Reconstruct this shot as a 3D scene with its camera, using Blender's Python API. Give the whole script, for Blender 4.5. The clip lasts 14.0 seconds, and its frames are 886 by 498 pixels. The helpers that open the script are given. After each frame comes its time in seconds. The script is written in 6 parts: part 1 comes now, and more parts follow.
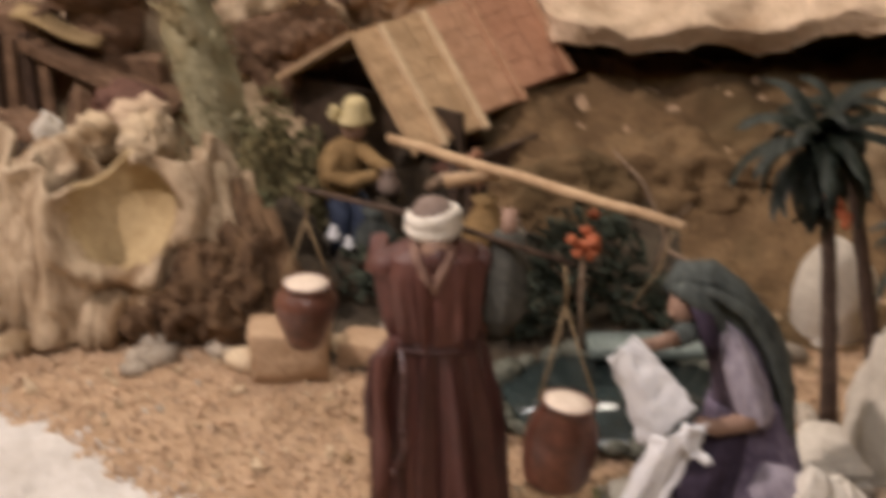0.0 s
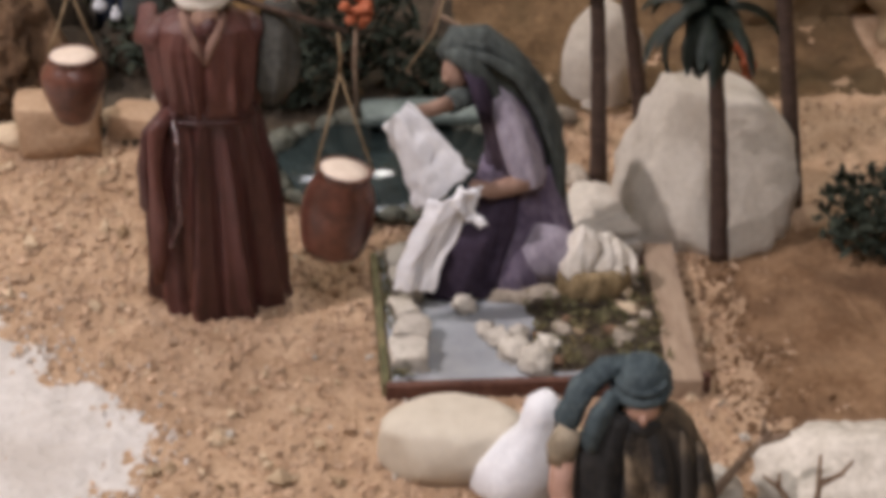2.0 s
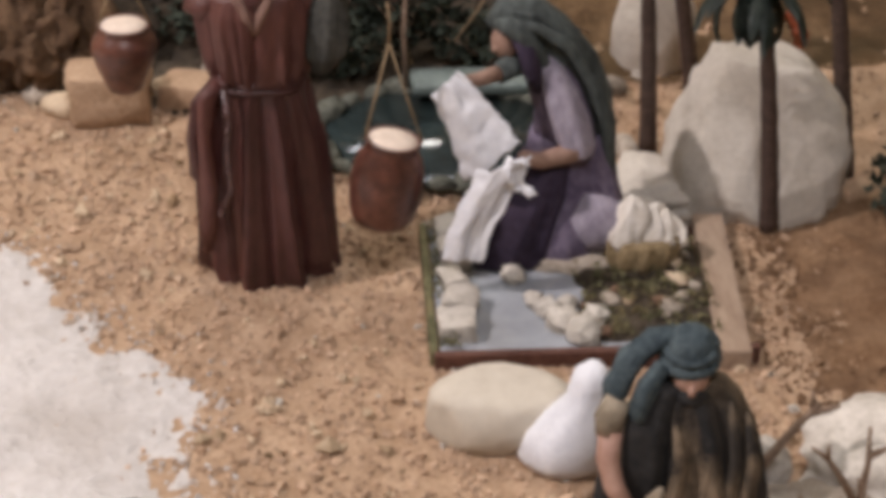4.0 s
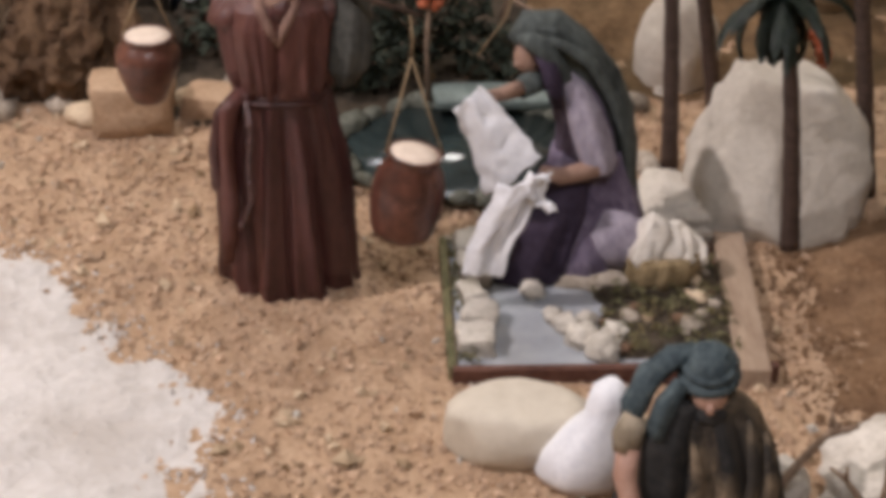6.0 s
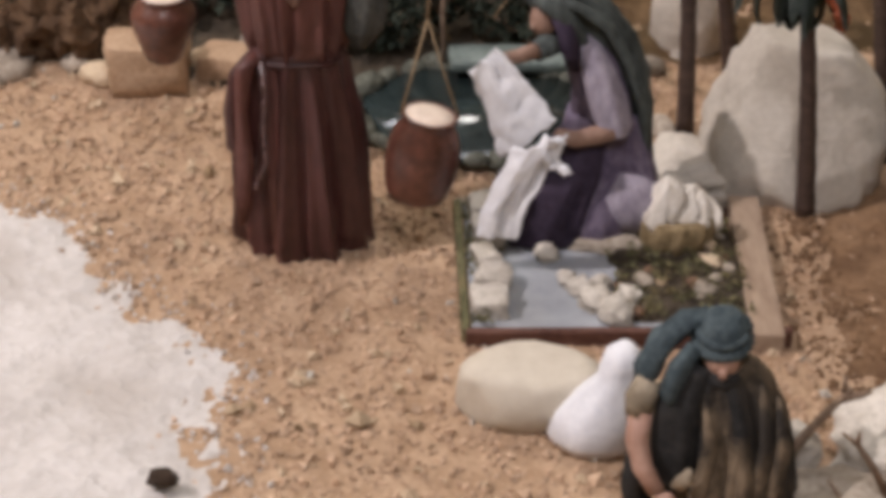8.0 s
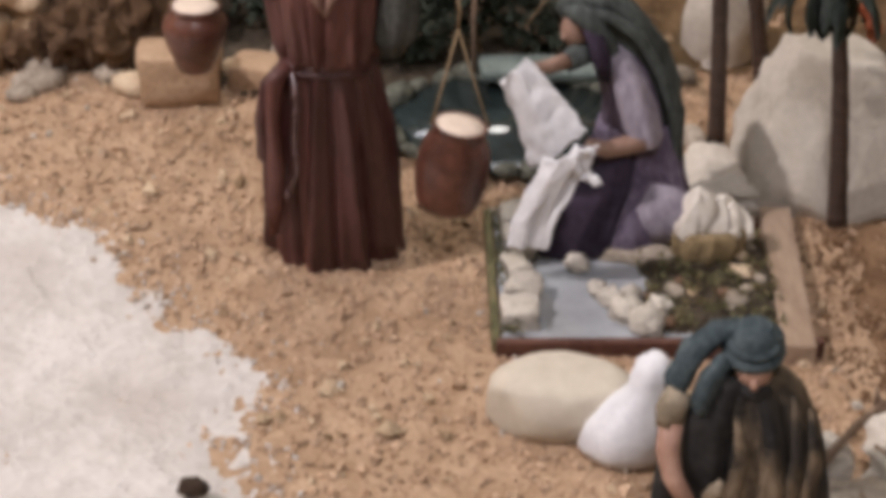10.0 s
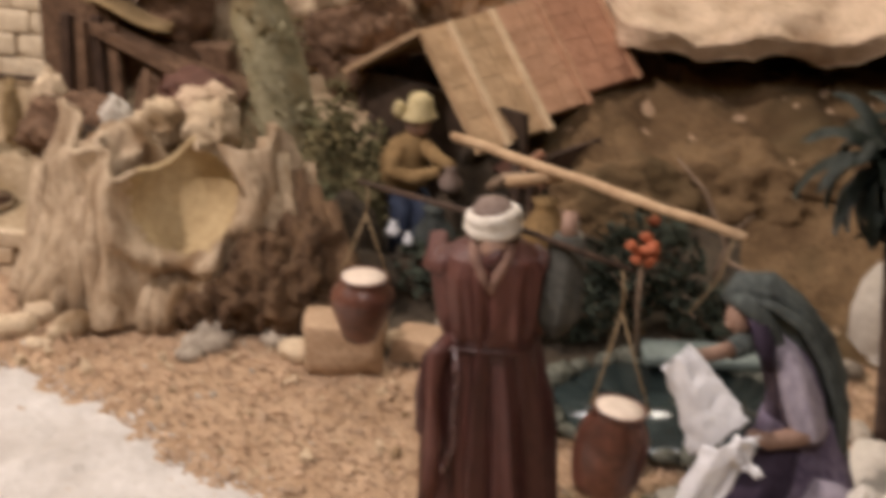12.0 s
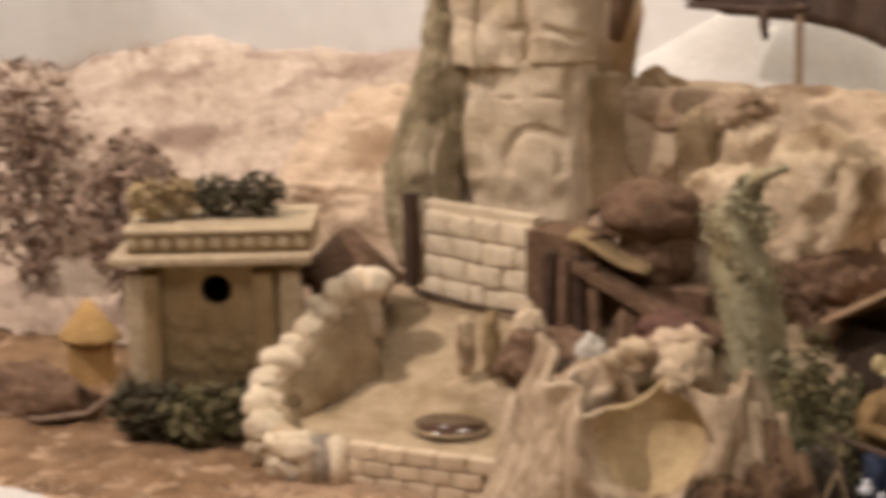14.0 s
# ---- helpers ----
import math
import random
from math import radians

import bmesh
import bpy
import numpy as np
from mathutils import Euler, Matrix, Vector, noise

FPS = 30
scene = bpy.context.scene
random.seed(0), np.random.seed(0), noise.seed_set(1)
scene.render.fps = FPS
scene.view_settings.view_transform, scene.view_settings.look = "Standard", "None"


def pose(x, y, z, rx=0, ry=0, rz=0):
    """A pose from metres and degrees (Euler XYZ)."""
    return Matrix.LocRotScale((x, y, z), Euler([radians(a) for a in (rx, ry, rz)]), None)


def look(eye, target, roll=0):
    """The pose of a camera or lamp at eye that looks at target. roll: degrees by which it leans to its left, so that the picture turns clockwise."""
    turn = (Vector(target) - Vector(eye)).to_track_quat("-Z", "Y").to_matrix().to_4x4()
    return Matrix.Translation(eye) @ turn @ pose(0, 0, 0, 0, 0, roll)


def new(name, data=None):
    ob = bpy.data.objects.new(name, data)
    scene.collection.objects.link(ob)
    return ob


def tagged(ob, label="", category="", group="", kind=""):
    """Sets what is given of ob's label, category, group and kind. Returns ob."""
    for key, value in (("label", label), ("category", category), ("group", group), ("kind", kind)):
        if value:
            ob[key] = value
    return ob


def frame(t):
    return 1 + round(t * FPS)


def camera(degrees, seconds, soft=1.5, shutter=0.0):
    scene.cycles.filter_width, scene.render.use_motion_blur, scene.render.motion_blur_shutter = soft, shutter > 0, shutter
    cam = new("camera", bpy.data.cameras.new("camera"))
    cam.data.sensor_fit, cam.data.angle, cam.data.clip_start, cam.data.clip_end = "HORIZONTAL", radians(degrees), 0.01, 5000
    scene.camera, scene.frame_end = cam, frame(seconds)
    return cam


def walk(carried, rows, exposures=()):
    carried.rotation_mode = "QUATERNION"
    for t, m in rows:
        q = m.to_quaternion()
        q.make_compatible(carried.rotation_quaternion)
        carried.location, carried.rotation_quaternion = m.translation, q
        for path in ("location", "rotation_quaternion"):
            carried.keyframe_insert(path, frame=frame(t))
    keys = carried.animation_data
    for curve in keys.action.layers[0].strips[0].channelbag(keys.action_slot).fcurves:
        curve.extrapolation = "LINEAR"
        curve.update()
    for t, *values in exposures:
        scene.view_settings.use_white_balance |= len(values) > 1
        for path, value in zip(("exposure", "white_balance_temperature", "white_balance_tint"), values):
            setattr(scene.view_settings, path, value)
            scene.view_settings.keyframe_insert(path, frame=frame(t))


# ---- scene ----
# the camera, hand-held at one spot: seconds, turn to the left, tilt, lean
EYE = 0.6
cam = camera(30.0, 14.0, soft=5.6, shutter=0.5)
ROWS = [
    (0.0, 3.27, -22.58, 1.25),
    (0.5, -1.25, -25.39, 0.02),
    (1.0, -1.64, -25.58, 0.93),
    (1.5, -4.56, -28.16, -0.12),
    (2.0, -5.39, -30.61, -1.16),
    (2.5, -5.62, -33.10, -1.08),
    (3.0, -5.36, -34.06, -0.73),
    (3.5, -4.17, -32.40, -0.41),
    (3.7, -3.77, -31.96, -0.30),
    (5.8, -2.53, -31.19, -0.76),
    (6.0, -2.63, -31.19, -0.72),
    (6.5, -2.85, -31.31, -1.11),
    (7.0, -2.43, -31.41, -0.96),
    (7.5, -2.67, -32.30, -1.09),
    (7.7, -2.12, -32.42, -0.93),
    (9.8, -1.97, -32.96, -0.85),
    (10.0, -0.82, -32.17, -0.34),
    (10.5, -0.78, -29.67, -0.53),
    (11.0, 0.00, -28.00, -0.49),
    (11.5, 1.03, -25.78, -0.74),
    (12.0, 5.47, -22.61, -0.50),
    (12.5, 9.12, -19.83, -0.62),
    (13.0, 11.40, -15.65, -0.54),
    (13.5, 15.64, -14.61, 0.02),
    (14.0, 22.50, -14.11, 1.17),
]
EXPOSURES = [(0.0, -0.1, 6600, 14), (1.0, -0.1, 6480, 14), (2.0, -0.10, 6000, 14), (10.5, -0.10, 6000, 14), (12.0, -0.10, 6550, 14), (14.0, -0.10, 6650, 13)]
walk(cam, [(t, pose(0, 0, EYE, 90 + tilt, 0, turn) @ pose(0, 0, 0, 0, 0, -lean)) for t, turn, tilt, lean in ROWS], EXPOSURES)

# ---- light: warm spotlight on the left of the room, dim unseen fill lamps added ----
world = bpy.data.worlds.new("world")
world.use_nodes = True
world.node_tree.nodes["Background"].inputs[0].default_value = (0.9, 0.95, 1.0, 1)
world.node_tree.nodes["Background"].inputs[1].default_value = 0.15
scene.world = world


def lamp(name, kind, eye, target, power, colour, size, cone=60):
    data = bpy.data.lights.new(name, kind)
    data.energy, data.color = power, colour
    if kind == "SPOT":
        data.shadow_soft_size, data.spot_size, data.spot_blend = size, radians(cone), 0.9
    else:
        data.size = size
    ob = new(name, data)
    ob.matrix_world = look(eye, target)
    return ob


SPOT_AT = (-2.00, 0.45, 2.42)
lamp("spotlight_bulb", "SPOT", SPOT_AT, (-0.15, 1.15, 0.0), 300, (1.0, 0.880, 0.812), 0.05, 95)
# unseen fill added from the camera side
lamp("ceiling_fill_glow", "AREA", (0.1, -0.5, 2.35), (0, 1.2, 0), 34, (1.0, 0.95, 0.93), 0.9)
# unseen fill added to brighten the rear wall and hilltop
lamp("rear_fill_glow", "AREA", (0.0, 2.45, 2.45), (-0.2, 2.2, 0.0), 32, (1.0, 0.93, 0.80), 0.6)
# unseen fill added so that the white backcloth is bright
lamp("backcloth_fill_glow", "AREA", (-1.75, 2.55, 1.55), (-1.75, 3.05, 0.45), 21, (1.0, 0.96, 0.92), 0.5)


# ---- materials ----
def material(name, a, b, scale=60.0, rough=0.85, bump=0.3, fine=4.0, metal=0.0, dark=None, stretch=(1, 1, 1), per_object=0.0, island=0.0, spec=0.3):
    """Two colours mixed by a coarse and a fine noise in metres, with a fine relief and optional dark stains."""
    m = bpy.data.materials.new(name)
    m.use_nodes = True
    nt = m.node_tree
    bsdf = nt.nodes["Principled BSDF"]
    geo = nt.nodes.new("ShaderNodeNewGeometry")
    mapping = nt.nodes.new("ShaderNodeMapping")
    mapping.inputs["Scale"].default_value = stretch
    nt.links.new(geo.outputs["Position"], mapping.inputs["Vector"])
    coarse = nt.nodes.new("ShaderNodeTexNoise")
    coarse.inputs["Scale"].default_value = scale
    coarse.inputs["Detail"].default_value = 4
    grain = nt.nodes.new("ShaderNodeTexNoise")
    grain.inputs["Scale"].default_value = scale * fine
    grain.inputs["Detail"].default_value = 5
    grain.inputs["Roughness"].default_value = 0.65
    for n in (coarse, grain):
        nt.links.new(mapping.outputs[0], n.inputs["Vector"])
    mean = nt.nodes.new("ShaderNodeMath")
    mean.operation = "ADD"
    nt.links.new(coarse.outputs["Fac"], mean.inputs[0])
    nt.links.new(grain.outputs["Fac"], mean.inputs[1])
    ramp = nt.nodes.new("ShaderNodeValToRGB")
    ramp.color_ramp.elements[0].position, ramp.color_ramp.elements[1].position = 0.38, 0.62
    ramp.color_ramp.elements[0].color, ramp.color_ramp.elements[1].color = (*a, 1), (*b, 1)
    half = nt.nodes.new("ShaderNodeMath")
    half.operation = "MULTIPLY"
    half.inputs[1].default_value = 0.5
    nt.links.new(mean.outputs[0], half.inputs[0])
    nt.links.new(half.outputs[0], ramp.inputs[0])
    colour = ramp.outputs[0]
    if dark:
        stain = nt.nodes.new("ShaderNodeTexNoise")
        stain.inputs["Scale"].default_value = scale * 0.45
        stain.inputs["Detail"].default_value = 6
        nt.links.new(mapping.outputs[0], stain.inputs["Vector"])
        r2 = nt.nodes.new("ShaderNodeValToRGB")
        r2.color_ramp.elements[0].position, r2.color_ramp.elements[1].position = 0.52, 0.66
        nt.links.new(stain.outputs["Fac"], r2.inputs[0])
        mix = nt.nodes.new("ShaderNodeMix")
        mix.data_type = "RGBA"
        mix.inputs[7].default_value = (*dark, 1)
        nt.links.new(r2.outputs[0], mix.inputs[0])
        nt.links.new(colour, mix.inputs[6])
        colour = mix.outputs[2]
    if per_object or island:
        hsv = nt.nodes.new("ShaderNodeHueSaturation")
        span = nt.nodes.new("ShaderNodeMapRange")
        width = per_object or island
        span.inputs[3].default_value, span.inputs[4].default_value = 1 - width, 1 + width
        if per_object:
            nt.links.new(nt.nodes.new("ShaderNodeObjectInfo").outputs["Random"], span.inputs[0])
        else:
            nt.links.new(geo.outputs["Random Per Island"], span.inputs[0])
        nt.links.new(span.outputs[0], hsv.inputs["Value"])
        nt.links.new(colour, hsv.inputs["Color"])
        colour = hsv.outputs[0]
    nt.links.new(colour, bsdf.inputs["Base Color"])
    bsdf.inputs["Roughness"].default_value, bsdf.inputs["Metallic"].default_value = rough, metal
    bsdf.inputs["Specular IOR Level"].default_value = spec
    if bump:
        bn = nt.nodes.new("ShaderNodeBump")
        bn.inputs["Strength"].default_value, bn.inputs["Distance"].default_value = bump, 0.3 / scale
        nt.links.new(half.outputs[0], bn.inputs["Height"])
        nt.links.new(bn.outputs[0], bsdf.inputs["Normal"])
    return m


SAND = material("sandy_soil", (0.35, 0.225, 0.132), (0.54, 0.38, 0.25), 35, 0.95, 0.6, 8)
GRAVEL = material("gravel_grains", (0.385, 0.255, 0.162), (0.56, 0.405, 0.28), 50, 0.9, 0.2, 5, island=0.26)
# dark earth and moss base; ground shade by the hut is put into it
DARK_EARTH = material("dark_brown_earth", (0.035, 0.027, 0.018), (0.10, 0.075, 0.05), 34, 0.9, 0.9, 6)
# darker copy of the hill plaster with shade put into the colour
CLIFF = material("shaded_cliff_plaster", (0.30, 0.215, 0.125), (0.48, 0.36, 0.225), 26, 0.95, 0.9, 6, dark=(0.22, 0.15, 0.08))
EARTH = material("red_brown_earth", (0.18, 0.10, 0.05), (0.33, 0.205, 0.115), 30, 0.95, 0.9, 6, dark=(0.15, 0.085, 0.045))
CHALK = material("white_chalk", (0.545, 0.505, 0.465), (0.69, 0.655, 0.62), 16, 0.95, 0.6, 7, dark=(0.50, 0.455, 0.41))
HILL = material("plaster_hill", (0.46, 0.33, 0.22), (0.72, 0.55, 0.395), 26, 0.95, 1.0, 6, dark=(0.36, 0.24, 0.15))
ROCK = material("tan_rock", (0.52, 0.39, 0.25), (0.76, 0.61, 0.43), 28, 0.95, 0.9, 6, dark=(0.26, 0.17, 0.09))
OCHRE = material("ochre_bank", (0.10, 0.059, 0.028), (0.21, 0.132, 0.066), 26, 0.95, 0.8, 6, dark=(0.10, 0.065, 0.03))
BROWN_ROCK = material("brown_bark_rock", (0.10, 0.058, 0.034), (0.22, 0.132, 0.082), 40, 0.9, 0.8, 4)
# near-black brown: shade of openings put into the colour, also a black pebble
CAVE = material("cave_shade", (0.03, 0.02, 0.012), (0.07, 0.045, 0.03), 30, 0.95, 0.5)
BOULDER = material("pale_boulder", (0.48, 0.43, 0.36), (0.63, 0.575, 0.495), 18, 0.85, 0.35, 9)
PEBBLE = material("cream_pebble", (0.52, 0.46, 0.37), (0.62, 0.56, 0.46), 20, 0.6, 0.1, 6)
WHITE_STONE = material("white_stone", (0.42, 0.38, 0.32), (0.62, 0.57, 0.50), 60, 0.85, 0.4, per_object=0.12)
GREY_STONE = material("grey_brown_stone", (0.22, 0.18, 0.14), (0.42, 0.36, 0.29), 60, 0.9, 0.5, per_object=0.25)
ROOT = material("bleached_root", (0.30, 0.205, 0.125), (0.64, 0.505, 0.355), 30, 0.85, 0.8, 5, dark=(0.20, 0.12, 0.06), stretch=(1.6, 1.6, 0.35))
ROOT_DARK = material("dark_bark", (0.085, 0.048, 0.027), (0.19, 0.115, 0.062), 30, 0.9, 0.8, 5, stretch=(1.6, 1.6, 0.4))
HOLLOW = material("hollow_sand", (0.35, 0.25, 0.13), (0.50, 0.38, 0.215), 24, 0.95, 0.3)
MOSS_LIGHT = material("grey_green_moss", (0.12, 0.135, 0.075), (0.27, 0.265, 0.155), 60, 0.95, 0.8, 4, dark=(0.26, 0.20, 0.10))
MOSS = material("green_moss", (0.085, 0.085, 0.04), (0.22, 0.195, 0.10), 60, 0.95, 0.8, 4, dark=(0.22, 0.17, 0.08))
DARK_LEAF = material("dark_foliage", (0.012, 0.018, 0.012), (0.05, 0.06, 0.04), 80, 0.8, 0.3)
PALM_LEAF = material("palm_frond_plastic", (0.015, 0.024, 0.018), (0.042, 0.054, 0.041), 70, 0.5, 0.3, per_object=0.25, spec=0.5)
PALM_TRUNK = material("palm_trunk_plastic", (0.045, 0.028, 0.022), (0.10, 0.065, 0.05), 90, 0.6, 0.5, stretch=(1, 1, 2.5))
DATE = material("orange_dates", (0.32, 0.075, 0.03), (0.48, 0.145, 0.065), 120, 0.5, 0.2)
ROBE = material("red_brown_cloth", (0.070, 0.022, 0.017), (0.13, 0.048, 0.037), 50, 0.50, 0.25, 6, stretch=(1, 1, 0.35), spec=0.5)
SKIRT = material("dark_brown_cloth", (0.042, 0.013, 0.011), (0.085, 0.03, 0.026), 50, 0.42, 0.25, 6, stretch=(1, 1, 0.35), spec=0.55)
COLLAR = material("pale_collar_cloth", (0.15, 0.08, 0.062), (0.27, 0.165, 0.125), 70, 0.7, 0.2)
GIRDLE = material("glossy_brown_cord", (0.05, 0.022, 0.02), (0.12, 0.065, 0.06), 120, 0.20, 0.2, spec=0.7)
SLEEVE = material("dark_olive_cloth", (0.035, 0.035, 0.03), (0.085, 0.082, 0.07), 60, 0.8, 0.2)
TURBAN = material("white_turban_cloth", (0.60, 0.54, 0.46), (0.76, 0.71, 0.64), 120, 0.85, 0.4)
CAP = material("grey_cap_felt", (0.17, 0.12, 0.10), (0.26, 0.20, 0.17), 90, 0.9, 0.2)
SKIN_PALE = material("pale_painted_clay", (0.36, 0.21, 0.155), (0.46, 0.29, 0.22), 60, 0.55, 0.1)
CUFF = material("khaki_cuff", (0.20, 0.16, 0.11), (0.36, 0.30, 0.22), 80, 0.85, 0.2)
SKIN = material("painted_clay", (0.27, 0.165, 0.12), (0.36, 0.23, 0.175), 60, 0.6, 0.1)
CLOTH = material("white_cloth", (0.66, 0.66, 0.69), (0.78, 0.78, 0.80), 60, 0.9, 0.15)

MANTLE = material("grey_green_mantle", (0.034, 0.039, 0.037), (0.092, 0.106, 0.099), 45, 0.8, 0.25, stretch=(1, 1, 0.4))
PURPLE = material("purple_cloth", (0.07, 0.05, 0.085), (0.19, 0.155, 0.21), 45, 0.8, 0.2, stretch=(1, 1, 0.5))
LAVENDER = material("lavender_sleeve", (0.22, 0.19, 0.235), (0.38, 0.34, 0.395), 45, 0.8, 0.2, stretch=(1, 1, 0.5))
INDIGO = material("dark_violet_cloth", (0.022, 0.014, 0.028), (0.05, 0.035, 0.06), 45, 0.8, 0.2)
TEAL = material("teal_cloth", (0.030, 0.044, 0.052), (0.085, 0.110, 0.117), 70, 0.8, 0.25)
CAMO = material("patched_cloak", (0.020, 0.016, 0.012), (0.19, 0.14, 0.09), 52, 0.85, 0.25, 2, dark=(0.03, 0.025, 0.02), stretch=(1, 1, 0.6))
BLACK_CLOTH = material("black_cloth", (0.012, 0.012, 0.012), (0.03, 0.028, 0.026), 60, 0.8, 0.2)
YELLOW = material("ochre_shirt", (0.18, 0.112, 0.045), (0.29, 0.185, 0.083), 70, 0.8, 0.2)
BASKET = material("brown_wicker", (0.17, 0.12, 0.06), (0.36, 0.27, 0.15), 160, 0.85, 0.6)
STRAW = material("straw_hat", (0.44, 0.36, 0.18), (0.58, 0.48, 0.28), 120, 0.8, 0.5)
BLUE = material("blue_cloth", (0.012, 0.018, 0.036), (0.034, 0.046, 0.08), 70, 0.8, 0.2)
CLAY = material("glazed_clay_pot", (0.065, 0.026, 0.018), (0.15, 0.06, 0.04), 40, 0.30, 0.1, 4, spec=0.5)
MILK = material("pale_pot_filling", (0.66, 0.54, 0.44), (0.78, 0.66, 0.55), 150, 0.8, 0.2)
CORD = material("hemp_cord", (0.22, 0.15, 0.08), (0.38, 0.28, 0.17), 300, 0.9, 0.2)
WOOD = material("pale_stick_wood", (0.36, 0.23, 0.13), (0.56, 0.40, 0.25), 60, 0.75, 0.3, 5, stretch=(0.3, 1, 1))
PLANK = material("weathered_plank", (0.26, 0.18, 0.125), (0.40, 0.30, 0.215), 45, 0.85, 0.4, 5, stretch=(1.5, 0.25, 1))
DARK_WOOD = material("dark_stained_wood", (0.035, 0.02, 0.013), (0.085, 0.05, 0.034), 50, 0.7, 0.4, 4, stretch=(1, 1, 0.3))
BOX_WOOD = material("red_brown_box_wood", (0.075, 0.032, 0.022), (0.14, 0.065, 0.045), 50, 0.7, 0.3)
TILE_TAN = material("tan_roof_board", (0.34, 0.22, 0.12), (0.50, 0.34, 0.20), 50, 0.8, 0.4, per_object=0.07)
TILE_RED = material("terracotta_roof_board", (0.30, 0.145, 0.085), (0.43, 0.225, 0.14), 50, 0.8, 0.4, per_object=0.05)
TILE_SALMON = material("salmon_roof_board", (0.32, 0.175, 0.10), (0.46, 0.265, 0.165), 50, 0.8, 0.4, per_object=0.05)
DARK_ROCK = material("dark_brown_rock", (0.020, 0.016, 0.011), (0.085, 0.06, 0.038), 45, 0.85, 0.9, 5)
OLIVE = material("olive_leaves", (0.095, 0.082, 0.038), (0.19, 0.158, 0.08), 70, 0.9, 0.5)
MOSS_PALE = material("pale_grey_green_moss", (0.25, 0.225, 0.13), (0.45, 0.40, 0.265), 60, 0.95, 0.5, 4, dark=(0.34, 0.27, 0.15))
OLIVE_DARK = material("dark_olive_leaves", (0.035, 0.03, 0.015), (0.11, 0.09, 0.05), 80, 0.85, 0.3)
BATTEN = material("pale_batten_wood", (0.46, 0.33, 0.20), (0.62, 0.47, 0.31), 60, 0.8, 0.3, 5)
WATER = material("grey_water", (0.30, 0.315, 0.335), (0.39, 0.405, 0.425), 25, 0.12, 0.03, 3, spec=0.6)
MUD_WATER = material("brown_water", (0.05, 0.028, 0.018), (0.09, 0.05, 0.034), 25, 0.08, 0.03, 3, spec=0.6)
POND = material("dark_pond_water", (0.012, 0.018, 0.018), (0.035, 0.05, 0.05), 25, 0.1, 0.05, 3, spec=0.6)
RIM = material("teal_grey_stone", (0.06, 0.06, 0.045), (0.17, 0.175, 0.14), 45, 0.7, 0.4)
RIM_LIGHT = material("teal_grey_slab", (0.10, 0.125, 0.115), (0.20, 0.24, 0.22), 45, 0.4, 0.3)
MASONRY = material("limestone_block", (0.58, 0.47, 0.33), (0.76, 0.645, 0.48), 60, 0.9, 0.6, per_object=0.08)
MORTAR = material("mortar", (0.34, 0.25, 0.16), (0.46, 0.36, 0.245), 60, 0.95, 0.5)
BRICK = material("pale_brick", (0.50, 0.38, 0.25), (0.68, 0.545, 0.39), 60, 0.9, 0.5, per_object=0.10)
FACADE = material("carved_tan_rock", (0.60, 0.48, 0.33), (0.78, 0.65, 0.475), 24, 0.95, 0.8, 6, dark=(0.55, 0.43, 0.275))
LICHEN = material("olive_lichen_rock", (0.21, 0.165, 0.09), (0.44, 0.36, 0.235), 34, 0.95, 0.9, 5, dark=(0.52, 0.425, 0.29))
OCHRE_PAINT = material("orange_ochre_plaster", (0.36, 0.215, 0.08), (0.52, 0.335, 0.14), 50, 0.9, 0.5)
TERRACE = material("mid_tan_terrace_plaster", (0.34, 0.245, 0.145), (0.53, 0.41, 0.27), 26, 0.95, 0.8, 6, dark=(0.27, 0.19, 0.10))
STUCCO = material("yellow_stucco", (0.26, 0.178, 0.086), (0.39, 0.28, 0.15), 40, 0.95, 0.9, 5)
PILLAR = material("pale_pillar", (0.35, 0.268, 0.17), (0.50, 0.395, 0.265), 40, 0.9, 0.5)
DEAD = material("dead_twig", (0.16, 0.105, 0.07), (0.30, 0.215, 0.15), 100, 0.85, 0.4)
FAR_HILL = material("dusty_far_hill", (0.42, 0.31, 0.23), (0.61, 0.48, 0.38), 12, 0.95, 0.8, 6, dark=(0.28, 0.19, 0.14), stretch=(1, 1, 1.6))
FAR_TREE = material("hazy_tree", (0.26, 0.175, 0.125), (0.38, 0.27, 0.205), 14, 0.95, 0.3)
SKY_CARD = material("white_backcloth", (0.78, 0.76, 0.74), (0.84, 0.82, 0.80), 4, 0.95, 0.1)
ROOM = material("yellow_green_wall", (0.60, 0.52, 0.28), (0.66, 0.58, 0.33), 6, 0.95, 0.1)
CEIL = material("ceiling_paint", (0.74, 0.72, 0.68), (0.80, 0.78, 0.74), 6, 0.95, 0.1)
METAL = material("black_lamp_metal", (0.02, 0.02, 0.02), (0.04, 0.04, 0.04), 30, 0.4, 0.0, metal=0.6)
PANEL = material("dark_green_panel", (0.085, 0.075, 0.038), (0.15, 0.13, 0.07), 8, 0.7, 0.2)


# ---- mesh helpers ----
def put(name, bm, mats, smooth=True):
    me = bpy.data.meshes.new(name)
    bm.to_mesh(me)
    bm.free()
    for m in mats if isinstance(mats, (list, tuple)) else (mats,):
        me.materials.append(m)
    if smooth:
        for p in me.polygons:
            p.use_smooth = True
    return new(name, me)


def thing(name, bm, mats, label, category, group="", kind="", smooth=True):
    return tagged(put(name, bm, mats, smooth), label, category, group, kind)


def holder(name, at, label, category, group="", kind=""):
    ob = new(name)
    ob.location = at
    return tagged(ob, label, category, group, kind)


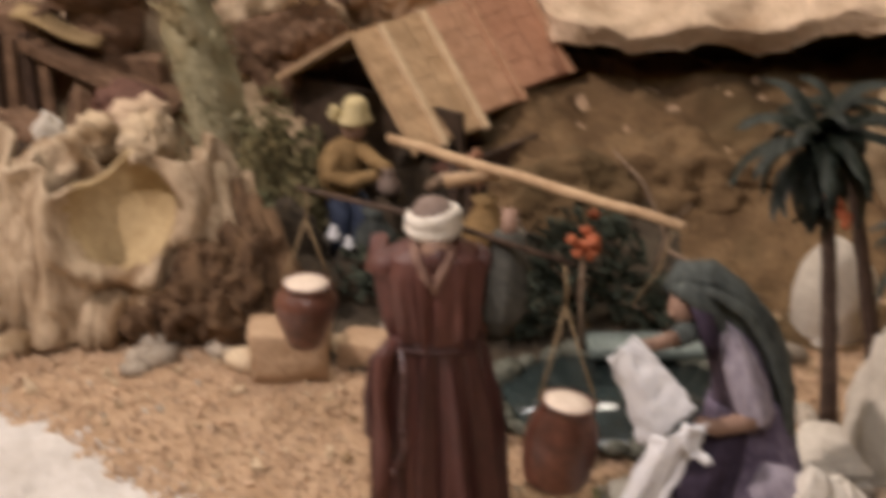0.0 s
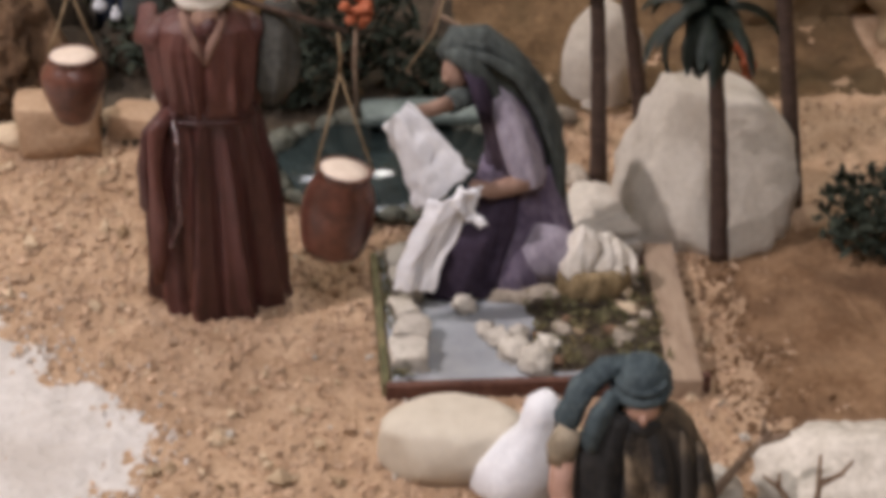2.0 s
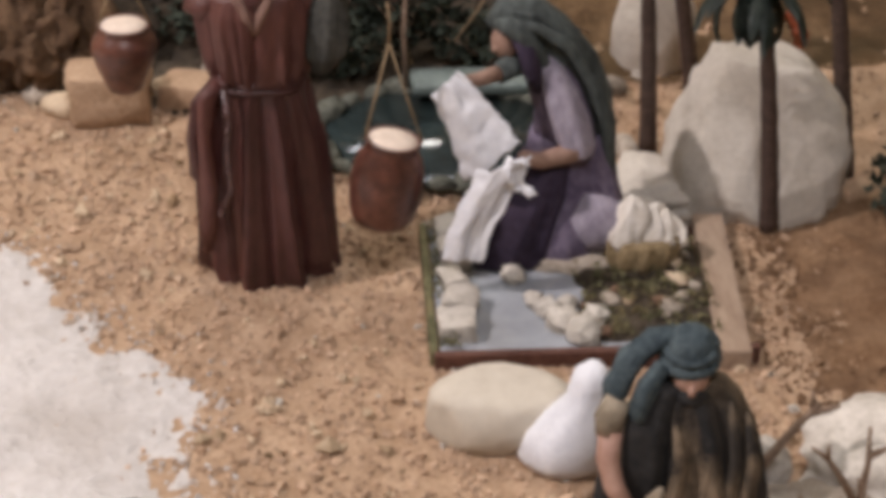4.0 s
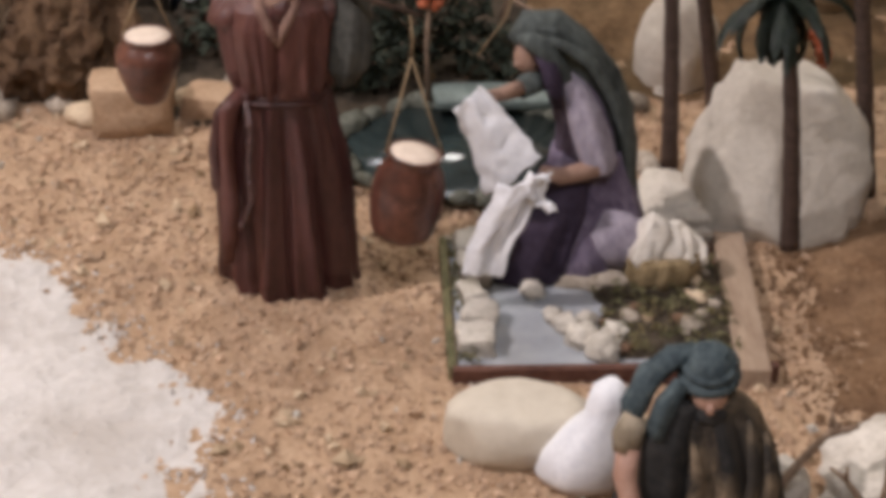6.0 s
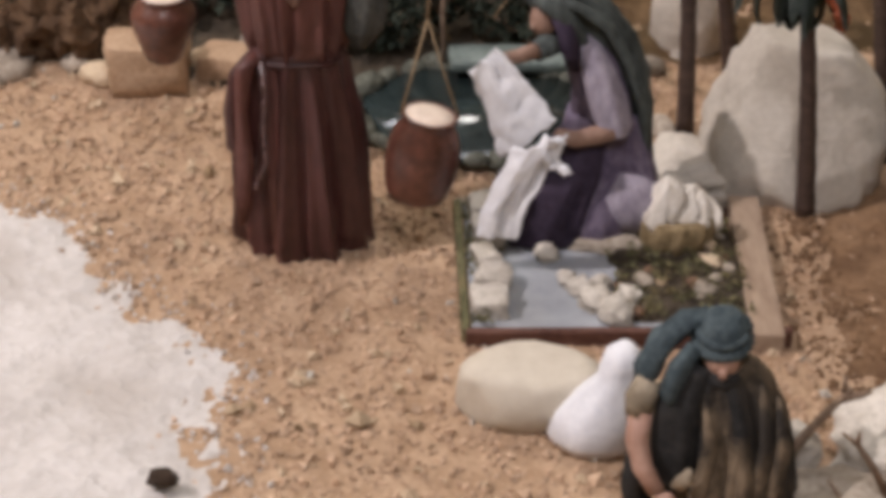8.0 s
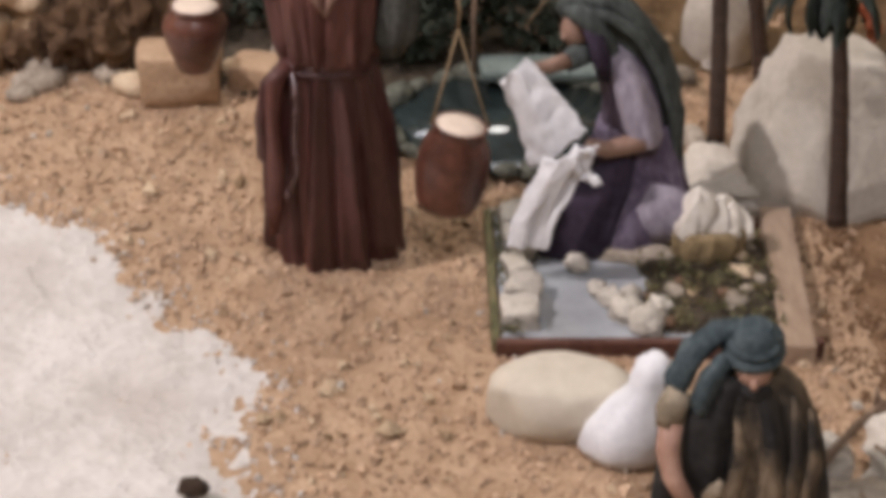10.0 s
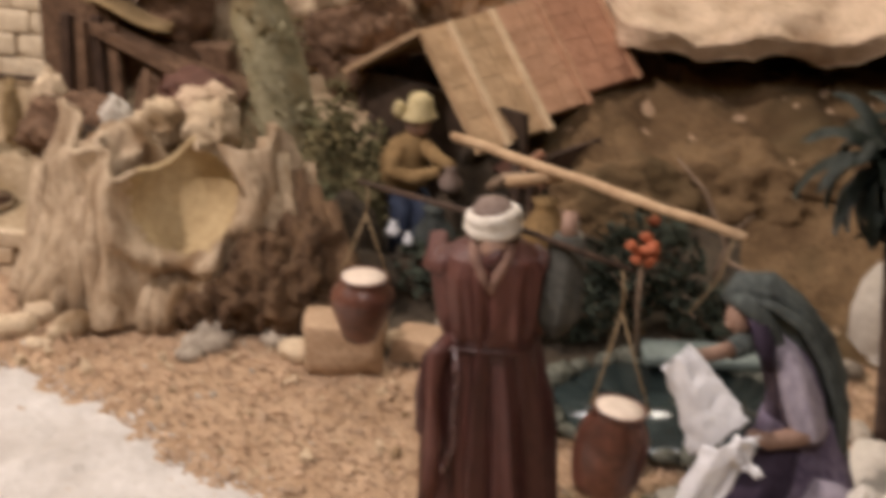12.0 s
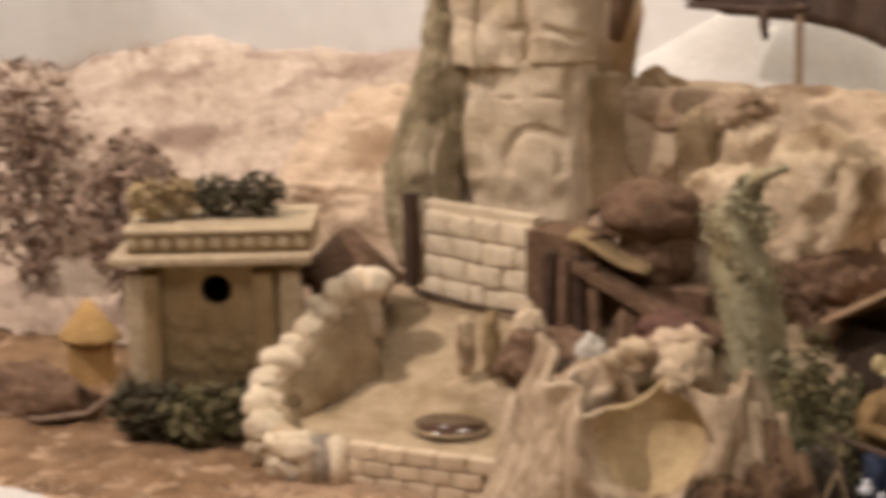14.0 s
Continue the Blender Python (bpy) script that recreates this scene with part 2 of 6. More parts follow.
def part(name, bm, mats, parent, label="", smooth=True):
    """A mesh given in world places, hung under its thing."""
    ob = put(name, bm, mats, smooth)
    bpy.context.view_layer.update()
    ob.parent = parent
    ob.matrix_parent_inverse = parent.matrix_world.inverted()
    return tagged(ob, label)


def loft(bm, rings, n=36, folds=7, phase=0.0, mat=0, caps=True):
    """Rings of (x, y, z, rx, ry, fold depth) joined into a skin."""
    loops = []
    for k, (x, y, z, rx, ry, amp) in enumerate(rings):
        loop = []
        for i in range(n):
            a = 2 * math.pi * i / n
            s = 1 + amp * (math.sin(folds * a + phase) + 0.5 * math.sin((2 * folds - 3) * a + 1.7 * phase + 0.4 * k))
            loop.append(bm.verts.new((x + rx * s * math.cos(a), y + ry * s * math.sin(a), z)))
        loops.append(loop)
    for lo, hi in zip(loops, loops[1:]):
        for i in range(n):
            bm.faces.new((lo[i], lo[(i + 1) % n], hi[(i + 1) % n], hi[i])).material_index = mat
    if caps:
        bm.faces.new(loops[0][::-1]).material_index = mat
        bm.faces.new(loops[-1]).material_index = mat
    return bm


def drape(bm, rings, pleats, n=110, steps=5, mat=0, tint=None):
    """Cloth over rings of (x, y, z, rx, ry, depth); pleats of (angle, width, height, slant) crease it. tint(a, f) picks the cloth."""
    loops, fracs = [], []
    m = len(rings) - 1
    for k in range(m * steps + 1):
        i = min(k // steps, m - 1)
        g = (k - i * steps) / steps
        x, y, z, rx, ry, amp = [p + (q - p) * (g * g * (3 - 2 * g) * 0.5 + g * 0.5) for p, q in zip(rings[i], rings[i + 1])]
        f = k / (m * steps)
        loop = []
        for j in range(n):
            a = 2 * math.pi * j / n
            s = 0.0
            for a0, w, h, slant in pleats:
                d = (a - a0 - slant * (f - 0.5) + math.pi) % (2 * math.pi) - math.pi
                s += h * math.exp(-(d / w) ** 2)
            s = 1 + amp * (s + 0.35 * noise.noise((3 * math.cos(a), 3 * math.sin(a), 5 * f)))
            loop.append(bm.verts.new((x + rx * s * math.cos(a), y + ry * s * math.sin(a), z)))
        loops.append(loop)
        fracs.append(f)
    for k, (lo, hi) in enumerate(zip(loops, loops[1:])):
        for j in range(n):
            face = bm.faces.new((lo[j], lo[(j + 1) % n], hi[(j + 1) % n], hi[j]))
            face.material_index = tint(2 * math.pi * (j + 0.5) / n, fracs[k]) if tint else mat
    bm.faces.new(loops[0][::-1]).material_index = mat
    bm.faces.new(loops[-1]).material_index = mat
    return bm


def creases(seed, count, low=0.05, high=0.13):
    """Uneven ridges and sharp valleys round a robe."""
    r = random.Random(seed)
    out = []
    for k in range(count):
        a = 2 * math.pi * (k + r.uniform(-0.3, 0.3)) / count
        out.append((a, r.uniform(low, high) * 1.3, r.uniform(0.5, 1.1), r.uniform(-0.25, 0.25)))
        out.append((a + math.pi / count, r.uniform(low, high) * 0.6, -r.uniform(0.6, 1.3), r.uniform(-0.25, 0.25)))
    return out


def tube(bm, pts, radii, n=8, mat=0, rough=0.0):
    """A round stick along points with a radius for each."""
    pts = [Vector(p) for p in pts]
    if not isinstance(radii, (list, tuple)):
        radii = [radii] * len(pts)
    loops = []
    for k, p in enumerate(pts):
        d = (pts[min(k + 1, len(pts) - 1)] - pts[max(k - 1, 0)]).normalized()
        u = d.cross(Vector((0.31, 0.92, 0.24))).normalized()
        w = d.cross(u)
        loop = []
        for i in range(n):
            a = 2 * math.pi * i / n
            r = radii[k] * (1 + rough * math.sin(3 * a + 1.9 * k))
            loop.append(bm.verts.new(p + u * r * math.cos(a) + w * r * math.sin(a)))
        loops.append(loop)
    for lo, hi in zip(loops, loops[1:]):
        for i in range(n):
            bm.faces.new((lo[i], lo[(i + 1) % n], hi[(i + 1) % n], hi[i])).material_index = mat
    bm.faces.new(loops[0][::-1]).material_index = mat
    bm.faces.new(loops[-1]).material_index = mat
    return bm


def blob(bm, at, size, seed=0, amp=0.15, freq=2.2, sub=3, mat=0, flat=0.0, turn=0.0):
    """A lumpy stone: a ball pushed about by noise. flat: how far its underside is cut."""
    got = bmesh.ops.create_icosphere(bm, subdivisions=sub, radius=1.0)
    off = Vector((seed * 3.7, seed * 1.3, seed * 5.1))
    rot = Matrix.Rotation(turn, 3, "Z")
    for v in got["verts"]:
        d = v.co.normalized()
        r = 1 + amp * (noise.noise(d * freq + off) + 0.5 * noise.noise(d * freq * 2.3 + off) + 0.25 * noise.noise(d * freq * 5 + off))
        if sub > 3 and amp > 0.13:
            r -= amp * 1.5 * max(0, 0.16 - abs(noise.noise(d * freq * 1.5 + off * 1.7))) + amp * 0.5 * max(0, 0.2 - abs(noise.noise(d * freq * 4.1 + off)))
        p = d * r
        p = rot @ Vector((p.x * size[0], p.y * size[1], max(p.z, -1 + flat) * size[2]))
        v.co = p + Vector(at)
    for f in {f for v in got["verts"] for f in v.link_faces}:
        f.material_index = mat
    return bm


def box(bm, m, size, bevel=0.0, mat=0):
    """A bevelled block of that size at the pose m."""
    got = bmesh.ops.create_cube(bm, size=1.0, matrix=m @ Matrix.Diagonal((*size, 1)))
    faces = {f for v in got["verts"] for f in v.link_faces}
    if bevel:
        edges = list({e for v in got["verts"] for e in v.link_edges})
        out = bmesh.ops.bevel(bm, geom=edges, offset=bevel, segments=2, affect="EDGES", profile=0.6)
        faces |= set(out["faces"])
    for f in faces:
        if f.is_valid:
            f.material_index = mat
    return bm


def sheet(bm, nu, nv, at, thick=0.0, mat=0):
    """A grid of nu x nv places at(u, v); thick gives it a second skin below."""
    top = [[bm.verts.new(at(i / (nu - 1), j / (nv - 1))) for i in range(nu)] for j in range(nv)]
    def skin(g, flip):
        for j in range(nv - 1):
            for i in range(nu - 1):
                q = (g[j][i], g[j][i + 1], g[j + 1][i + 1], g[j + 1][i])
                bm.faces.new(q[::-1] if flip else q).material_index = mat
    skin(top, False)
    if thick:
        bm.normal_update()
        low = [[bm.verts.new(v.co - v.normal * thick) for v in row] for row in top]
        skin(low, True)
        ring = [(0, i) for i in range(nu)] + [(j, nu - 1) for j in range(1, nv)] + [(nv - 1, i) for i in range(nu - 2, -1, -1)] + [(j, 0) for j in range(nv - 2, 0, -1)]
        for (a, b), (c, d) in zip(ring, ring[1:] + ring[:1]):
            bm.faces.new((top[a][b], low[a][b], low[c][d], top[c][d])).material_index = mat
    return bm


def lumps(x, y, f, seed=0.0):
    return noise.noise((x * f, y * f, seed)) + 0.5 * noise.noise((x * f * 2.2, y * f * 2.2, seed + 3)) + 0.25 * noise.noise((x * f * 5, y * f * 5, seed + 7))


def smooth(a, b, x):
    t = min(max((x - a) / (b - a), 0), 1)
    return t * t * (3 - 2 * t)


# ---- the room round the display ----
def room():
    def slab(name, m, size, mat, label):
        bm = bmesh.new()
        box(bm, m, size)
        thing(name, bm, mat, label, name.split("_")[0], kind="structure", smooth=False)
    slab("floor", pose(0, 0.6, -0.86), (7.4, 6.6, 0.1), PLANK, "plain brown floor of the exhibition room")
    slab("ceiling", pose(0, 0.6, 2.65), (7.4, 6.6, 0.1), CEIL, "plain white painted ceiling")
    slab("wall_north", pose(0, 3.85, 0.9), (7.4, 0.1, 3.4), ROOM, "plain yellow green painted wall behind the display")
    slab("wall_south", pose(0, -2.65, 0.9), (7.4, 0.1, 3.4), ROOM, "plain yellow green painted wall")
    slab("wall_west", pose(-3.65, 0.6, 0.9), (0.1, 6.4, 3.4), ROOM, "plain yellow green painted wall")
    slab("wall_east", pose(3.65, 0.6, 0.9), (0.1, 6.4, 3.4), ROOM, "plain yellow green painted wall")
    slab("display_stand", pose(-0.2, 1.75, -0.435), (4.6, 2.74, 0.75), DARK_WOOD, "dark wooden stand that carries the whole display")


room()


# ---- the ground of the display ----
def ground_height(x, y):
    z = 0.004 * lumps(x, y, 9) + 0.002 * lumps(x, y, 40, 5)
    bank = smooth(1.30, 1.58, y + 0.05 * noise.noise((x * 4, 0, 2))) * smooth(-0.20, 0.0, x)
    z += 0.115 * bank + 0.02 * bank * lumps(x, y, 12, 9)
    z += 0.02 * smooth(0.22, 0.6, x) * smooth(0.95, 1.2, y)
    z += 0.03 * smooth(1.5, 2.1, y) * (1 - smooth(-0.2, 0.0, x))
    return z


bm = bmesh.new()
sheet(bm, 300, 200, lambda u, v: ((-2.4 + 4.4 * u), (0.42 + 2.63 * v), ground_height(-2.4 + 4.4 * u, 0.42 + 2.63 * v)), thick=0.05)
thing("ground", bm, SAND, "brown sandy soil that covers the display", "ground", kind="structure")


# red brown soil, its colour also carrying the shadow of palms and boulder
def earth_cover(u, v):
    x, y = 0.250 + 0.36 * u, 0.745 + 0.30 * v
    edge = smooth(0, 0.35, u) * smooth(0, 0.2, v) * smooth(1, 0.8, v)
    return (x + 0.02 * noise.noise((y * 20, 1, 0)) * (1 - u), y + 0.02 * noise.noise((x * 20, 3, 0)) * (1 - 2 * v), ground_height(x, y) - 0.002 + edge * (0.0085 + 0.006 * lumps(x, y, 26, 15)))


bm = bmesh.new()
sheet(bm, 90, 70, earth_cover)
thing("earth_patch", bm, EARTH, "lumpy red brown earth beside the trough, darkened for palm and boulder shadow", "earth", kind="structure")


def village_cover(u, v):
    x, y = -1.75 + 1.06 * u, 1.16 + 0.46 * v
    edge = smooth(0, 0.05, u) * smooth(0, 0.2, v) * smooth(1, 0.95, u)
    return (x, y + 0.03 * noise.noise((x * 16, 3, 0)) * (1 - v), ground_height(x, y) - 0.002 + edge * (0.004 + 0.005 * lumps(x, y, 30, 21)))


bm = bmesh.new()
sheet(bm, 150, 70, village_cover)
thing("earth_patch", bm, EARTH, "brown earth before the small house", "earth", kind="structure")
bm = bmesh.new()


def bank_cover(u, v):
    x, y = -0.13 + 0.62 * u, 1.205 + 0.45 * v
    y += 0.02 * noise.noise((x * 16, 3, 0)) * (1 - v)
    lift = 0.006 * smooth(0, 0.08, v) * smooth(0, 0.06, u) + 0.006 * lumps(x, y, 30, 12) * smooth(0, 0.1, v) - 0.002
    return (x, y, ground_height(x, y) + lift)


# dark ground sheet that stands in for the shade of hut and stump
def dark_cover(u, v):
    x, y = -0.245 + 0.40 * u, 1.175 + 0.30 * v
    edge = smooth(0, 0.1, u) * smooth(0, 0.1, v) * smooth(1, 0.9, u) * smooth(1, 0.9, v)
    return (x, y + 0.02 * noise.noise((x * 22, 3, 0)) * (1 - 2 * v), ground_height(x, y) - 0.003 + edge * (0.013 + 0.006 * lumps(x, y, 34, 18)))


dark_bm = bmesh.new()
sheet(dark_bm, 80, 60, dark_cover)
thing("shaded_earth", dark_bm, DARK_EARTH, "dark earth round the pond with the hut's shade put into its colour", "earth", kind="structure")
sheet(bm, 110, 80, bank_cover)
thing("ochre_bank", bm, OCHRE, "dark ochre earth bank behind the pond", "bank", kind="structure")


def grains(name, mat, count, area, size, seed, label, keep):
    """Loose grains on the ground, one mesh."""
    rng = np.random.default_rng(seed)
    base = np.array([(1, 0, 0), (-1, 0, 0), (0, 1, 0), (0, -1, 0), (0, 0, 1), (0, 0, -1)], float)
    tri = np.array([(0, 2, 4), (2, 1, 4), (1, 3, 4), (3, 0, 4), (2, 0, 5), (1, 2, 5), (3, 1, 5), (0, 3, 5)])
    verts, faces = [], []
    made = 0
    while made < count:
        x, y = rng.uniform(area[0], area[1]), rng.uniform(area[2], area[3])
        pick = rng.random()
        if not keep(x, y, pick):
            made += 0.2
            continue
        s = size * rng.lognormal(0, 0.38)
        q = np.linalg.qr(rng.normal(size=(3, 3)))[0]
        p = (base * rng.uniform(0.6, 1.15, (6, 1)) * (s, s * 0.8, s * 0.6)) @ q + (x, y, ground_height(x, y) + s * 0.25)
        faces.append(tri + 6 * len(verts))
        verts.append(p)
        made += 1
    me = bpy.data.meshes.new(name)
    me.from_pydata(np.concatenate(verts).tolist(), [], np.concatenate(faces).tolist())
    me.materials.append(mat)
    return tagged(new(name, me), label, "gravel", kind="stuff")


def chalk_edge(x, y):
    """Positive inside the white patch at the front."""
    edge = np.interp(y, (0.60, 0.67, 0.74, 0.80, 0.87, 0.98, 1.06, 1.15, 1.21), (-0.06, -0.075, -0.108, -0.082, -0.155, -0.235, -0.325, -0.46, -1.0))
    return edge + 0.030 * lumps(x, y, 20, 4) - x


grains("gravel", GRAVEL, 34000, (-0.95, 0.60, 0.58, 1.32), 0.0022, 3, "tan and brown coarse gravel on the ground",
       lambda x, y, k: (chalk_edge(x, y) < 0.005 or k < 0.06) and (x < 0.255 + 0.02 * lumps(x, y, 25, 3) or y < 0.76 or k < 0.22))


grains("earth_crumbs", EARTH, 2600, (0.235, 0.36, 0.73, 1.06), 0.0018, 53, "loose crumbs of red brown earth beside the trough", lambda x, y, k: x > 0.252 and k < math.exp(-abs(x - 0.285) / 0.03))
grains("chalk_crumbs", CHALK, 1500, (-0.55, 0.02, 0.58, 1.20), 0.0019, 37, "white chalk crumbs strewn over the gravel at the patch's edge",
       lambda x, y, k: -0.04 < chalk_edge(x, y) < 0.01 and k < 0.8 + 20 * min(chalk_edge(x, y), 0) + 0.7 * lumps(x, y, 45, 21))
grains("pale_pebbles", ROCK, 500, (-0.70, 0.50, 0.60, 1.25), 0.0042, 23, "small pale pebbles scattered over the gravel", lambda x, y, k: chalk_edge(x, y) < 0.0 and x < 0.26)
grains("cream_pebbles", WHITE_STONE, 140, (-0.70, 0.50, 0.60, 1.25), 0.0032, 29, "small cream pebbles scattered over the gravel", lambda x, y, k: chalk_edge(x, y) < 0.01 and x < 0.26)


def chalk():
    bm = bmesh.new()
    nu, nv = 330, 220
    g = {}
    for j in range(nv):
        for i in range(nu):
            x, y = -1.3 + 1.35 * i / (nu - 1), 0.45 + 0.80 * j / (nv - 1)
            e = chalk_edge(x, y) + 0.014
            h = min(0.0045, 0.07 * e) + 0.0016 * lumps(x, y, 55, 8) + 0.0009 * lumps(x, y, 170, 2) if e > -0.05 else None
            if h is not None:
                g[i, j] = bm.verts.new((x, y, ground_height(x, y) + h - 0.0015))
    for (i, j) in list(g):
        q = [(i, j), (i + 1, j), (i + 1, j + 1), (i, j + 1)]
        if all(k in g for k in q):
            bm.faces.new([g[k] for k in q])
    thing("white_chalk_patch", bm, CHALK, "white chalky powder spread over the sandy ground", "chalk", kind="stuff")


chalk()
grains("chalk_crumbs", CHALK, 3000, (-0.75, 0.15, 0.58, 1.2), 0.0017, 11, "white crumbs at the edge of the chalk patch",
       lambda x, y, k: abs(chalk_edge(x, y)) < 0.04 and k < 0.9 * math.exp(-abs(chalk_edge(x, y)) / 0.02))


# ---- stones ----
def stone(name, at, size, seed, mat, label, amp=0.15, sub=4, flat=0.35, turn=0.0, group="", freq=2.2, cuts=()):
    bm = bmesh.new()
    blob(bm, at, size, seed, amp, freq, sub, flat=flat, turn=turn)
    for normal, reach in cuts:
        n = Vector(normal).normalized()
        for v in bm.verts:
            over = (v.co - Vector(at)).dot(n) - reach
            if over > 0:
                v.co -= n * over * 0.86
    return thing(name, bm, mat, label, "stone", group)


stone("river_pebble", (0.080, 0.769, 0.013), (0.047, 0.029, 0.027), 3, PEBBLE, "smooth cream river pebble against the washing trough", 0.05, freq=1.3, cuts=(((0.05, -0.1, 1), 0.020), ((-1, 0.1, 0.1), 0.042), ((-0.7, -0.7, 0), 0.033)))
stone("boulder", (0.289, 1.045, 0.026), (0.066, 0.066, 0.098), 8, BOULDER, "large pale boulder leaning beside the palms", 0.16, 5, freq=1.5,
      cuts=(((-0.80, -0.15, 0.55), 0.069), ((0.15, -0.9, 0.35), 0.050), ((0.72, -0.1, 0.66), 0.074), ((-0.35, -0.8, 0.5), 0.058), ((0.12, 0, 1), 0.080)))
stone("boulder", (0.252, 1.26, 0.025), (0.036, 0.030, 0.056), 5, BOULDER, "pale grey upright boulder behind the palms", 0.1, freq=1.3)
stone("boulder", (0.216, 1.035, 0.004), (0.042, 0.042, 0.020), 7, BOULDER, "low pale stone at the foot of the large boulder", 0.25, 5, freq=1.9)
stone("boulder", (0.305, 0.715, 0.012), (0.06, 0.05, 0.028), 12, WHITE_STONE, "flat white stone among dry twigs", 0.2)
stone("boulder", (0.245, 0.665, 0.004), (0.05, 0.035, 0.02), 14, GREY_STONE, "flat grey stone among dry twigs", 0.2)
stone("boulder", (0.222, 0.715, 0.01), (0.018, 0.016, 0.016), 15, WHITE_STONE, "small white stone behind the stooping figurine", 0.2)
stone("dark_pebble", (-0.125, 0.692, 0.012), (0.009, 0.006, 0.006), 18, CAVE, "small black pebble on the white chalk", 0.25, sub=3)


# ---- palms ----
def palm(base, top, crown, fronds, seed, label, dates):
    rng = random.Random(seed)
    ob = holder("palm_tree", base, label, "palm", "plastic palms")
    b, t = Vector(base), Vector(top)
    bm = bmesh.new()
    n = 14
    pts = [b.lerp(t, k / n) + Vector((0.004 * math.sin(2.2 * k / n), 0, 0)) for k in range(n + 1)]
    tube(bm, pts, [0.0066 - 0.0022 * k / n + (0.0006 if k % 2 else 0) for k in range(n + 1)], 10)
    part("trunk", bm, PALM_TRUNK, ob, "dark brown ringed trunk")
    for k in range(fronds):
        a = 2 * math.pi * (k * 0.381966) + rng.uniform(-0.2, 0.2)
        lift = math.radians(80 - 146 * k / fronds) + rng.uniform(-0.1, 0.1)
        length = crown * rng.uniform(0.85, 1.1)
        side = Vector((-math.sin(a), math.cos(a), 0))
        out = Vector((math.cos(a), math.sin(a), 0))
        bm = bmesh.new()
        steps = 7
        row = []
        p, ang = t.copy(), lift
        for s in range(steps + 1):
            f = s / steps
            w = crown * 0.105 * math.sin(math.pi * min(0.12 + 0.86 * f, 1)) ** 0.8 + 0.0006
            up = Vector((0, 0, 1)) * math.cos(ang) - out * math.sin(ang)
            jag = 0.78 if s % 2 else 1.0
            row.append((p - side * w * jag - up * w * 0.45, p + up * 0.0015, p + side * w * jag - up * w * 0.45))
            p = p + (out * math.cos(ang) + Vector((0, 0, 1)) * math.sin(ang)) * length / steps
            ang -= 0.23 + 0.10 * f
        vs = [[bm.verts.new(q) for q in r] for r in row]
        for lo, hi in zip(vs, vs[1:]):
            for i in range(2):
                bm.faces.new((lo[i], lo[i + 1], hi[i + 1], hi[i]))
        bmesh.ops.solidify(bm, geom=bm.faces[:], thickness=0.0007)
        part("frond", bm, PALM_LEAF, ob)
    for dx, dz in dates:
        for k in range(14):
            q = t + Vector((dx + 0.0009 * (k - 7) + rng.gauss(0, 0.0016), -0.020 + rng.gauss(0, 0.002), dz - 0.0016 * (k - 7) + rng.gauss(0, 0.002)))
            bm = bmesh.new()
            blob(bm, q, (0.0040, 0.0040, 0.0052), k, 0.1, 2, 1)
            part("date", bm, DATE, ob)
    return ob


palm((0.222, 1.10, 0.0), (0.201, 1.10, 0.222), 0.074, 36, 1, "green plastic palm with dark trunk and orange dates", [(0.012, -0.040)])
palm((0.288, 0.978, 0.0), (0.262, 0.985, 0.190), 0.057, 32, 2, "small green plastic palm in front of the boulder", [(0.024, -0.028)])
palm((0.364, 1.06, 0.0), (0.316, 1.06, 0.250), 0.064, 28, 3, "tall green plastic palm behind the boulder", [])
palm((0.275, 1.20, 0.0), (0.228, 1.19, 0.215), 0.05, 20, 4, "thin green plastic palm at the back", [])


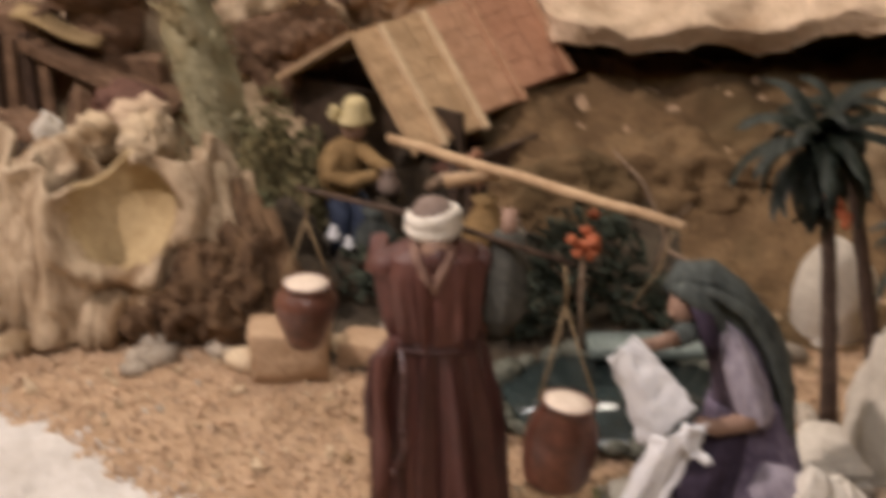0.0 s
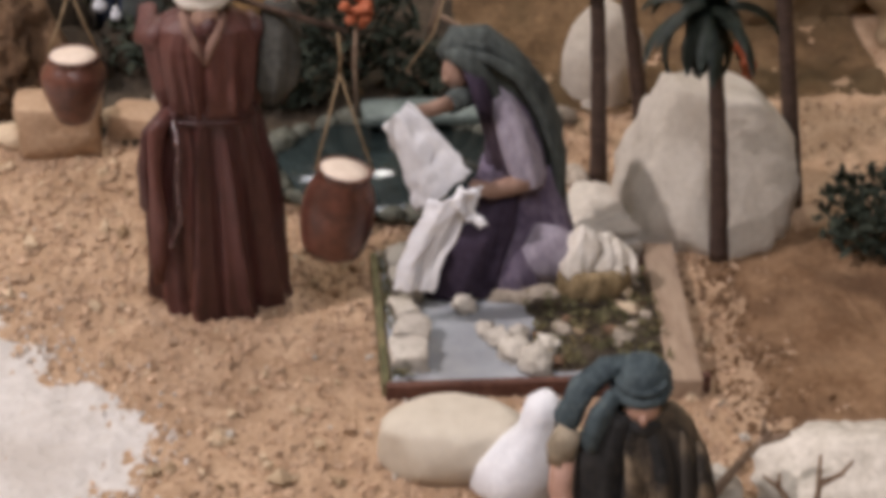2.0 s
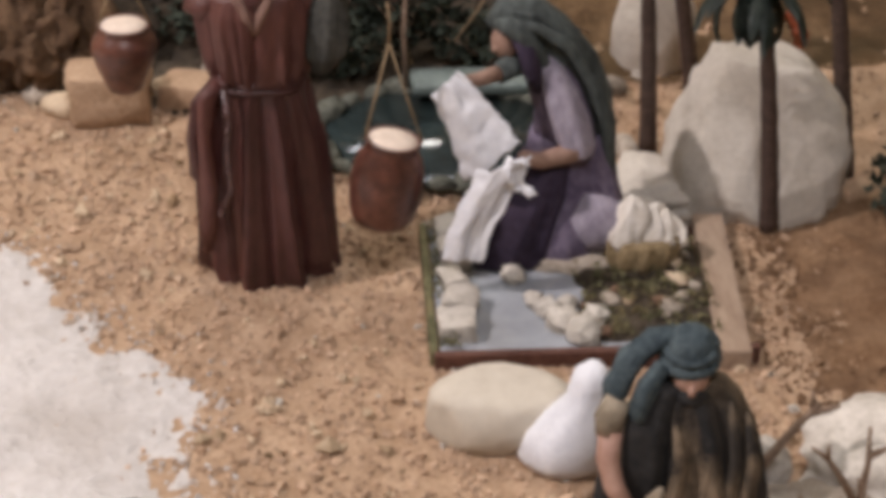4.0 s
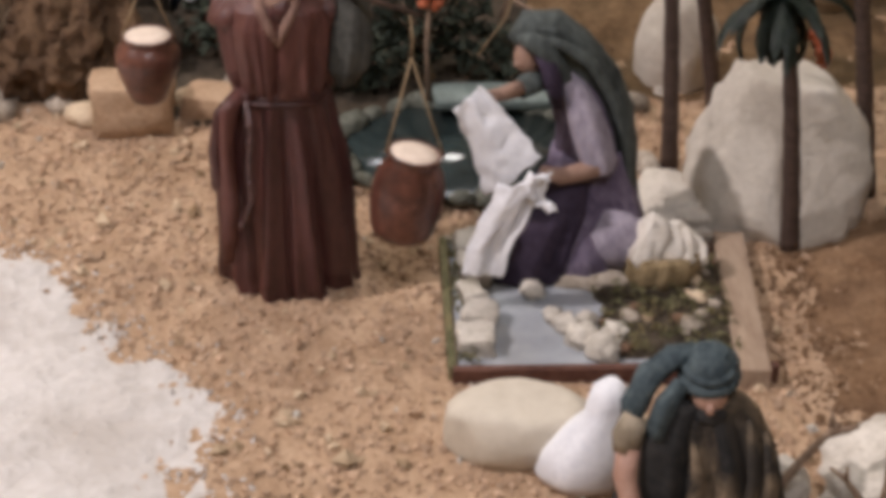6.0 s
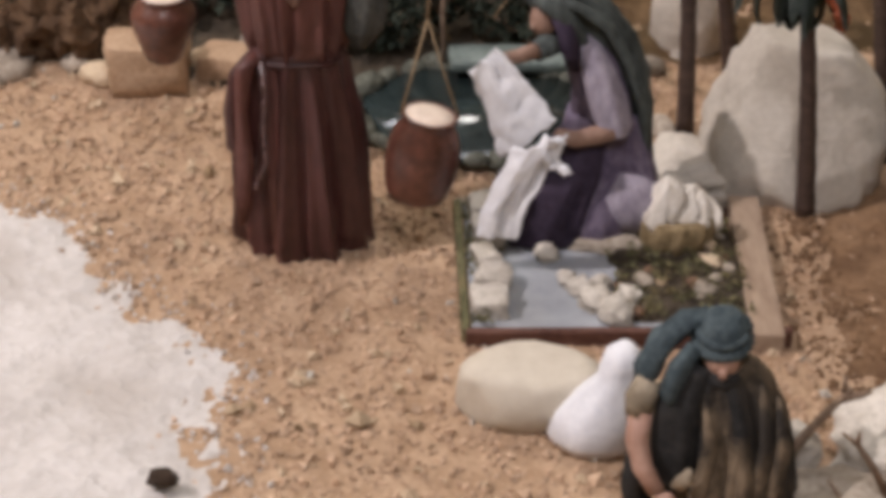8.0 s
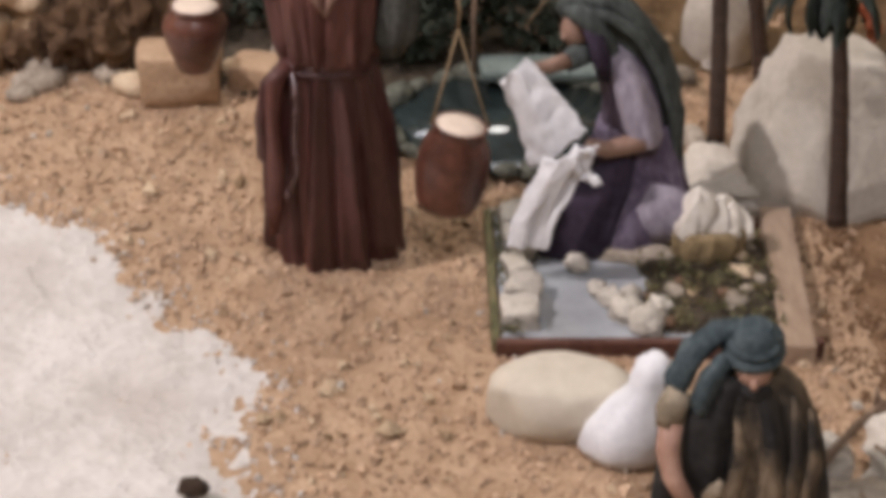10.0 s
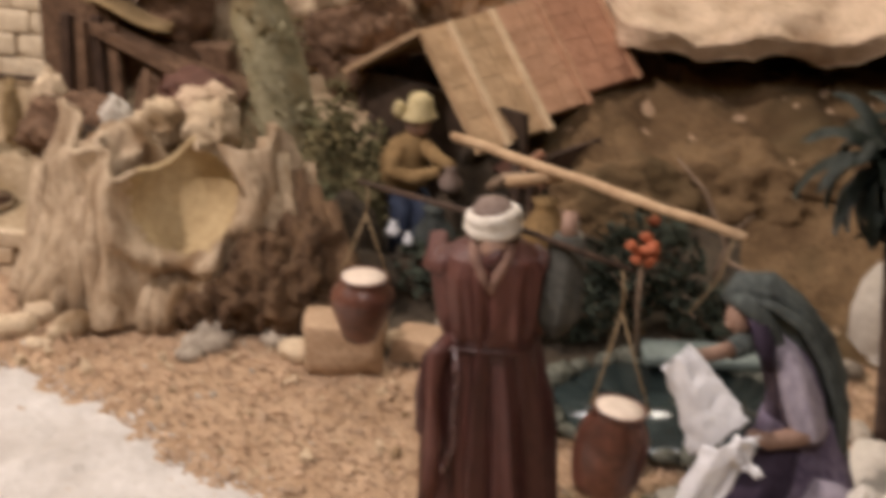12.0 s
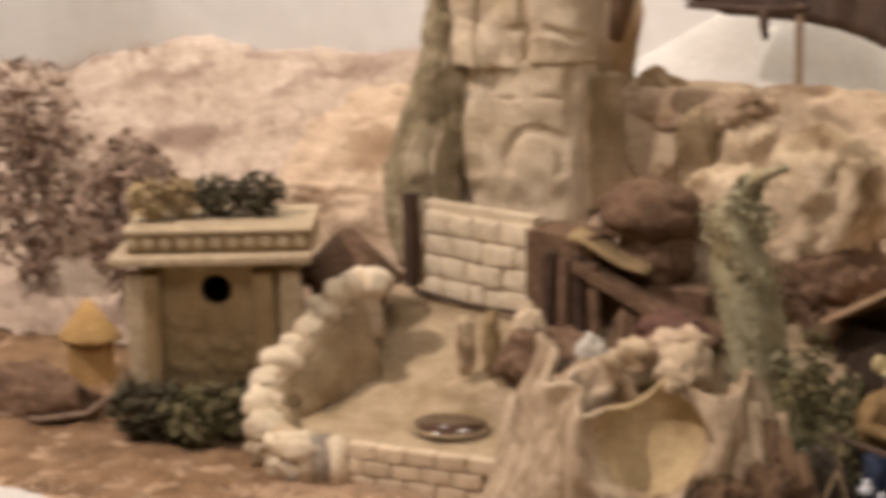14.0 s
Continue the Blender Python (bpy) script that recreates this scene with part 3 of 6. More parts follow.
# ---- the washing trough ----
def trough():
    ob = holder("washing_trough", (0.145, 0.905, 0.0), "low brown wooden trough with grey water and stones", "trough")
    x0, x1, y0, y1, h = 0.045, 0.247, 0.828, 0.992, 0.014
    def board(name, m, size, mat, label=""):
        bm = bmesh.new()
        box(bm, m, size, 0.0012)
        part(name, bm, mat, ob, label, smooth=False)
    board("base_board", pose((x0 + x1) / 2, (y0 + y1) / 2, 0.002), (x1 - x0 - 0.012, y1 - y0 - 0.012, 0.006), BOX_WOOD)
    board("front_board", pose((x0 + x1) / 2, y0, h / 2 - 0.001), (x1 - x0, 0.006, h), BOX_WOOD, "dark red brown front board")
    board("back_board", pose((x0 + x1) / 2, y1, h / 2 - 0.003), (x1 - x0, 0.006, h - 0.004), GREY_STONE)
    board("side_board", pose(x0, (y0 + y1) / 2, h / 2 - 0.002), (0.005, y1 - y0 - 0.006, h - 0.002), MOSS, "mossy side board")
    board("side_board", pose(x1 - 0.010, (y0 + y1) / 2 - 0.008, h / 2, 0, 0, -5), (0.021, y1 - y0 + 0.004, h + 0.002), PLANK, "wide pale weathered side plank")
    bm = bmesh.new()
    sheet(bm, 30, 30, lambda u, v: (x0 + 0.004 + (x1 - x0 - 0.024) * u, y0 + 0.004 + (y1 - y0 - 0.01) * v, 0.0085 + 0.0004 * lumps(u, v, 9)), thick=0.003)
    part("water", bm, WATER, ob, "still grey water")
    rng = random.Random(5)
    for k, (dy, w, l, hh) in enumerate(((0.142, 0.017, 0.026, 0.016), (0.112, 0.018, 0.030, 0.015), (0.080, 0.016, 0.027, 0.013), (0.054, 0.021, 0.022, 0.015), (0.029, 0.024, 0.026, 0.016))):
        bm = bmesh.new()
        box(bm, pose(0, 0, 0), (w, l, hh), 0.003)
        bmesh.ops.subdivide_edges(bm, edges=bm.edges[:], cuts=2, use_grid_fill=True)
        for v in bm.verts:
            v.co += 0.0032 * noise.noise_vector(v.co * 95 + Vector((k * 3, 0, 0))) + 0.0015 * noise.noise_vector(v.co * 260)
        bmesh.ops.transform(bm, matrix=pose(x0 + 0.016 + 0.003 * (k % 2), y0 + dy, 0.014, rng.uniform(-6, 6), rng.uniform(-6, 6), rng.uniform(-14, 14)), verts=bm.verts[:])
        part("stone", bm, WHITE_STONE, ob)
    spots = [(0.128, 0.86, 0.010), (0.140, 0.847, 0.011), (0.120, 0.876, 0.008), (0.132, 0.880, 0.007), (0.101, 0.917, 0.0075), (0.150, 0.866, 0.008), (0.112, 0.888, 0.006)]
    for k, (x, y, r) in enumerate(spots):
        bm = bmesh.new()
        blob(bm, (x, y, 0.010 + 0.25 * r), (r * 1.15, r * 1.0, r * 0.8), k + 30, 0.5, 2.6, 3, turn=k * 1.3)
        part("stone", bm, WHITE_STONE, ob)
    bm = bmesh.new()
    def mat_at(u, v):
        x, y = 0.138 + 0.090 * u + 0.012 * noise.noise((v * 5, 1, 0)) * (1 - u), 0.838 + 0.120 * v
        edge = smooth(0, 0.18, u) * smooth(0, 0.08, v) * smooth(1, 0.97, u) * smooth(1, 0.95, v)
        return (x, y, 0.0075 + edge * (0.0055 + 0.0045 * noise.noise((x * 90, y * 90, 2)) + 0.002 * noise.noise((x * 300, y * 300, 5))))
    sheet(bm, 70, 80, mat_at, thick=0.002)
    part("moss_mat", bm, DARK_EARTH, ob, "matted dark olive moss")
    bm = bmesh.new()
    for k in range(2600):
        if k % 6:
            x, y = 0.140 + 0.088 * rng.random() ** 0.8, rng.uniform(0.840, 0.956)
        else:
            x, y = rng.uniform(0.048, 0.062), rng.uniform(0.834, 0.985)
        if noise.noise((x * 70, y * 70, 9)) < -0.18:
            continue
        m = Matrix.Translation((x, y, 0.012 + 0.005 * rng.random() + 0.004 * noise.noise((x * 90, y * 90, 2)))) @ Euler((rng.uniform(-1.3, 1.3), rng.uniform(-1.3, 1.3), rng.uniform(0, 6.28))).to_matrix().to_4x4()
        s = rng.uniform(0.0012, 0.0032)
        bm.faces.new([bm.verts.new(m @ Vector(q)) for q in ((-s, 0, 0), (0, 0.45 * s, 0.1 * s), (s, 0, 0), (0, -0.45 * s, 0.1 * s))])
    part("moss_leaves", bm, MOSS, ob, "short olive moss leaves", smooth=False)
    for k in range(26):
        x, y = rng.uniform(0.145, 0.222), rng.uniform(0.845, 0.950)
        r = rng.uniform(0.003, 0.0065)
        bm = bmesh.new()
        blob(bm, (x, y, 0.012 + r * 0.3), (r * 1.3, r, r * 0.7), k + 60, 0.5, 2.2, 2, turn=rng.uniform(0, 3))
        part("stone", bm, (GREY_STONE, BROWN_ROCK, ROCK)[k % 3], ob)
    bm = bmesh.new()
    blob(bm, (0.150, 0.950, 0.012), (0.055, 0.03, 0.008), 77, 0.2, 2, 4)
    part("slab", bm, GREY_STONE, ob, "flat brown slab on which the figurine kneels")


trough()


# ---- the figurines ----
def figurine(name, bm, mats, label):
    return thing(name, bm, mats, label, "figurine", "clay figurines")


def water_carrier():
    bm = bmesh.new()
    x, y = -0.0605, 0.960
    # skirt, darker than the bloused upper part
    # redder streaks on its left front put lit folds into the colour
    drape(bm, [(x + 0.001, y - 0.002, 0.000, 0.0400, 0.034, 0.20), (x, y - 0.002, 0.010, 0.0395, 0.034, 0.21), (x, y, 0.050, 0.0380, 0.032, 0.21), (x, y, 0.100, 0.0350, 0.028, 0.19), (x, y, 0.130, 0.0305, 0.0235, 0.12), (x, y, 0.145, 0.0275, 0.021, 0.05)],
          creases(5, 10), 150, 6, 1, lambda a, f: 0 if 3.3 < a < 4.35 and math.sin(9 * a + 3 * f) > -0.3 else 1)
    drape(bm, [(x, y, 0.139, 0.0285, 0.022, 0.05), (x, y, 0.146, 0.0275, 0.0245, 0.26), (x, y, 0.156, 0.0290, 0.0260, 0.25), (x, y, 0.172, 0.0320, 0.0255, 0.20), (x, y, 0.188, 0.0345, 0.0235, 0.12), (x, y, 0.198, 0.0320, 0.021, 0.03), (x, y, 0.205, 0.020, 0.0165, 0.02), (x, y, 0.209, 0.010, 0.011, 0)],
          creases(11, 11), 150, 5, 0)
    # bowed head, dark beard and the open collar
    loft(bm, [(x, y, 0.203, 0.0105, 0.0115, 0), (x, y - 0.002, 0.210, 0.0120, 0.0140, 0), (x, y - 0.001, 0.219, 0.0138, 0.0155, 0), (x, y, 0.227, 0.0135, 0.0145, 0), (x, y, 0.2325, 0.0095, 0.010, 0), (x, y, 0.2345, 0.003, 0.003, 0)], 28, 1, 0, 2)
    blob(bm, (x + 0.001, y - 0.0135, 0.2065), (0.0085, 0.007, 0.0085), 3, 0.12, 2, 3, 5)
    blob(bm, (x + 0.003, y - 0.0175, 0.199), (0.0080, 0.006, 0.0095), 6, 0.2, 2.4, 3, 1)
    for e, top in ((-1, 0.2075), (1, 0.2065)):
        tube(bm, [(x + 0.012 * e, y - 0.010, top), (x + 0.0095 * e, y - 0.0195, 0.2005), (x + 0.004 * e, y - 0.0245, 0.190), (x + 0.001, y - 0.0262, 0.180)], [0.0030, 0.0036, 0.0030, 0.0010], 10, 6)
    for k, (r, z, t) in enumerate(((0.0142, 0.2165, 0.0046), (0.0140, 0.2230, 0.0042), (0.0136, 0.2197, 0.0047), (0.0145, 0.2195, 0.0035))):
        pts = [(x + r * math.cos(a), y + r * math.sin(a) * 0.98, z + 0.0022 * math.sin(a + k * 1.7)) for a in [2 * math.pi * i / 28 for i in range(29)]]
        tube(bm, pts, t, 8, 3, 0.05)
    # raised arms in wide sleeves
    tube(bm, [(x - 0.022, y - 0.002, 0.195), (x - 0.031, y + 0.000, 0.188), (x - 0.036, y + 0.010, 0.184), (x - 0.036, y + 0.026, 0.198)], [0.0110, 0.0105, 0.0090, 0.006], 14, 0, 0.12)
    drape(bm, [(x + 0.040, y - 0.006, 0.146, 0.0060, 0.008, 0.1), (x + 0.042, y - 0.006, 0.158, 0.0125, 0.013, 0.16), (x + 0.044, y - 0.004, 0.172, 0.0135, 0.014, 0.14), (x + 0.045, y + 0.001, 0.190, 0.0125, 0.0125, 0.08), (x + 0.046, y + 0.006, 0.205, 0.0110, 0.0105, 0.04), (x + 0.046, y + 0.007, 0.209, 0.008, 0.008, 0)], creases(21, 5, 0.1, 0.2), 50, 4, 4)
    tube(bm, [(x + 0.024, y + 0.000, 0.196), (x + 0.032, y + 0.002, 0.188), (x + 0.040, y + 0.004, 0.180)], [0.0105, 0.0095, 0.008], 14, 0, 0.12)
    tube(bm, [(x + 0.047, y + 0.008, 0.205), (x + 0.048, y + 0.014, 0.222)], [0.0058, 0.005], 10, 5)
    # knotted girdle, sash at the hip and hanging cords
    for dz, t in ((0.0, 0.0023), (0.0042, 0.0019)):
        ring = [(x + 0.0292 * math.cos(a), y + 0.0225 * math.sin(a), 0.1395 + dz + 0.0022 * math.sin(a) + 0.0012 * math.sin(3 * a)) for a in [2 * math.pi * i / 40 for i in range(41)]]
        tube(bm, ring, t, 8, 1)
    tube(bm, [(x - 0.027, y - 0.012, 0.142), (x - 0.038, y - 0.018, 0.130), (x - 0.0425, y - 0.021, 0.105), (x - 0.041, y - 0.022, 0.082), (x - 0.036, y - 0.022, 0.070)], [0.004, 0.0055, 0.0045, 0.0050, 0.002], 12, 1, 0.25)
    tube(bm, [(x - 0.024, y - 0.018, 0.144), (x - 0.033, y - 0.024, 0.136), (x - 0.035, y - 0.027, 0.110), (x - 0.033, y - 0.030, 0.075), (x - 0.036, y - 0.032, 0.050), (x - 0.038, y - 0.033, 0.030)], [0.004, 0.006, 0.0045, 0.006, 0.005, 0.003], 12, 0, 0.25)
    tube(bm, [(x - 0.021, y - 0.024, 0.143), (x - 0.0185, y - 0.0305, 0.122), (x - 0.021, y - 0.0325, 0.100), (x - 0.020, y - 0.0340, 0.076), (x - 0.027, y - 0.0365, 0.058)], [0.0022, 0.0018, 0.0018, 0.0018, 0.0022], 8, 7)
    for px, py, pz in ((-0.0195, -0.0300, 0.128), (-0.0195, -0.0325, 0.117), (-0.0205, -0.0342, 0.088), (-0.027, -0.0372, 0.060)):
        blob(bm, (x + px, y + py, pz), (0.0024, 0.0022, 0.0034), 4, 0.15, 2, 2, 7)
    figurine("water_carrier_figurine", bm, [ROBE, SKIRT, CAP, TURBAN, SLEEVE, SKIN, COLLAR, GIRDLE], "standing figurine in red brown robe and white turban")


def washer():
    bm = bmesh.new()
    # kneeling skirt
    drape(bm, [(0.132, 0.962, 0.010, 0.056, 0.036, 0.08), (0.133, 0.962, 0.024, 0.052, 0.035, 0.10), (0.138, 0.967, 0.048, 0.040, 0.031, 0.08), (0.142, 0.975, 0.068, 0.030, 0.026, 0.05), (0.142, 0.978, 0.088, 0.025, 0.022, 0.04)], creases(31, 8), 90, 4, 0)
    # dark apron to the front
    drape(bm, [(0.102, 0.950, 0.009, 0.036, 0.026, 0.08), (0.106, 0.950, 0.030, 0.033, 0.026, 0.09), (0.116, 0.954, 0.055, 0.026, 0.024, 0.07), (0.126, 0.962, 0.078, 0.017, 0.018, 0.02)], creases(32, 7), 70, 4, 1)
    # leaning body
    loft(bm, [(0.142, 0.976, 0.078, 0.023, 0.021, 0.03), (0.139, 0.979, 0.104, 0.020, 0.019, 0.03), (0.132, 0.981, 0.124, 0.019, 0.017, 0.03), (0.124, 0.985, 0.140, 0.018, 0.016, 0.02), (0.110, 0.986, 0.150, 0.011, 0.011, 0)], 36, 6, 0.9, 0)
    blob(bm, (0.0985, 0.977, 0.153), (0.0095, 0.0105, 0.0125), 2, 0.04, 1.5, 3, 4)
    blob(bm, (0.0915, 0.972, 0.150), (0.0028, 0.003, 0.003), 2, 0.04, 1.5, 2, 4)
    tube(bm, [(0.104, 0.968, 0.163), (0.1105, 0.962, 0.152), (0.1145, 0.960, 0.138), (0.1185, 0.962, 0.124)], [0.0045, 0.0058, 0.0060, 0.0030], 12, 1, 0.15)
    # mantle over head and back, with long folds
    tube(bm, [(0.090, 0.982, 0.160), (0.098, 0.985, 0.166), (0.111, 0.988, 0.162), (0.127, 0.991, 0.148), (0.142, 0.991, 0.128), (0.152, 0.989, 0.104), (0.157, 0.986, 0.080), (0.161, 0.983, 0.055), (0.166, 0.980, 0.032), (0.168, 0.979, 0.018)], [0.008, 0.0150, 0.0185, 0.0205, 0.0210, 0.0200, 0.0185, 0.0165, 0.014, 0.011], 36, 2, 0.07)
    for k, dy in enumerate((-0.016, -0.006, 0.006)):
        tube(bm, [(0.100 + 0.002 * k, 0.978 + dy * 0.7, 0.174 - 0.003 * abs(k - 1)), (0.119, 0.982 + dy, 0.170 - 0.004 * abs(k - 1)), (0.138 + 0.003 * k, 0.984 + dy, 0.152), (0.156 + 0.003 * k, 0.983 + dy, 0.124), (0.166 + 0.003 * k, 0.980 + dy, 0.088), (0.172 + 0.002 * k, 0.977 + dy, 0.045)], [0.001, 0.0035, 0.0042, 0.004, 0.0036, 0.001], 10, 2, 0.2)
    tube(bm, [(0.091, 0.972, 0.168), (0.099, 0.968, 0.168), (0.110, 0.966, 0.160), (0.120, 0.968, 0.146), (0.127, 0.972, 0.128), (0.140, 0.972, 0.104)], [0.003, 0.006, 0.0068, 0.006, 0.005, 0.003], 14, 2, 0.15)
    # sleeves and forearms
    drape(bm, [(0.146, 0.951, 0.083, 0.0085, 0.0085, 0.08), (0.144, 0.953, 0.090, 0.0120, 0.0105, 0.12), (0.140, 0.957, 0.104, 0.0125, 0.0115, 0.10), (0.134, 0.963, 0.122, 0.0115, 0.011, 0.08), (0.127, 0.970, 0.138, 0.0085, 0.009, 0.03), (0.123, 0.973, 0.145, 0.004, 0.005, 0)], creases(34, 5, 0.1, 0.2), 50, 4, 3)
    tube(bm, [(0.147, 0.951, 0.087), (0.134, 0.946, 0.0845), (0.119, 0.940, 0.0845), (0.107, 0.932, 0.092)], [0.0078, 0.0066, 0.0058, 0.0046], 12, 4)
    tube(bm, [(0.118, 0.984, 0.142), (0.104, 0.972, 0.138), (0.092, 0.960, 0.138)], [0.010, 0.0088, 0.0068], 12, 2, 0.1)
    tube(bm, [(0.094, 0.962, 0.138), (0.080, 0.950, 0.139), (0.067, 0.942, 0.141)], [0.0055, 0.0048, 0.0042], 10, 4)
    # folded knee
    tube(bm, [(0.146, 0.948, 0.042), (0.160, 0.942, 0.036), (0.178, 0.944, 0.026), (0.190, 0.950, 0.018)], [0.017, 0.019, 0.0165, 0.010], 18, 3, 0.08)
    figurine("washerwoman_figurine", bm, [PURPLE, INDIGO, MANTLE, LAVENDER, SKIN], "kneeling figurine in purple robe and grey green mantle")


def held_cloth():
    """A wet cloth that hangs from the kneeling figurine's hold."""
    bm = bmesh.new()
    def hang(a, c, bb, d, y, folds, along, bulge, seed):
        a, c, bb, d = [Vector((p[0], y, p[1])) for p in (a, c, bb, d)]
        def at(u, v):
            p = a.lerp(c, u).lerp(bb.lerp(d, u), v)
            f = v if along else u
            g = u if along else v
            p.y += 0.0022 * math.sin(folds * f + 1.6 * g + seed) + 0.0009 * math.sin(2.3 * folds * f - 3 * g + seed) + 0.010 * bulge * (f - 0.5) ** 2
            p.x += 0.0035 * math.sin(3.1 * g + seed) * (1 if along else 1.6) + 0.0015 * noise.noise((u * 7, v * 7, seed))
            p.y -= 0.40 * (p.x - 0.078)
            p.z += 0.0020 * noise.noise((u * 6, v * 6, seed + 4))
            return p + 0.0010 * noise.noise_vector(Vector((u * 6, v * 6, seed)))
        sheet(bm, 40, 40, at, thick=0.0016)
    hang((0.0620, 0.1500), (0.1075, 0.1085), (0.0455, 0.1330), (0.0735, 0.0740), 0.930, 4.0, True, 1.0, 1.0)
    hang((0.0715, 0.1000), (0.1030, 0.1170), (0.0600, 0.0330), (0.0850, 0.0350), 0.896, 7.0, False, 1.2, 2.0)
    hang((0.0940, 0.1150), (0.1060, 0.1120), (0.0990, 0.0930), (0.1110, 0.0900), 0.896, 6.0, False, 1.0, 3.0)
    thing("wet_cloth", bm, CLOTH, "white crumpled wet cloth held up to wash", "cloth")


def wood_gatherer():
    bm = bmesh.new()
    x, y = 0.172, 0.690
    # patched cloak, dark where it opens
    drape(bm, [(x + 0.008, y - 0.018, 0.000, 0.0345, 0.030, 0.13), (x + 0.008, y - 0.015, 0.020, 0.0335, 0.030, 0.15), (x + 0.008, y - 0.010, 0.045, 0.0300, 0.027, 0.15), (x + 0.006, y - 0.005, 0.068, 0.0265, 0.0235, 0.12), (x + 0.002, y - 0.002, 0.084, 0.0235, 0.0195, 0.06), (x - 0.001, y - 0.003, 0.095, 0.014, 0.0135, 0.02)],
          creases(41, 9, 0.06, 0.14), 110, 5, 0, lambda a, f: 2 if (3.5 < a < 4.15 and f > 0.25) or (4.55 < a < 4.85 and f > 0.55) else 0)
    # bowed face, collar and teal head cloth
    blob(bm, (x - 0.003, y - 0.008, 0.0985), (0.0098, 0.0105, 0.0115), 4, 0.05, 1.5, 3, 3)
    blob(bm, (x - 0.004, y - 0.0185, 0.0955), (0.0024, 0.0028, 0.0036), 4, 0.05, 1.5, 2, 3)
    blob(bm, (x - 0.002, y - 0.0155, 0.0890), (0.0085, 0.0055, 0.0065), 9, 0.15, 2.0, 3, 2)
    loft(bm, [(x - 0.0025, y - 0.003, 0.1040, 0.0125, 0.0130, 0), (x - 0.0025, y - 0.002, 0.1120, 0.0130, 0.0135, 0), (x - 0.0025, y - 0.001, 0.1190, 0.0105, 0.0110, 0), (x - 0.0025, y, 0.1220, 0.0055, 0.0060, 0), (x - 0.0025, y, 0.1228, 0.002, 0.002, 0)], 28, 1, 0, 1)
    for r, z, t, tip in ((0.0130, 0.1055, 0.0036, 0.0022), (0.0122, 0.1120, 0.0030, 0.0030), (0.0070, 0.1195, 0.0018, 0.0010)):
        tube(bm, [(x - 0.0025 + r * math.cos(a), y - 0.002 + r * math.sin(a), z + tip * math.sin(a + 0.5)) for a in [2 * math.pi * i / 26 for i in range(27)]], t, 8, 1, 0.1)
    # cloth end swept over one shoulder
    tube(bm, [(x - 0.008, y + 0.006, 0.114), (x - 0.020, y + 0.004, 0.112), (x - 0.032, y + 0.000, 0.104), (x - 0.041, y - 0.006, 0.090), (x - 0.044, y - 0.010, 0.080)], [0.0062, 0.0064, 0.0068, 0.0066, 0.0036], 20, 1, 0.3)
    tube(bm, [(x - 0.018, y - 0.008, 0.106), (x - 0.026, y - 0.013, 0.095), (x - 0.030, y - 0.017, 0.082), (x - 0.029, y - 0.018, 0.072)], [0.004, 0.0060, 0.0058, 0.002], 16, 1, 0.25)
    tube(bm, [(x - 0.040, y - 0.010, 0.086), (x - 0.0455, y - 0.014, 0.076), (x - 0.045, y - 0.017, 0.068)], [0.0070, 0.0082, 0.0065], 14, 5, 0.15)
    # dark tunic, arm that reaches down, boot
    drape(bm, [(x - 0.024, y - 0.020, 0.028, 0.013, 0.012, 0.06), (x - 0.023, y - 0.018, 0.050, 0.015, 0.013, 0.10), (x - 0.021, y - 0.012, 0.075, 0.015, 0.013, 0.08), (x - 0.016, y - 0.006, 0.095, 0.010, 0.010, 0.0)], creases(43, 5, 0.1, 0.2), 50, 4, 2)
    tube(bm, [(x - 0.044, y - 0.017, 0.070), (x - 0.046, y - 0.024, 0.058), (x - 0.043, y - 0.032, 0.046), (x - 0.036, y - 0.040, 0.036)], [0.0066, 0.0062, 0.0056, 0.0046], 14, 3)
    blob(bm, (x - 0.032, y - 0.043, 0.032), (0.0062, 0.0045, 0.0055), 6, 0.15, 2, 3, 3)
    tube(bm, [(x - 0.026, y - 0.040, 0.040), (x - 0.022, y - 0.044, 0.048), (x - 0.021, y - 0.044, 0.054)], [0.0035, 0.0040, 0.0014], 10, 5, 0.2)
    tube(bm, [(x - 0.040, y - 0.010, 0.040), (x - 0.043, y - 0.014, 0.020), (x - 0.041, y - 0.018, 0.006), (x - 0.034, y - 0.032, 0.0045)], [0.008, 0.0085, 0.0085, 0.0050], 14, 2, 0.1)
    # loose hanging folds of the cloak
    for k, (px, top) in enumerate(((-0.012, 0.084), (0.004, 0.078), (0.017, 0.088), (0.026, 0.082))):
        tube(bm, [(x + px, y - 0.018 - 0.002 * (k % 2), top), (x + px + 0.003, y - 0.031, 0.058), (x + px - 0.001, y - 0.037, 0.030), (x + px + 0.003 * (k % 3), y - 0.046, 0.004)], [0.001, 0.0042, 0.0050, 0.0048], 12, 0, 0.3)
    figurine("stooping_figurine", bm, [CAMO, TEAL, BLACK_CLOTH, SKIN_PALE, SKIN, CUFF], "stooping figurine in patched brown cloak and teal turban")


def sack():
    bm = bmesh.new()
    loft(bm, [(0.116, 0.738, 0.000, 0.024, 0.018, 0.02), (0.115, 0.738, 0.006, 0.027, 0.020, 0.03), (0.117, 0.739, 0.018, 0.025, 0.019, 0.04), (0.121, 0.741, 0.030, 0.018, 0.015, 0.05), (0.126, 0.744, 0.040, 0.011, 0.0105, 0.05),
              (0.1275, 0.746, 0.046, 0.0115, 0.011, 0.03), (0.129, 0.747, 0.054, 0.0105, 0.010, 0.03), (0.130, 0.748, 0.060, 0.004, 0.004, 0)], 36, 6, 0.8)
    thing("white_sack", bm, CLOTH, "full white cloth sack tied near its top", "sack")


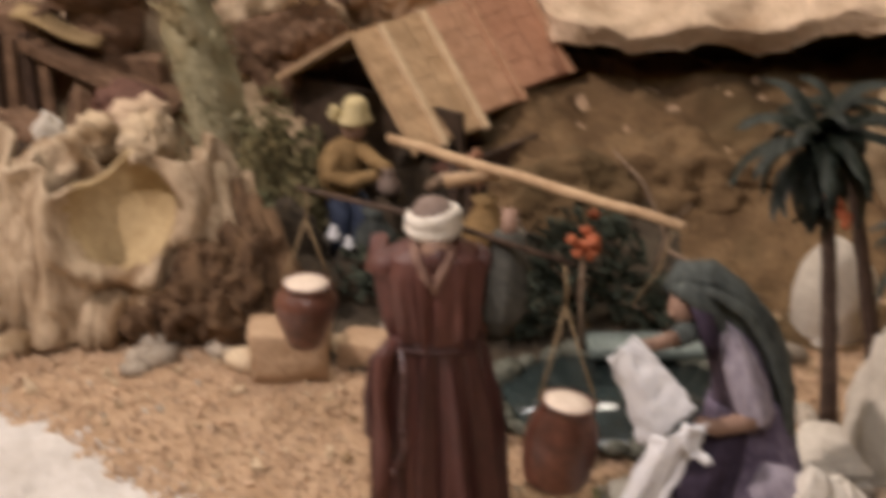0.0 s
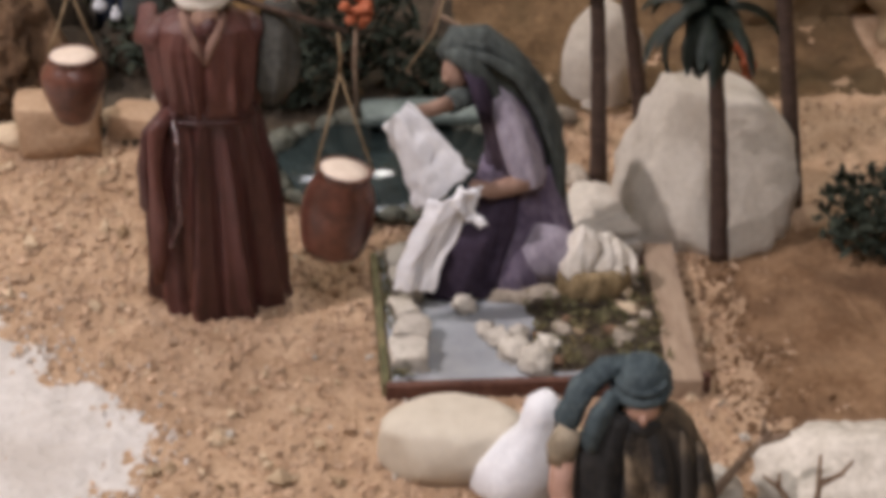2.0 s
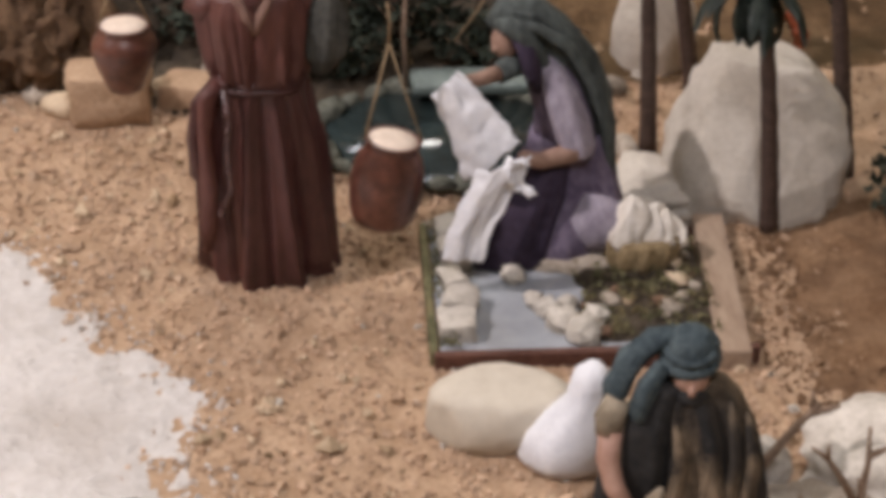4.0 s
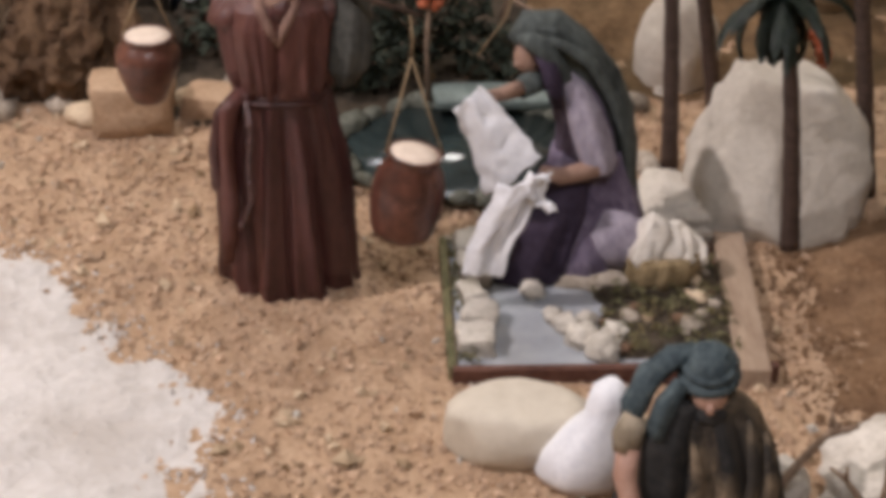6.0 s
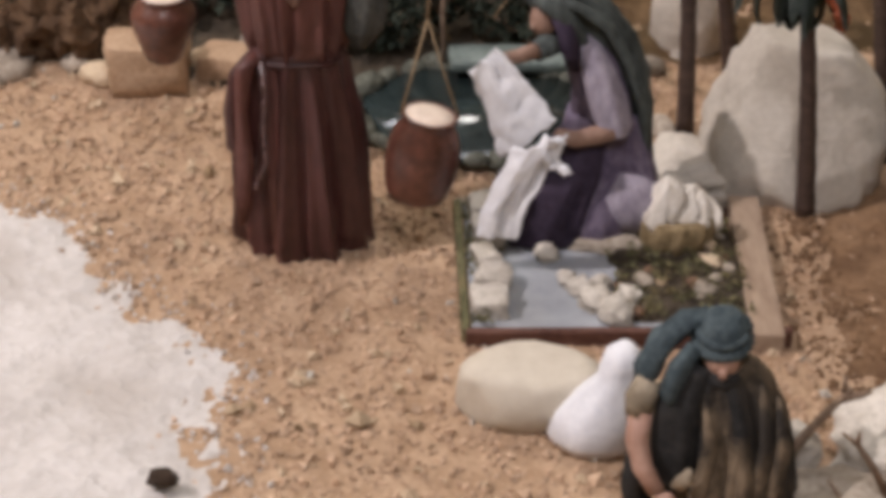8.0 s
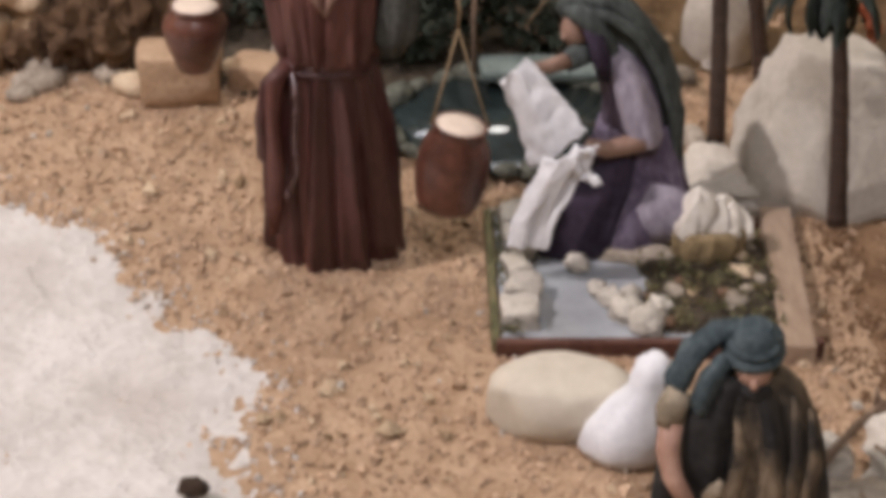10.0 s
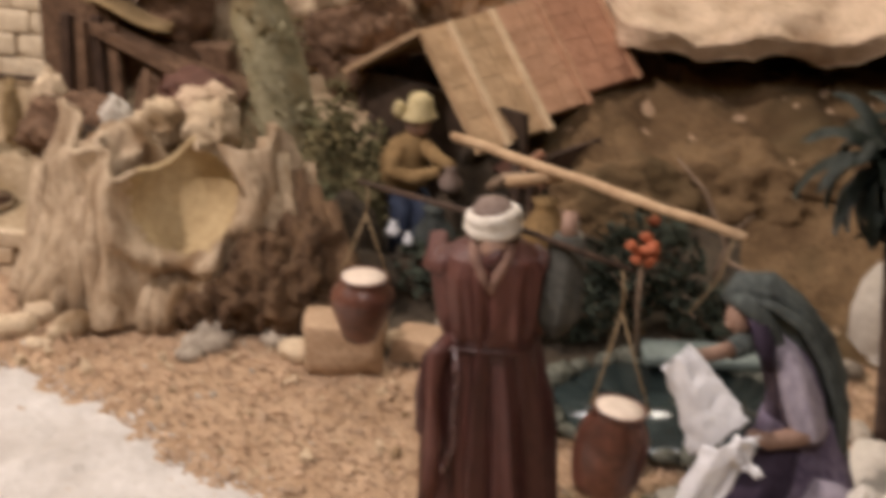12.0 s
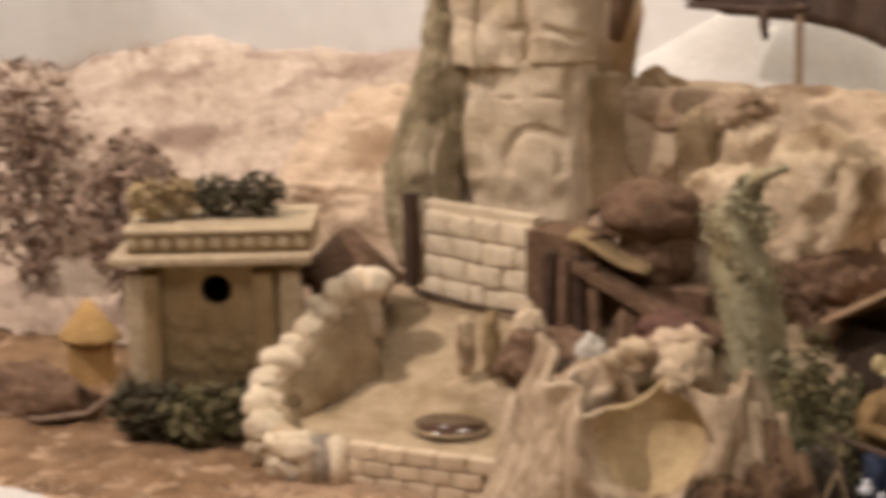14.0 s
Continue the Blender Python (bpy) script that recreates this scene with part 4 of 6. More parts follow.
def seated_helper():
    bm = bmesh.new()
    x, y = -0.170, 1.405
    loft(bm, [(x, y, 0.060, 0.020, 0.017, 0.04), (x - 0.004, y, 0.080, 0.021, 0.017, 0.05), (x - 0.002, y, 0.100, 0.021, 0.016, 0.04), (x + 0.004, y, 0.116, 0.017, 0.014, 0.02), (x + 0.008, y, 0.124, 0.008, 0.008, 0)], 32, 5, 0, 0)
    blob(bm, (x + 0.012, y - 0.002, 0.134), (0.011, 0.011, 0.0125), 2, 0.04, 1.4, 3, 3)
    loft(bm, [(x + 0.012, y, 0.139, 0.017, 0.017, 0.04), (x + 0.012, y, 0.1415, 0.0165, 0.0165, 0.04), (x + 0.013, y, 0.146, 0.0125, 0.0125, 0.03), (x + 0.014, y, 0.156, 0.011, 0.011, 0.03), (x + 0.014, y, 0.161, 0.007, 0.007, 0)], 30, 3, 0, 1)
    blob(bm, (x - 0.004, y - 0.004, 0.147), (0.006, 0.006, 0.009), 8, 0.2, 2, 2, 1)
    tube(bm, [(x - 0.006, y - 0.010, 0.114), (x - 0.010, y - 0.020, 0.094), (x + 0.012, y - 0.030, 0.092), (x + 0.034, y - 0.045, 0.104)], [0.0085, 0.0085, 0.007, 0.005], 12, 0)
    tube(bm, [(x + 0.018, y - 0.004, 0.114), (x + 0.032, y - 0.018, 0.106), (x + 0.046, y - 0.044, 0.110)], [0.008, 0.007, 0.005], 12, 0)
    for s in (-1, 1):
        tube(bm, [(x + 0.002 + 0.009 * s, y - 0.004, 0.066), (x + 0.010 + 0.010 * s, y - 0.024, 0.062), (x + 0.008 + 0.010 * s, y - 0.030, 0.040), (x + 0.006 + 0.010 * s, y - 0.028, 0.014)], [0.011, 0.0105, 0.009, 0.007], 12, 2)
        blob(bm, (x + 0.006 + 0.010 * s, y - 0.034, 0.010), (0.0065, 0.010, 0.005), 5, 0.05, 1.5, 2, 3)
    figurine("seated_figurine", bm, [YELLOW, STRAW, BLUE, SKIN], "seated figurine in ochre shirt, blue trousers and straw hat")


water_carrier()
washer()
held_cloth()
wood_gatherer()
sack()
seated_helper()
stone("boulder", (-0.168, 1.412, 0.028), (0.03, 0.026, 0.034), 41, GREY_STONE, "grey brown stone used as a seat by a figurine", 0.2, flat=0.2)


# ---- pots on a yoke ----
YOKE_L, YOKE_R = Vector((-0.150, 1.030, 0.212)), Vector((0.021, 0.930, 0.202))


def pot(rim, foot, wide, prof, hook, lean, label):
    ob = holder("clay_pot", foot, label, "pot", "pots on the yoke")
    h = rim[2] - foot[2]
    lip = prof[-1][1]
    bm = bmesh.new()
    cx, cy = foot[0], foot[1]
    def mid(f):
        return (cx + (rim[0] - cx) * f, cy + (rim[1] - cy) * f)
    loft(bm, [(*mid(f), foot[2] + h * f, wide * r, wide * r, 0) for f, r in prof] + [(*mid(1.0), foot[2] + h * 1.0, wide * (lip - 0.09), wide * (lip - 0.09), 0), (*mid(0.93), foot[2] + h * 0.93, wide * (lip - 0.11), wide * (lip - 0.11), 0)], 40, 1, caps=False)
    bm.faces.new([v for v in bm.verts][:40][::-1])
    for v in bm.verts:
        v.co.z += lean * (v.co.x - cx)
    body = part("body", bm, CLAY, ob, "glazed red brown clay body")
    bm = bmesh.new()
    loft(bm, [(rim[0], rim[1], rim[2] - 0.004, wide * (lip - 0.095), wide * (lip - 0.095), 0), (rim[0], rim[1], rim[2] - 0.0005, wide * (lip - 0.10), wide * (lip - 0.10), 0.01), (rim[0], rim[1], rim[2] + 0.001, wide * 0.3, wide * 0.3, 0.02)], 32, 5)
    for v in bm.verts:
        v.co.z += lean * (v.co.x - cx)
    part("filling", bm, MILK, body, "pale cream filling level with the rim")
    knot = Vector(hook).lerp(Vector(rim), 0.30)
    bm = bmesh.new()
    tube(bm, [hook, (Vector(hook) + knot) / 2 + Vector((0.001, 0, 0)), knot], 0.0009, 6)
    part("cord", bm, CORD, ob)
    for a in (0.15, 3.3):
        e = Vector((rim[0] + wide * 0.80 * math.cos(a), rim[1] + wide * 0.80 * math.sin(a), rim[2] - 0.003 + lean * wide * 0.8 * math.cos(a)))
        bm = bmesh.new()
        tube(bm, [knot, knot.lerp(e, 0.5) + Vector((0, 0, -0.0012)), e], 0.0008, 6)
        part("cord", bm, CORD, ob)


SHOULDERED = ((0.0, 0.50), (0.03, 0.56), (0.18, 0.68), (0.40, 0.86), (0.60, 0.99), (0.70, 1.0), (0.80, 0.93), (0.88, 0.78), (0.93, 0.72), (0.97, 0.78), (1.0, 0.80))
BARREL = ((0.0, 0.72), (0.025, 0.80), (0.12, 0.90), (0.30, 0.98), (0.48, 1.0), (0.64, 0.97), (0.78, 0.87), (0.88, 0.72), (0.93, 0.69), (0.97, 0.75), (1.0, 0.76))
pot((-0.153, 1.03, 0.1465), (-0.156, 1.03, 0.099), 0.0222, SHOULDERED, YOKE_L, -0.03, "small red brown clay pot hung on cords above a stone block")
pot((0.0240, 0.93, 0.110), (0.0150, 0.93, 0.049), 0.0236, BARREL, YOKE_R, -0.17, "larger red brown clay pot hung on cords and tilted")
bm = bmesh.new()
tube(bm, [YOKE_L + Vector((-0.006, 0.004, 0.002)), YOKE_L.lerp(YOKE_R, 0.5) + Vector((0, 0, 0.006)), YOKE_R + Vector((0.006, -0.004, 0.002))], [0.0016, 0.0022, 0.0016], 10)
thing("carrying_yoke", bm, DARK_WOOD, "thin dark wooden yoke across the figurine's shoulders", "yoke")

# stone block under the small pot, and rubble along the foot of the bank
def stone_block(at, size, turn, seed, label):
    bm = bmesh.new()
    box(bm, pose(0, 0, size[2] / 2), size, min(size) * 0.16)
    bmesh.ops.subdivide_edges(bm, edges=bm.edges[:], cuts=3, use_grid_fill=True)
    for v in bm.verts:
        v.co += 0.0040 * noise.noise_vector(v.co * 45 + Vector((seed, 0, 0))) + 0.0018 * noise.noise_vector(v.co * 130)
    bmesh.ops.transform(bm, matrix=pose(*at, 0, 0, turn), verts=bm.verts[:])
    thing("stone_block", bm, SAND, label, "stone block")


stone_block((-0.192, 1.186, -0.003), (0.062, 0.044, 0.046), 6, 3, "low square block of sandy stone")
stone_block((-0.128, 1.205, -0.003), (0.050, 0.036, 0.024), -14, 9, "low flat wedge of sandy stone beside the block")

rng = random.Random(21)
for k in range(46):
    x = rng.uniform(-0.50, -0.10) if k < 26 else rng.uniform(-0.13, 0.22)
    y = (1.215 + rng.gauss(0, 0.014)) if k < 26 else rng.uniform(1.10, 1.30)
    r = rng.uniform(0.006, 0.016)
    if k >= 26 and ((x - 0.065) / 0.11) ** 2 + ((y - 1.125) / 0.095) ** 2 < 1:
        continue
    stone("rubble_stone", (x, y, r * 0.35 + ground_height(x, y)), (r * 1.3, r, r * 0.75), 100 + k, GREY_STONE if k % 3 else ROCK, "rough brown rubble stone on the sandy ground", 0.25, 2, 0.3, rng.uniform(0, 3), "rubble stones")


# ---- the pond behind the figurines ----
def pond():
    cx, cy, rx, ry = 0.065, 1.125, 0.092, 0.078
    ob = holder("pond", (cx, cy, 0.0), "dark pond with a teal grey stone rim", "pond")
    bm = bmesh.new()
    loft(bm, [(cx, cy, 0.004, rx, ry, 0.02), (cx, cy, 0.010, rx, ry, 0.02)], 48, 5)
    part("water", bm, POND, ob, "dark still water")
    for k in range(22):
        a = 2 * math.pi * k / 22 + 0.1
        r = 0.011 + 0.004 * math.sin(k * 2.3)
        bm = bmesh.new()
        blob(bm, (cx + rx * 1.03 * math.cos(a), cy + ry * 1.03 * math.sin(a), 0.010), (r * 1.25, r * 0.75, r * 0.75), k + 10, 0.22, 2, 3, turn=a + 1.57)
        part("stone", bm, RIM, ob)
    bm = bmesh.new()
    box(bm, pose(0.105, 1.192, 0.020, 6, 2, 4), (0.120, 0.030, 0.010), 0.003)
    part("slab", bm, RIM_LIGHT, ob, "long teal grey stone slab")
    bm = bmesh.new()
    box(bm, pose(0.022, 1.045, 0.010, -4, 3, -20), (0.050, 0.016, 0.008), 0.002)
    part("slab", bm, RIM_LIGHT, ob, "short teal grey stone slab")


pond()


# ---- leafy plants ----
def tuft(name, at, spread, count, leaf, mat, seed, label, category="bush", stem=True):
    rng = random.Random(seed)
    ob = holder(name, at, label, category)
    if stem:
        bm = bmesh.new()
        for k in range(6):
            a = rng.uniform(0, 6.28)
            tip = Vector(at) + Vector((math.cos(a) * spread[0] * 0.6, math.sin(a) * spread[1] * 0.6, spread[2] * rng.uniform(0.8, 1.5)))
            tube(bm, [at, Vector(at).lerp(tip, 0.5) + Vector((0, 0, 0.004)), tip], [0.002, 0.0014, 0.0007], 6)
        part("stem", bm, DEAD, ob)
    bm = bmesh.new()
    for k in range(count):
        d = Vector((rng.gauss(0, 1), rng.gauss(0, 1), rng.gauss(0, 1))).normalized() * rng.random() ** 0.4
        p = Vector(at) + Vector((d.x * spread[0], d.y * spread[1], spread[2] * (1 + d.z)))
        m = Matrix.Translation(p) @ Euler((rng.uniform(-1, 1), rng.uniform(-1, 1), rng.uniform(0, 6.28))).to_matrix().to_4x4()
        s = leaf * rng.uniform(0.6, 1.3)
        vs = [bm.verts.new(m @ Vector(q)) for q in ((-s, 0, 0), (-0.2 * s, 0.42 * s, 0.12 * s), (s, 0, -0.15 * s), (-0.2 * s, -0.42 * s, 0.12 * s), (0, 0, 0.2 * s))]
        for i in range(4):
            bm.faces.new((vs[i], vs[(i + 1) % 4], vs[4]))
    part("foliage", bm, mat, ob, smooth=False)
    return ob


tuft("dark_bush", (0.045, 1.255, 0.02), (0.05, 0.035, 0.05), 520, 0.008, DARK_LEAF, 2, "dark leafy bush at the pond")
tuft("dark_bush", (-0.10, 1.30, 0.01), (0.07, 0.05, 0.030), 620, 0.007, DARK_LEAF, 3, "dark low bush behind the stones")
tuft("dark_bush", (-0.015, 1.225, 0.012), (0.045, 0.03, 0.030), 420, 0.007, DARK_LEAF, 6, "dark low bush beside the pond")
tuft("dark_bush", (0.11, 1.235, 0.012), (0.05, 0.03, 0.026), 420, 0.007, DARK_LEAF, 7, "dark low bush beside the pond")
tuft("green_shrub", (0.40, 0.985, 0.0), (0.045, 0.04, 0.035), 700, 0.006, DARK_LEAF, 4, "olive green shrub on dry ground")


def flower():
    ob = holder("orange_flower", (0.042, 1.19, 0.012), "orange red flower head on a stalk among dark leaves", "flower")
    bm = bmesh.new()
    tube(bm, [(0.042, 1.195, 0.008), (0.040, 1.198, 0.06), (0.042, 1.200, 0.100)], 0.002, 8)
    part("stalk", bm, DEAD, ob)
    rng = random.Random(8)
    for k in range(13):
        bm = bmesh.new()
        p = (0.042 + rng.gauss(0, 0.0065), 1.198 + rng.gauss(0, 0.004), 0.106 + rng.gauss(0, 0.0065))
        blob(bm, p, (0.0055, 0.0045, 0.004), k, 0.25, 2, 2, turn=rng.uniform(0, 3))
        part("petal", bm, DATE, ob)


flower()


# ---- sweep pole ----
def sweep():
    ob = holder("sweep_pole", (-0.01, 1.22, 0.0), "pale wooden well sweep with a rope and forked post", "well sweep")
    a, b = Vector((-0.118, 1.315, 0.153)), Vector((0.112, 1.120, 0.151))
    bm = bmesh.new()
    tube(bm, [a + (b - a) * k / 8 + Vector((0, 0, 0.001 * math.sin(k * 2))) for k in range(9)], [0.0040, 0.0042, 0.0044, 0.0043, 0.0041, 0.0043, 0.0040, 0.0040, 0.0037], 10, 0, 0.08)
    part("beam", bm, WOOD, ob, "pale stripped wooden beam")
    bm = bmesh.new()
    tube(bm, [b + Vector((-0.008, 0.004, -0.004)), b + Vector((-0.016, 0.004, -0.034)), b + Vector((-0.036, 0.004, -0.064))], 0.0008, 6)
    part("rope", bm, CORD, ob)
    m = a.lerp(b, 0.30)
    bm = bmesh.new()
    tube(bm, [(m.x + 0.004, m.y + 0.012, 0.0), (m.x + 0.002, m.y + 0.008, m.z * 0.6), (m.x, m.y + 0.004, m.z - 0.004)], [0.006, 0.0055, 0.005], 10, 0, 0.1)
    part("post", bm, DARK_WOOD, ob)
    bm = bmesh.new()
    tube(bm, [m + Vector((-0.02, -0.012, -0.012)), m + Vector((0.025, -0.010, -0.006))], 0.005, 8, 0, 0.1)
    part("cross_bar", bm, WOOD, ob)


sweep()


def dry_branch(name, runs, label):
    bm = bmesh.new()
    for pts, r in runs:
        tube(bm, pts, [r * (1 - 0.65 * k / (len(pts) - 1)) for k in range(len(pts))], 7, 0, 0.12)
    thing(name, bm, DEAD, label, "branch")


dry_branch("dry_branch", [([(0.196, 0.690, 0.004), (0.215, 0.690, 0.030), (0.232, 0.694, 0.052), (0.245, 0.698, 0.066)], 0.0042), ([(0.240, 0.697, 0.060), (0.250, 0.697, 0.062), (0.256, 0.697, 0.064)], 0.003), ([(0.242, 0.698, 0.062), (0.241, 0.700, 0.072)], 0.0026)],
           "dry forked brown branch leaning over stones")
dry_branch("dry_branch", [([(0.258, 0.660, -0.004), (0.261, 0.660, 0.024), (0.262, 0.660, 0.054), (0.260, 0.660, 0.078)], 0.0030), ([(0.262, 0.660, 0.059), (0.273, 0.660, 0.065), (0.278, 0.660, 0.074)], 0.0022), ([(0.260, 0.660, 0.025), (0.249, 0.660, 0.045), (0.240, 0.660, 0.058), (0.231, 0.660, 0.066)], 0.0025), ([(0.240, 0.660, 0.058), (0.240, 0.660, 0.067)], 0.0018), ([(0.253, 0.660, 0.012), (0.237, 0.660, 0.021), (0.228, 0.660, 0.034)], 0.0022), ([(0.261, 0.660, 0.035), (0.258, 0.660, 0.045)], 0.0016), ([(0.258, 0.660, 0.002), (0.244, 0.660, 0.011), (0.238, 0.660, 0.023)], 0.0020)],
           "upright dry brown twig with forked ends")
dry_branch("dry_branch", [([(0.300, 0.650, 0.0), (0.305, 0.655, 0.02), (0.302, 0.658, 0.05), (0.315, 0.66, 0.07)], 0.0036)], "short dry dark branch at the stones")
dry_branch("dry_branch", [([(0.10, 1.29, 0.02), (0.115, 1.30, 0.07), (0.095, 1.31, 0.115), (0.07, 1.32, 0.14)], 0.003), ([(0.112, 1.30, 0.075), (0.135, 1.30, 0.10)], 0.002), ([(0.112, 1.30, 0.06), (0.16, 1.29, 0.035), (0.20, 1.28, 0.02)], 0.0025)],
           "thin dry bush twigs on the ochre bank")


# ---- wash bundle ----
def bundle():
    ob = holder("wash_basket", (0.190, 0.935, 0.012), "brown wicker basket heaped with crumpled white washing", "basket")
    bm = bmesh.new()
    loft(bm, [(0.188, 0.932, 0.006, 0.021, 0.018, 0.03), (0.188, 0.932, 0.018, 0.025, 0.021, 0.07), (0.189, 0.932, 0.030, 0.026, 0.021, 0.08), (0.189, 0.932, 0.034, 0.024, 0.019, 0.05)], 54, 11)
    part("basket", bm, BASKET, ob, "brown wicker basket")
    for k, (cx, cy, h, w, ph) in enumerate(((0.180, 0.932, 0.062, 0.014, 0.4), (0.194, 0.934, 0.056, 0.015, 1.9), (0.204, 0.930, 0.050, 0.012, 3.1))):
        bm = bmesh.new()
        loft(bm, [(cx, cy, 0.024, w, w * 0.9, 0.10), (cx - 0.001, cy - 0.001, 0.034, w * 1.05, w * 0.9, 0.12), (cx + 0.001, cy, h - 0.014, w * 0.8, w * 0.7, 0.14), (cx + 0.002, cy, h - 0.005, w * 0.5, w * 0.4, 0.14), (cx + 0.002, cy, h, w * 0.15, w * 0.15, 0.1)], 48, 5, ph)
        for v in bm.verts:
            v.co += 0.0068 * noise.noise_vector(v.co * 85) + 0.003 * noise.noise_vector(v.co * 220)
        part("washing", bm, TURBAN, ob, "crumpled off-white cloth")


bundle()


# ---- the old root with its hollow ----
def old_root():
    ob = holder("tree_stump", (-0.36, 1.30, 0.0), "bleached twisted tree stump with a sandy hollow", "stump")
    bm = bmesh.new()
    hx, hz, ha, hb = -0.338, 0.110, 0.047, 0.050
    def at(u, v):
        s = 2 * u - 1
        a = s * 1.75
        wide = 0.125 - 0.030 * v + 0.022 * (1 - v) ** 3
        x = -0.358 + wide * math.sin(a) * (1 if abs(a) < 1.571 else 1.0)
        z = 0.004 + (0.142 + 0.014 * math.sin(9 * u + 1) + 0.010 * math.sin(23 * u)) * v
        y = 1.325 - 0.078 * math.cos(a) - 0.02 * (1 - v) ** 2
        d = Vector((x - hx, 0, z - hz))
        r = math.sqrt((d.x / ha) ** 2 + (d.z / hb) ** 2)
        ridge = 0.010 * math.sin(34 * u + 3.0 * noise.noise((u * 5, v * 2.0, 1))) + 0.014 * noise.noise((u * 11, v * 2.2, 4)) + 0.006 * noise.noise((u * 30, v * 5, 8))
        push = ridge * smooth(0.85, 1.15, r)
        if a < 1.4 and a > -1.4:
            y += 0.050 * math.sqrt(max(0, 1 - r * r)) - 0.012 * math.exp(-((r - 1.12) / 0.16) ** 2)
        return (x + push * math.sin(a), y - push * math.cos(a), z)
    sheet(bm, 150, 60, at, thick=0.006)
    for f in bm.faces:
        c = f.calc_center_median()
        if ((c.x - hx) / ha) ** 2 + ((c.z - hz) / hb) ** 2 < 0.93 and c.y < 1.34:
            f.material_index = 1
    part("trunk", bm, [ROOT, HOLLOW], ob, "bleached furrowed wood round the hollow")
    rng = random.Random(6)
    for k in range(17):
        f = k / 16
        x = -0.475 + 0.235 * f
        y = 1.262 + 0.045 * (2 * f - 1) ** 2
        top = 0.05 + 0.06 * rng.random() if 0.3 < f < 0.75 else 0.07 + 0.06 * rng.random()
        dx = rng.uniform(-0.02, 0.02) + 0.03 * (f - 0.5)
        bm = bmesh.new()
        if 0.42 < f < 0.72:
            top = 0.05
        pts = [(x, y, top), (x + 0.3 * dx + 0.004 * math.sin(k), y - 0.018, top * 0.62), (x + 0.7 * dx, y - 0.030, top * 0.28), (x + dx, y - 0.044, 0.003)]
        tube(bm, pts, [0.006, 0.010, 0.009, 0.006], 10, 0, 0.12)
        part("root", bm, ROOT, ob)
    for k, (p, s) in enumerate((((-0.265, 1.245, 0.028), (0.052, 0.034, 0.046)), ((-0.237, 1.265, 0.050), (0.032, 0.030, 0.046)), ((-0.303, 1.232, 0.018), (0.032, 0.022, 0.026)), ((-0.268, 1.250, 0.060), (0.026, 0.022, 0.026)))):
        bm = bmesh.new()
        blob(bm, p, s, k + 70, 0.35, 2.4, 5)
        for v in bm.verts:
            v.co.y -= 0.005 * math.sin(190 * v.co.x + 5 * noise.noise(v.co * 30)) + 0.003 * math.sin(420 * v.co.x + 40 * v.co.z)
        part("bark_lump", bm, ROOT_DARK, ob, "dark brown bark")
    for k in range(5):
        bm = bmesh.new()
        x = -0.275 + 0.014 * k
        tube(bm, [(x, 1.30 - 0.004 * k, 0.150 - 0.012 * k), (x + 0.006, 1.275, 0.105 - 0.008 * k), (x + 0.020, 1.252, 0.055), (x + 0.034, 1.235, 0.010)], [0.007, 0.010, 0.010, 0.006], 10, 0, 0.15)
        part("root", bm, ROOT if k < 2 else ROOT_DARK, ob)


old_root()


# ---- mossy trunk ----
def mossy_trunk():
    ob = holder("mossy_dead_tree", (-0.285, 1.42, 0.03), "upright dead tree overgrown with pale green moss", "tree")
    line = [(-0.268, 1.425, 0.02), (-0.279, 1.42, 0.10), (-0.290, 1.42, 0.17), (-0.299, 1.42, 0.225), (-0.305, 1.42, 0.265), (-0.292, 1.42, 0.300), (-0.262, 1.42, 0.312)]
    bm = bmesh.new()
    tube(bm, line, [0.028, 0.026, 0.025, 0.024, 0.019, 0.007, 0.003], 18, 0, 0.25)
    part("trunk", bm, MOSS_PALE, ob)
    rng = random.Random(12)
    bm = bmesh.new()
    for k in range(2300):
        f = rng.random() ** 0.9 * 5.2
        i = int(f)
        p = Vector(line[i]).lerp(Vector(line[i + 1]), f - i)
        a = rng.uniform(0, 6.28)
        r = (0.032 if f < 4 else 0.032 - 0.020 * (f - 4)) * (0.75 + 0.25 * math.sin(2.3 * a + 5 * f)) * rng.uniform(0.75, 1.15)
        m = Matrix.Translation(p + Vector((r * math.cos(a), r * math.sin(a), 0))) @ Euler((rng.uniform(-1.2, 1.2), rng.uniform(-1.2, 1.2), rng.uniform(0, 6.28))).to_matrix().to_4x4()
        s = rng.uniform(0.002, 0.0052)
        vs = [bm.verts.new(m @ Vector(q)) for q in ((-s, 0, 0), (0, 0.5 * s, 0.15 * s), (s, 0, -0.1 * s), (0, -0.5 * s, 0.15 * s))]
        bm.faces.new(vs)
    part("moss", bm, MOSS_PALE, ob, "green and ochre moss flakes", smooth=False)


mossy_trunk()
for k, (x, y, z, s) in enumerate(((-0.243, 1.40, 0.075, 0.032), (-0.212, 1.395, 0.056, 0.030), (-0.25, 1.375, 0.040, 0.030), (-0.202, 1.42, 0.064, 0.024), (-0.232, 1.41, 0.088, 0.024))):
    bush = tuft("mossy_bush", (x, y, 0.005), (s, s * 0.8, z), 520, 0.0052, (MOSS, OLIVE, MOSS_LIGHT)[k % 3], 40 + k, "olive green bush at the mossy trunk")
    bm = bmesh.new()
    blob(bm, (x, y + 0.004, z * 0.8), (s * 0.8, s * 0.6, z * 0.85), k, 0.35, 2.6, 3)
    part("inner_growth", bm, OLIVE, bush)


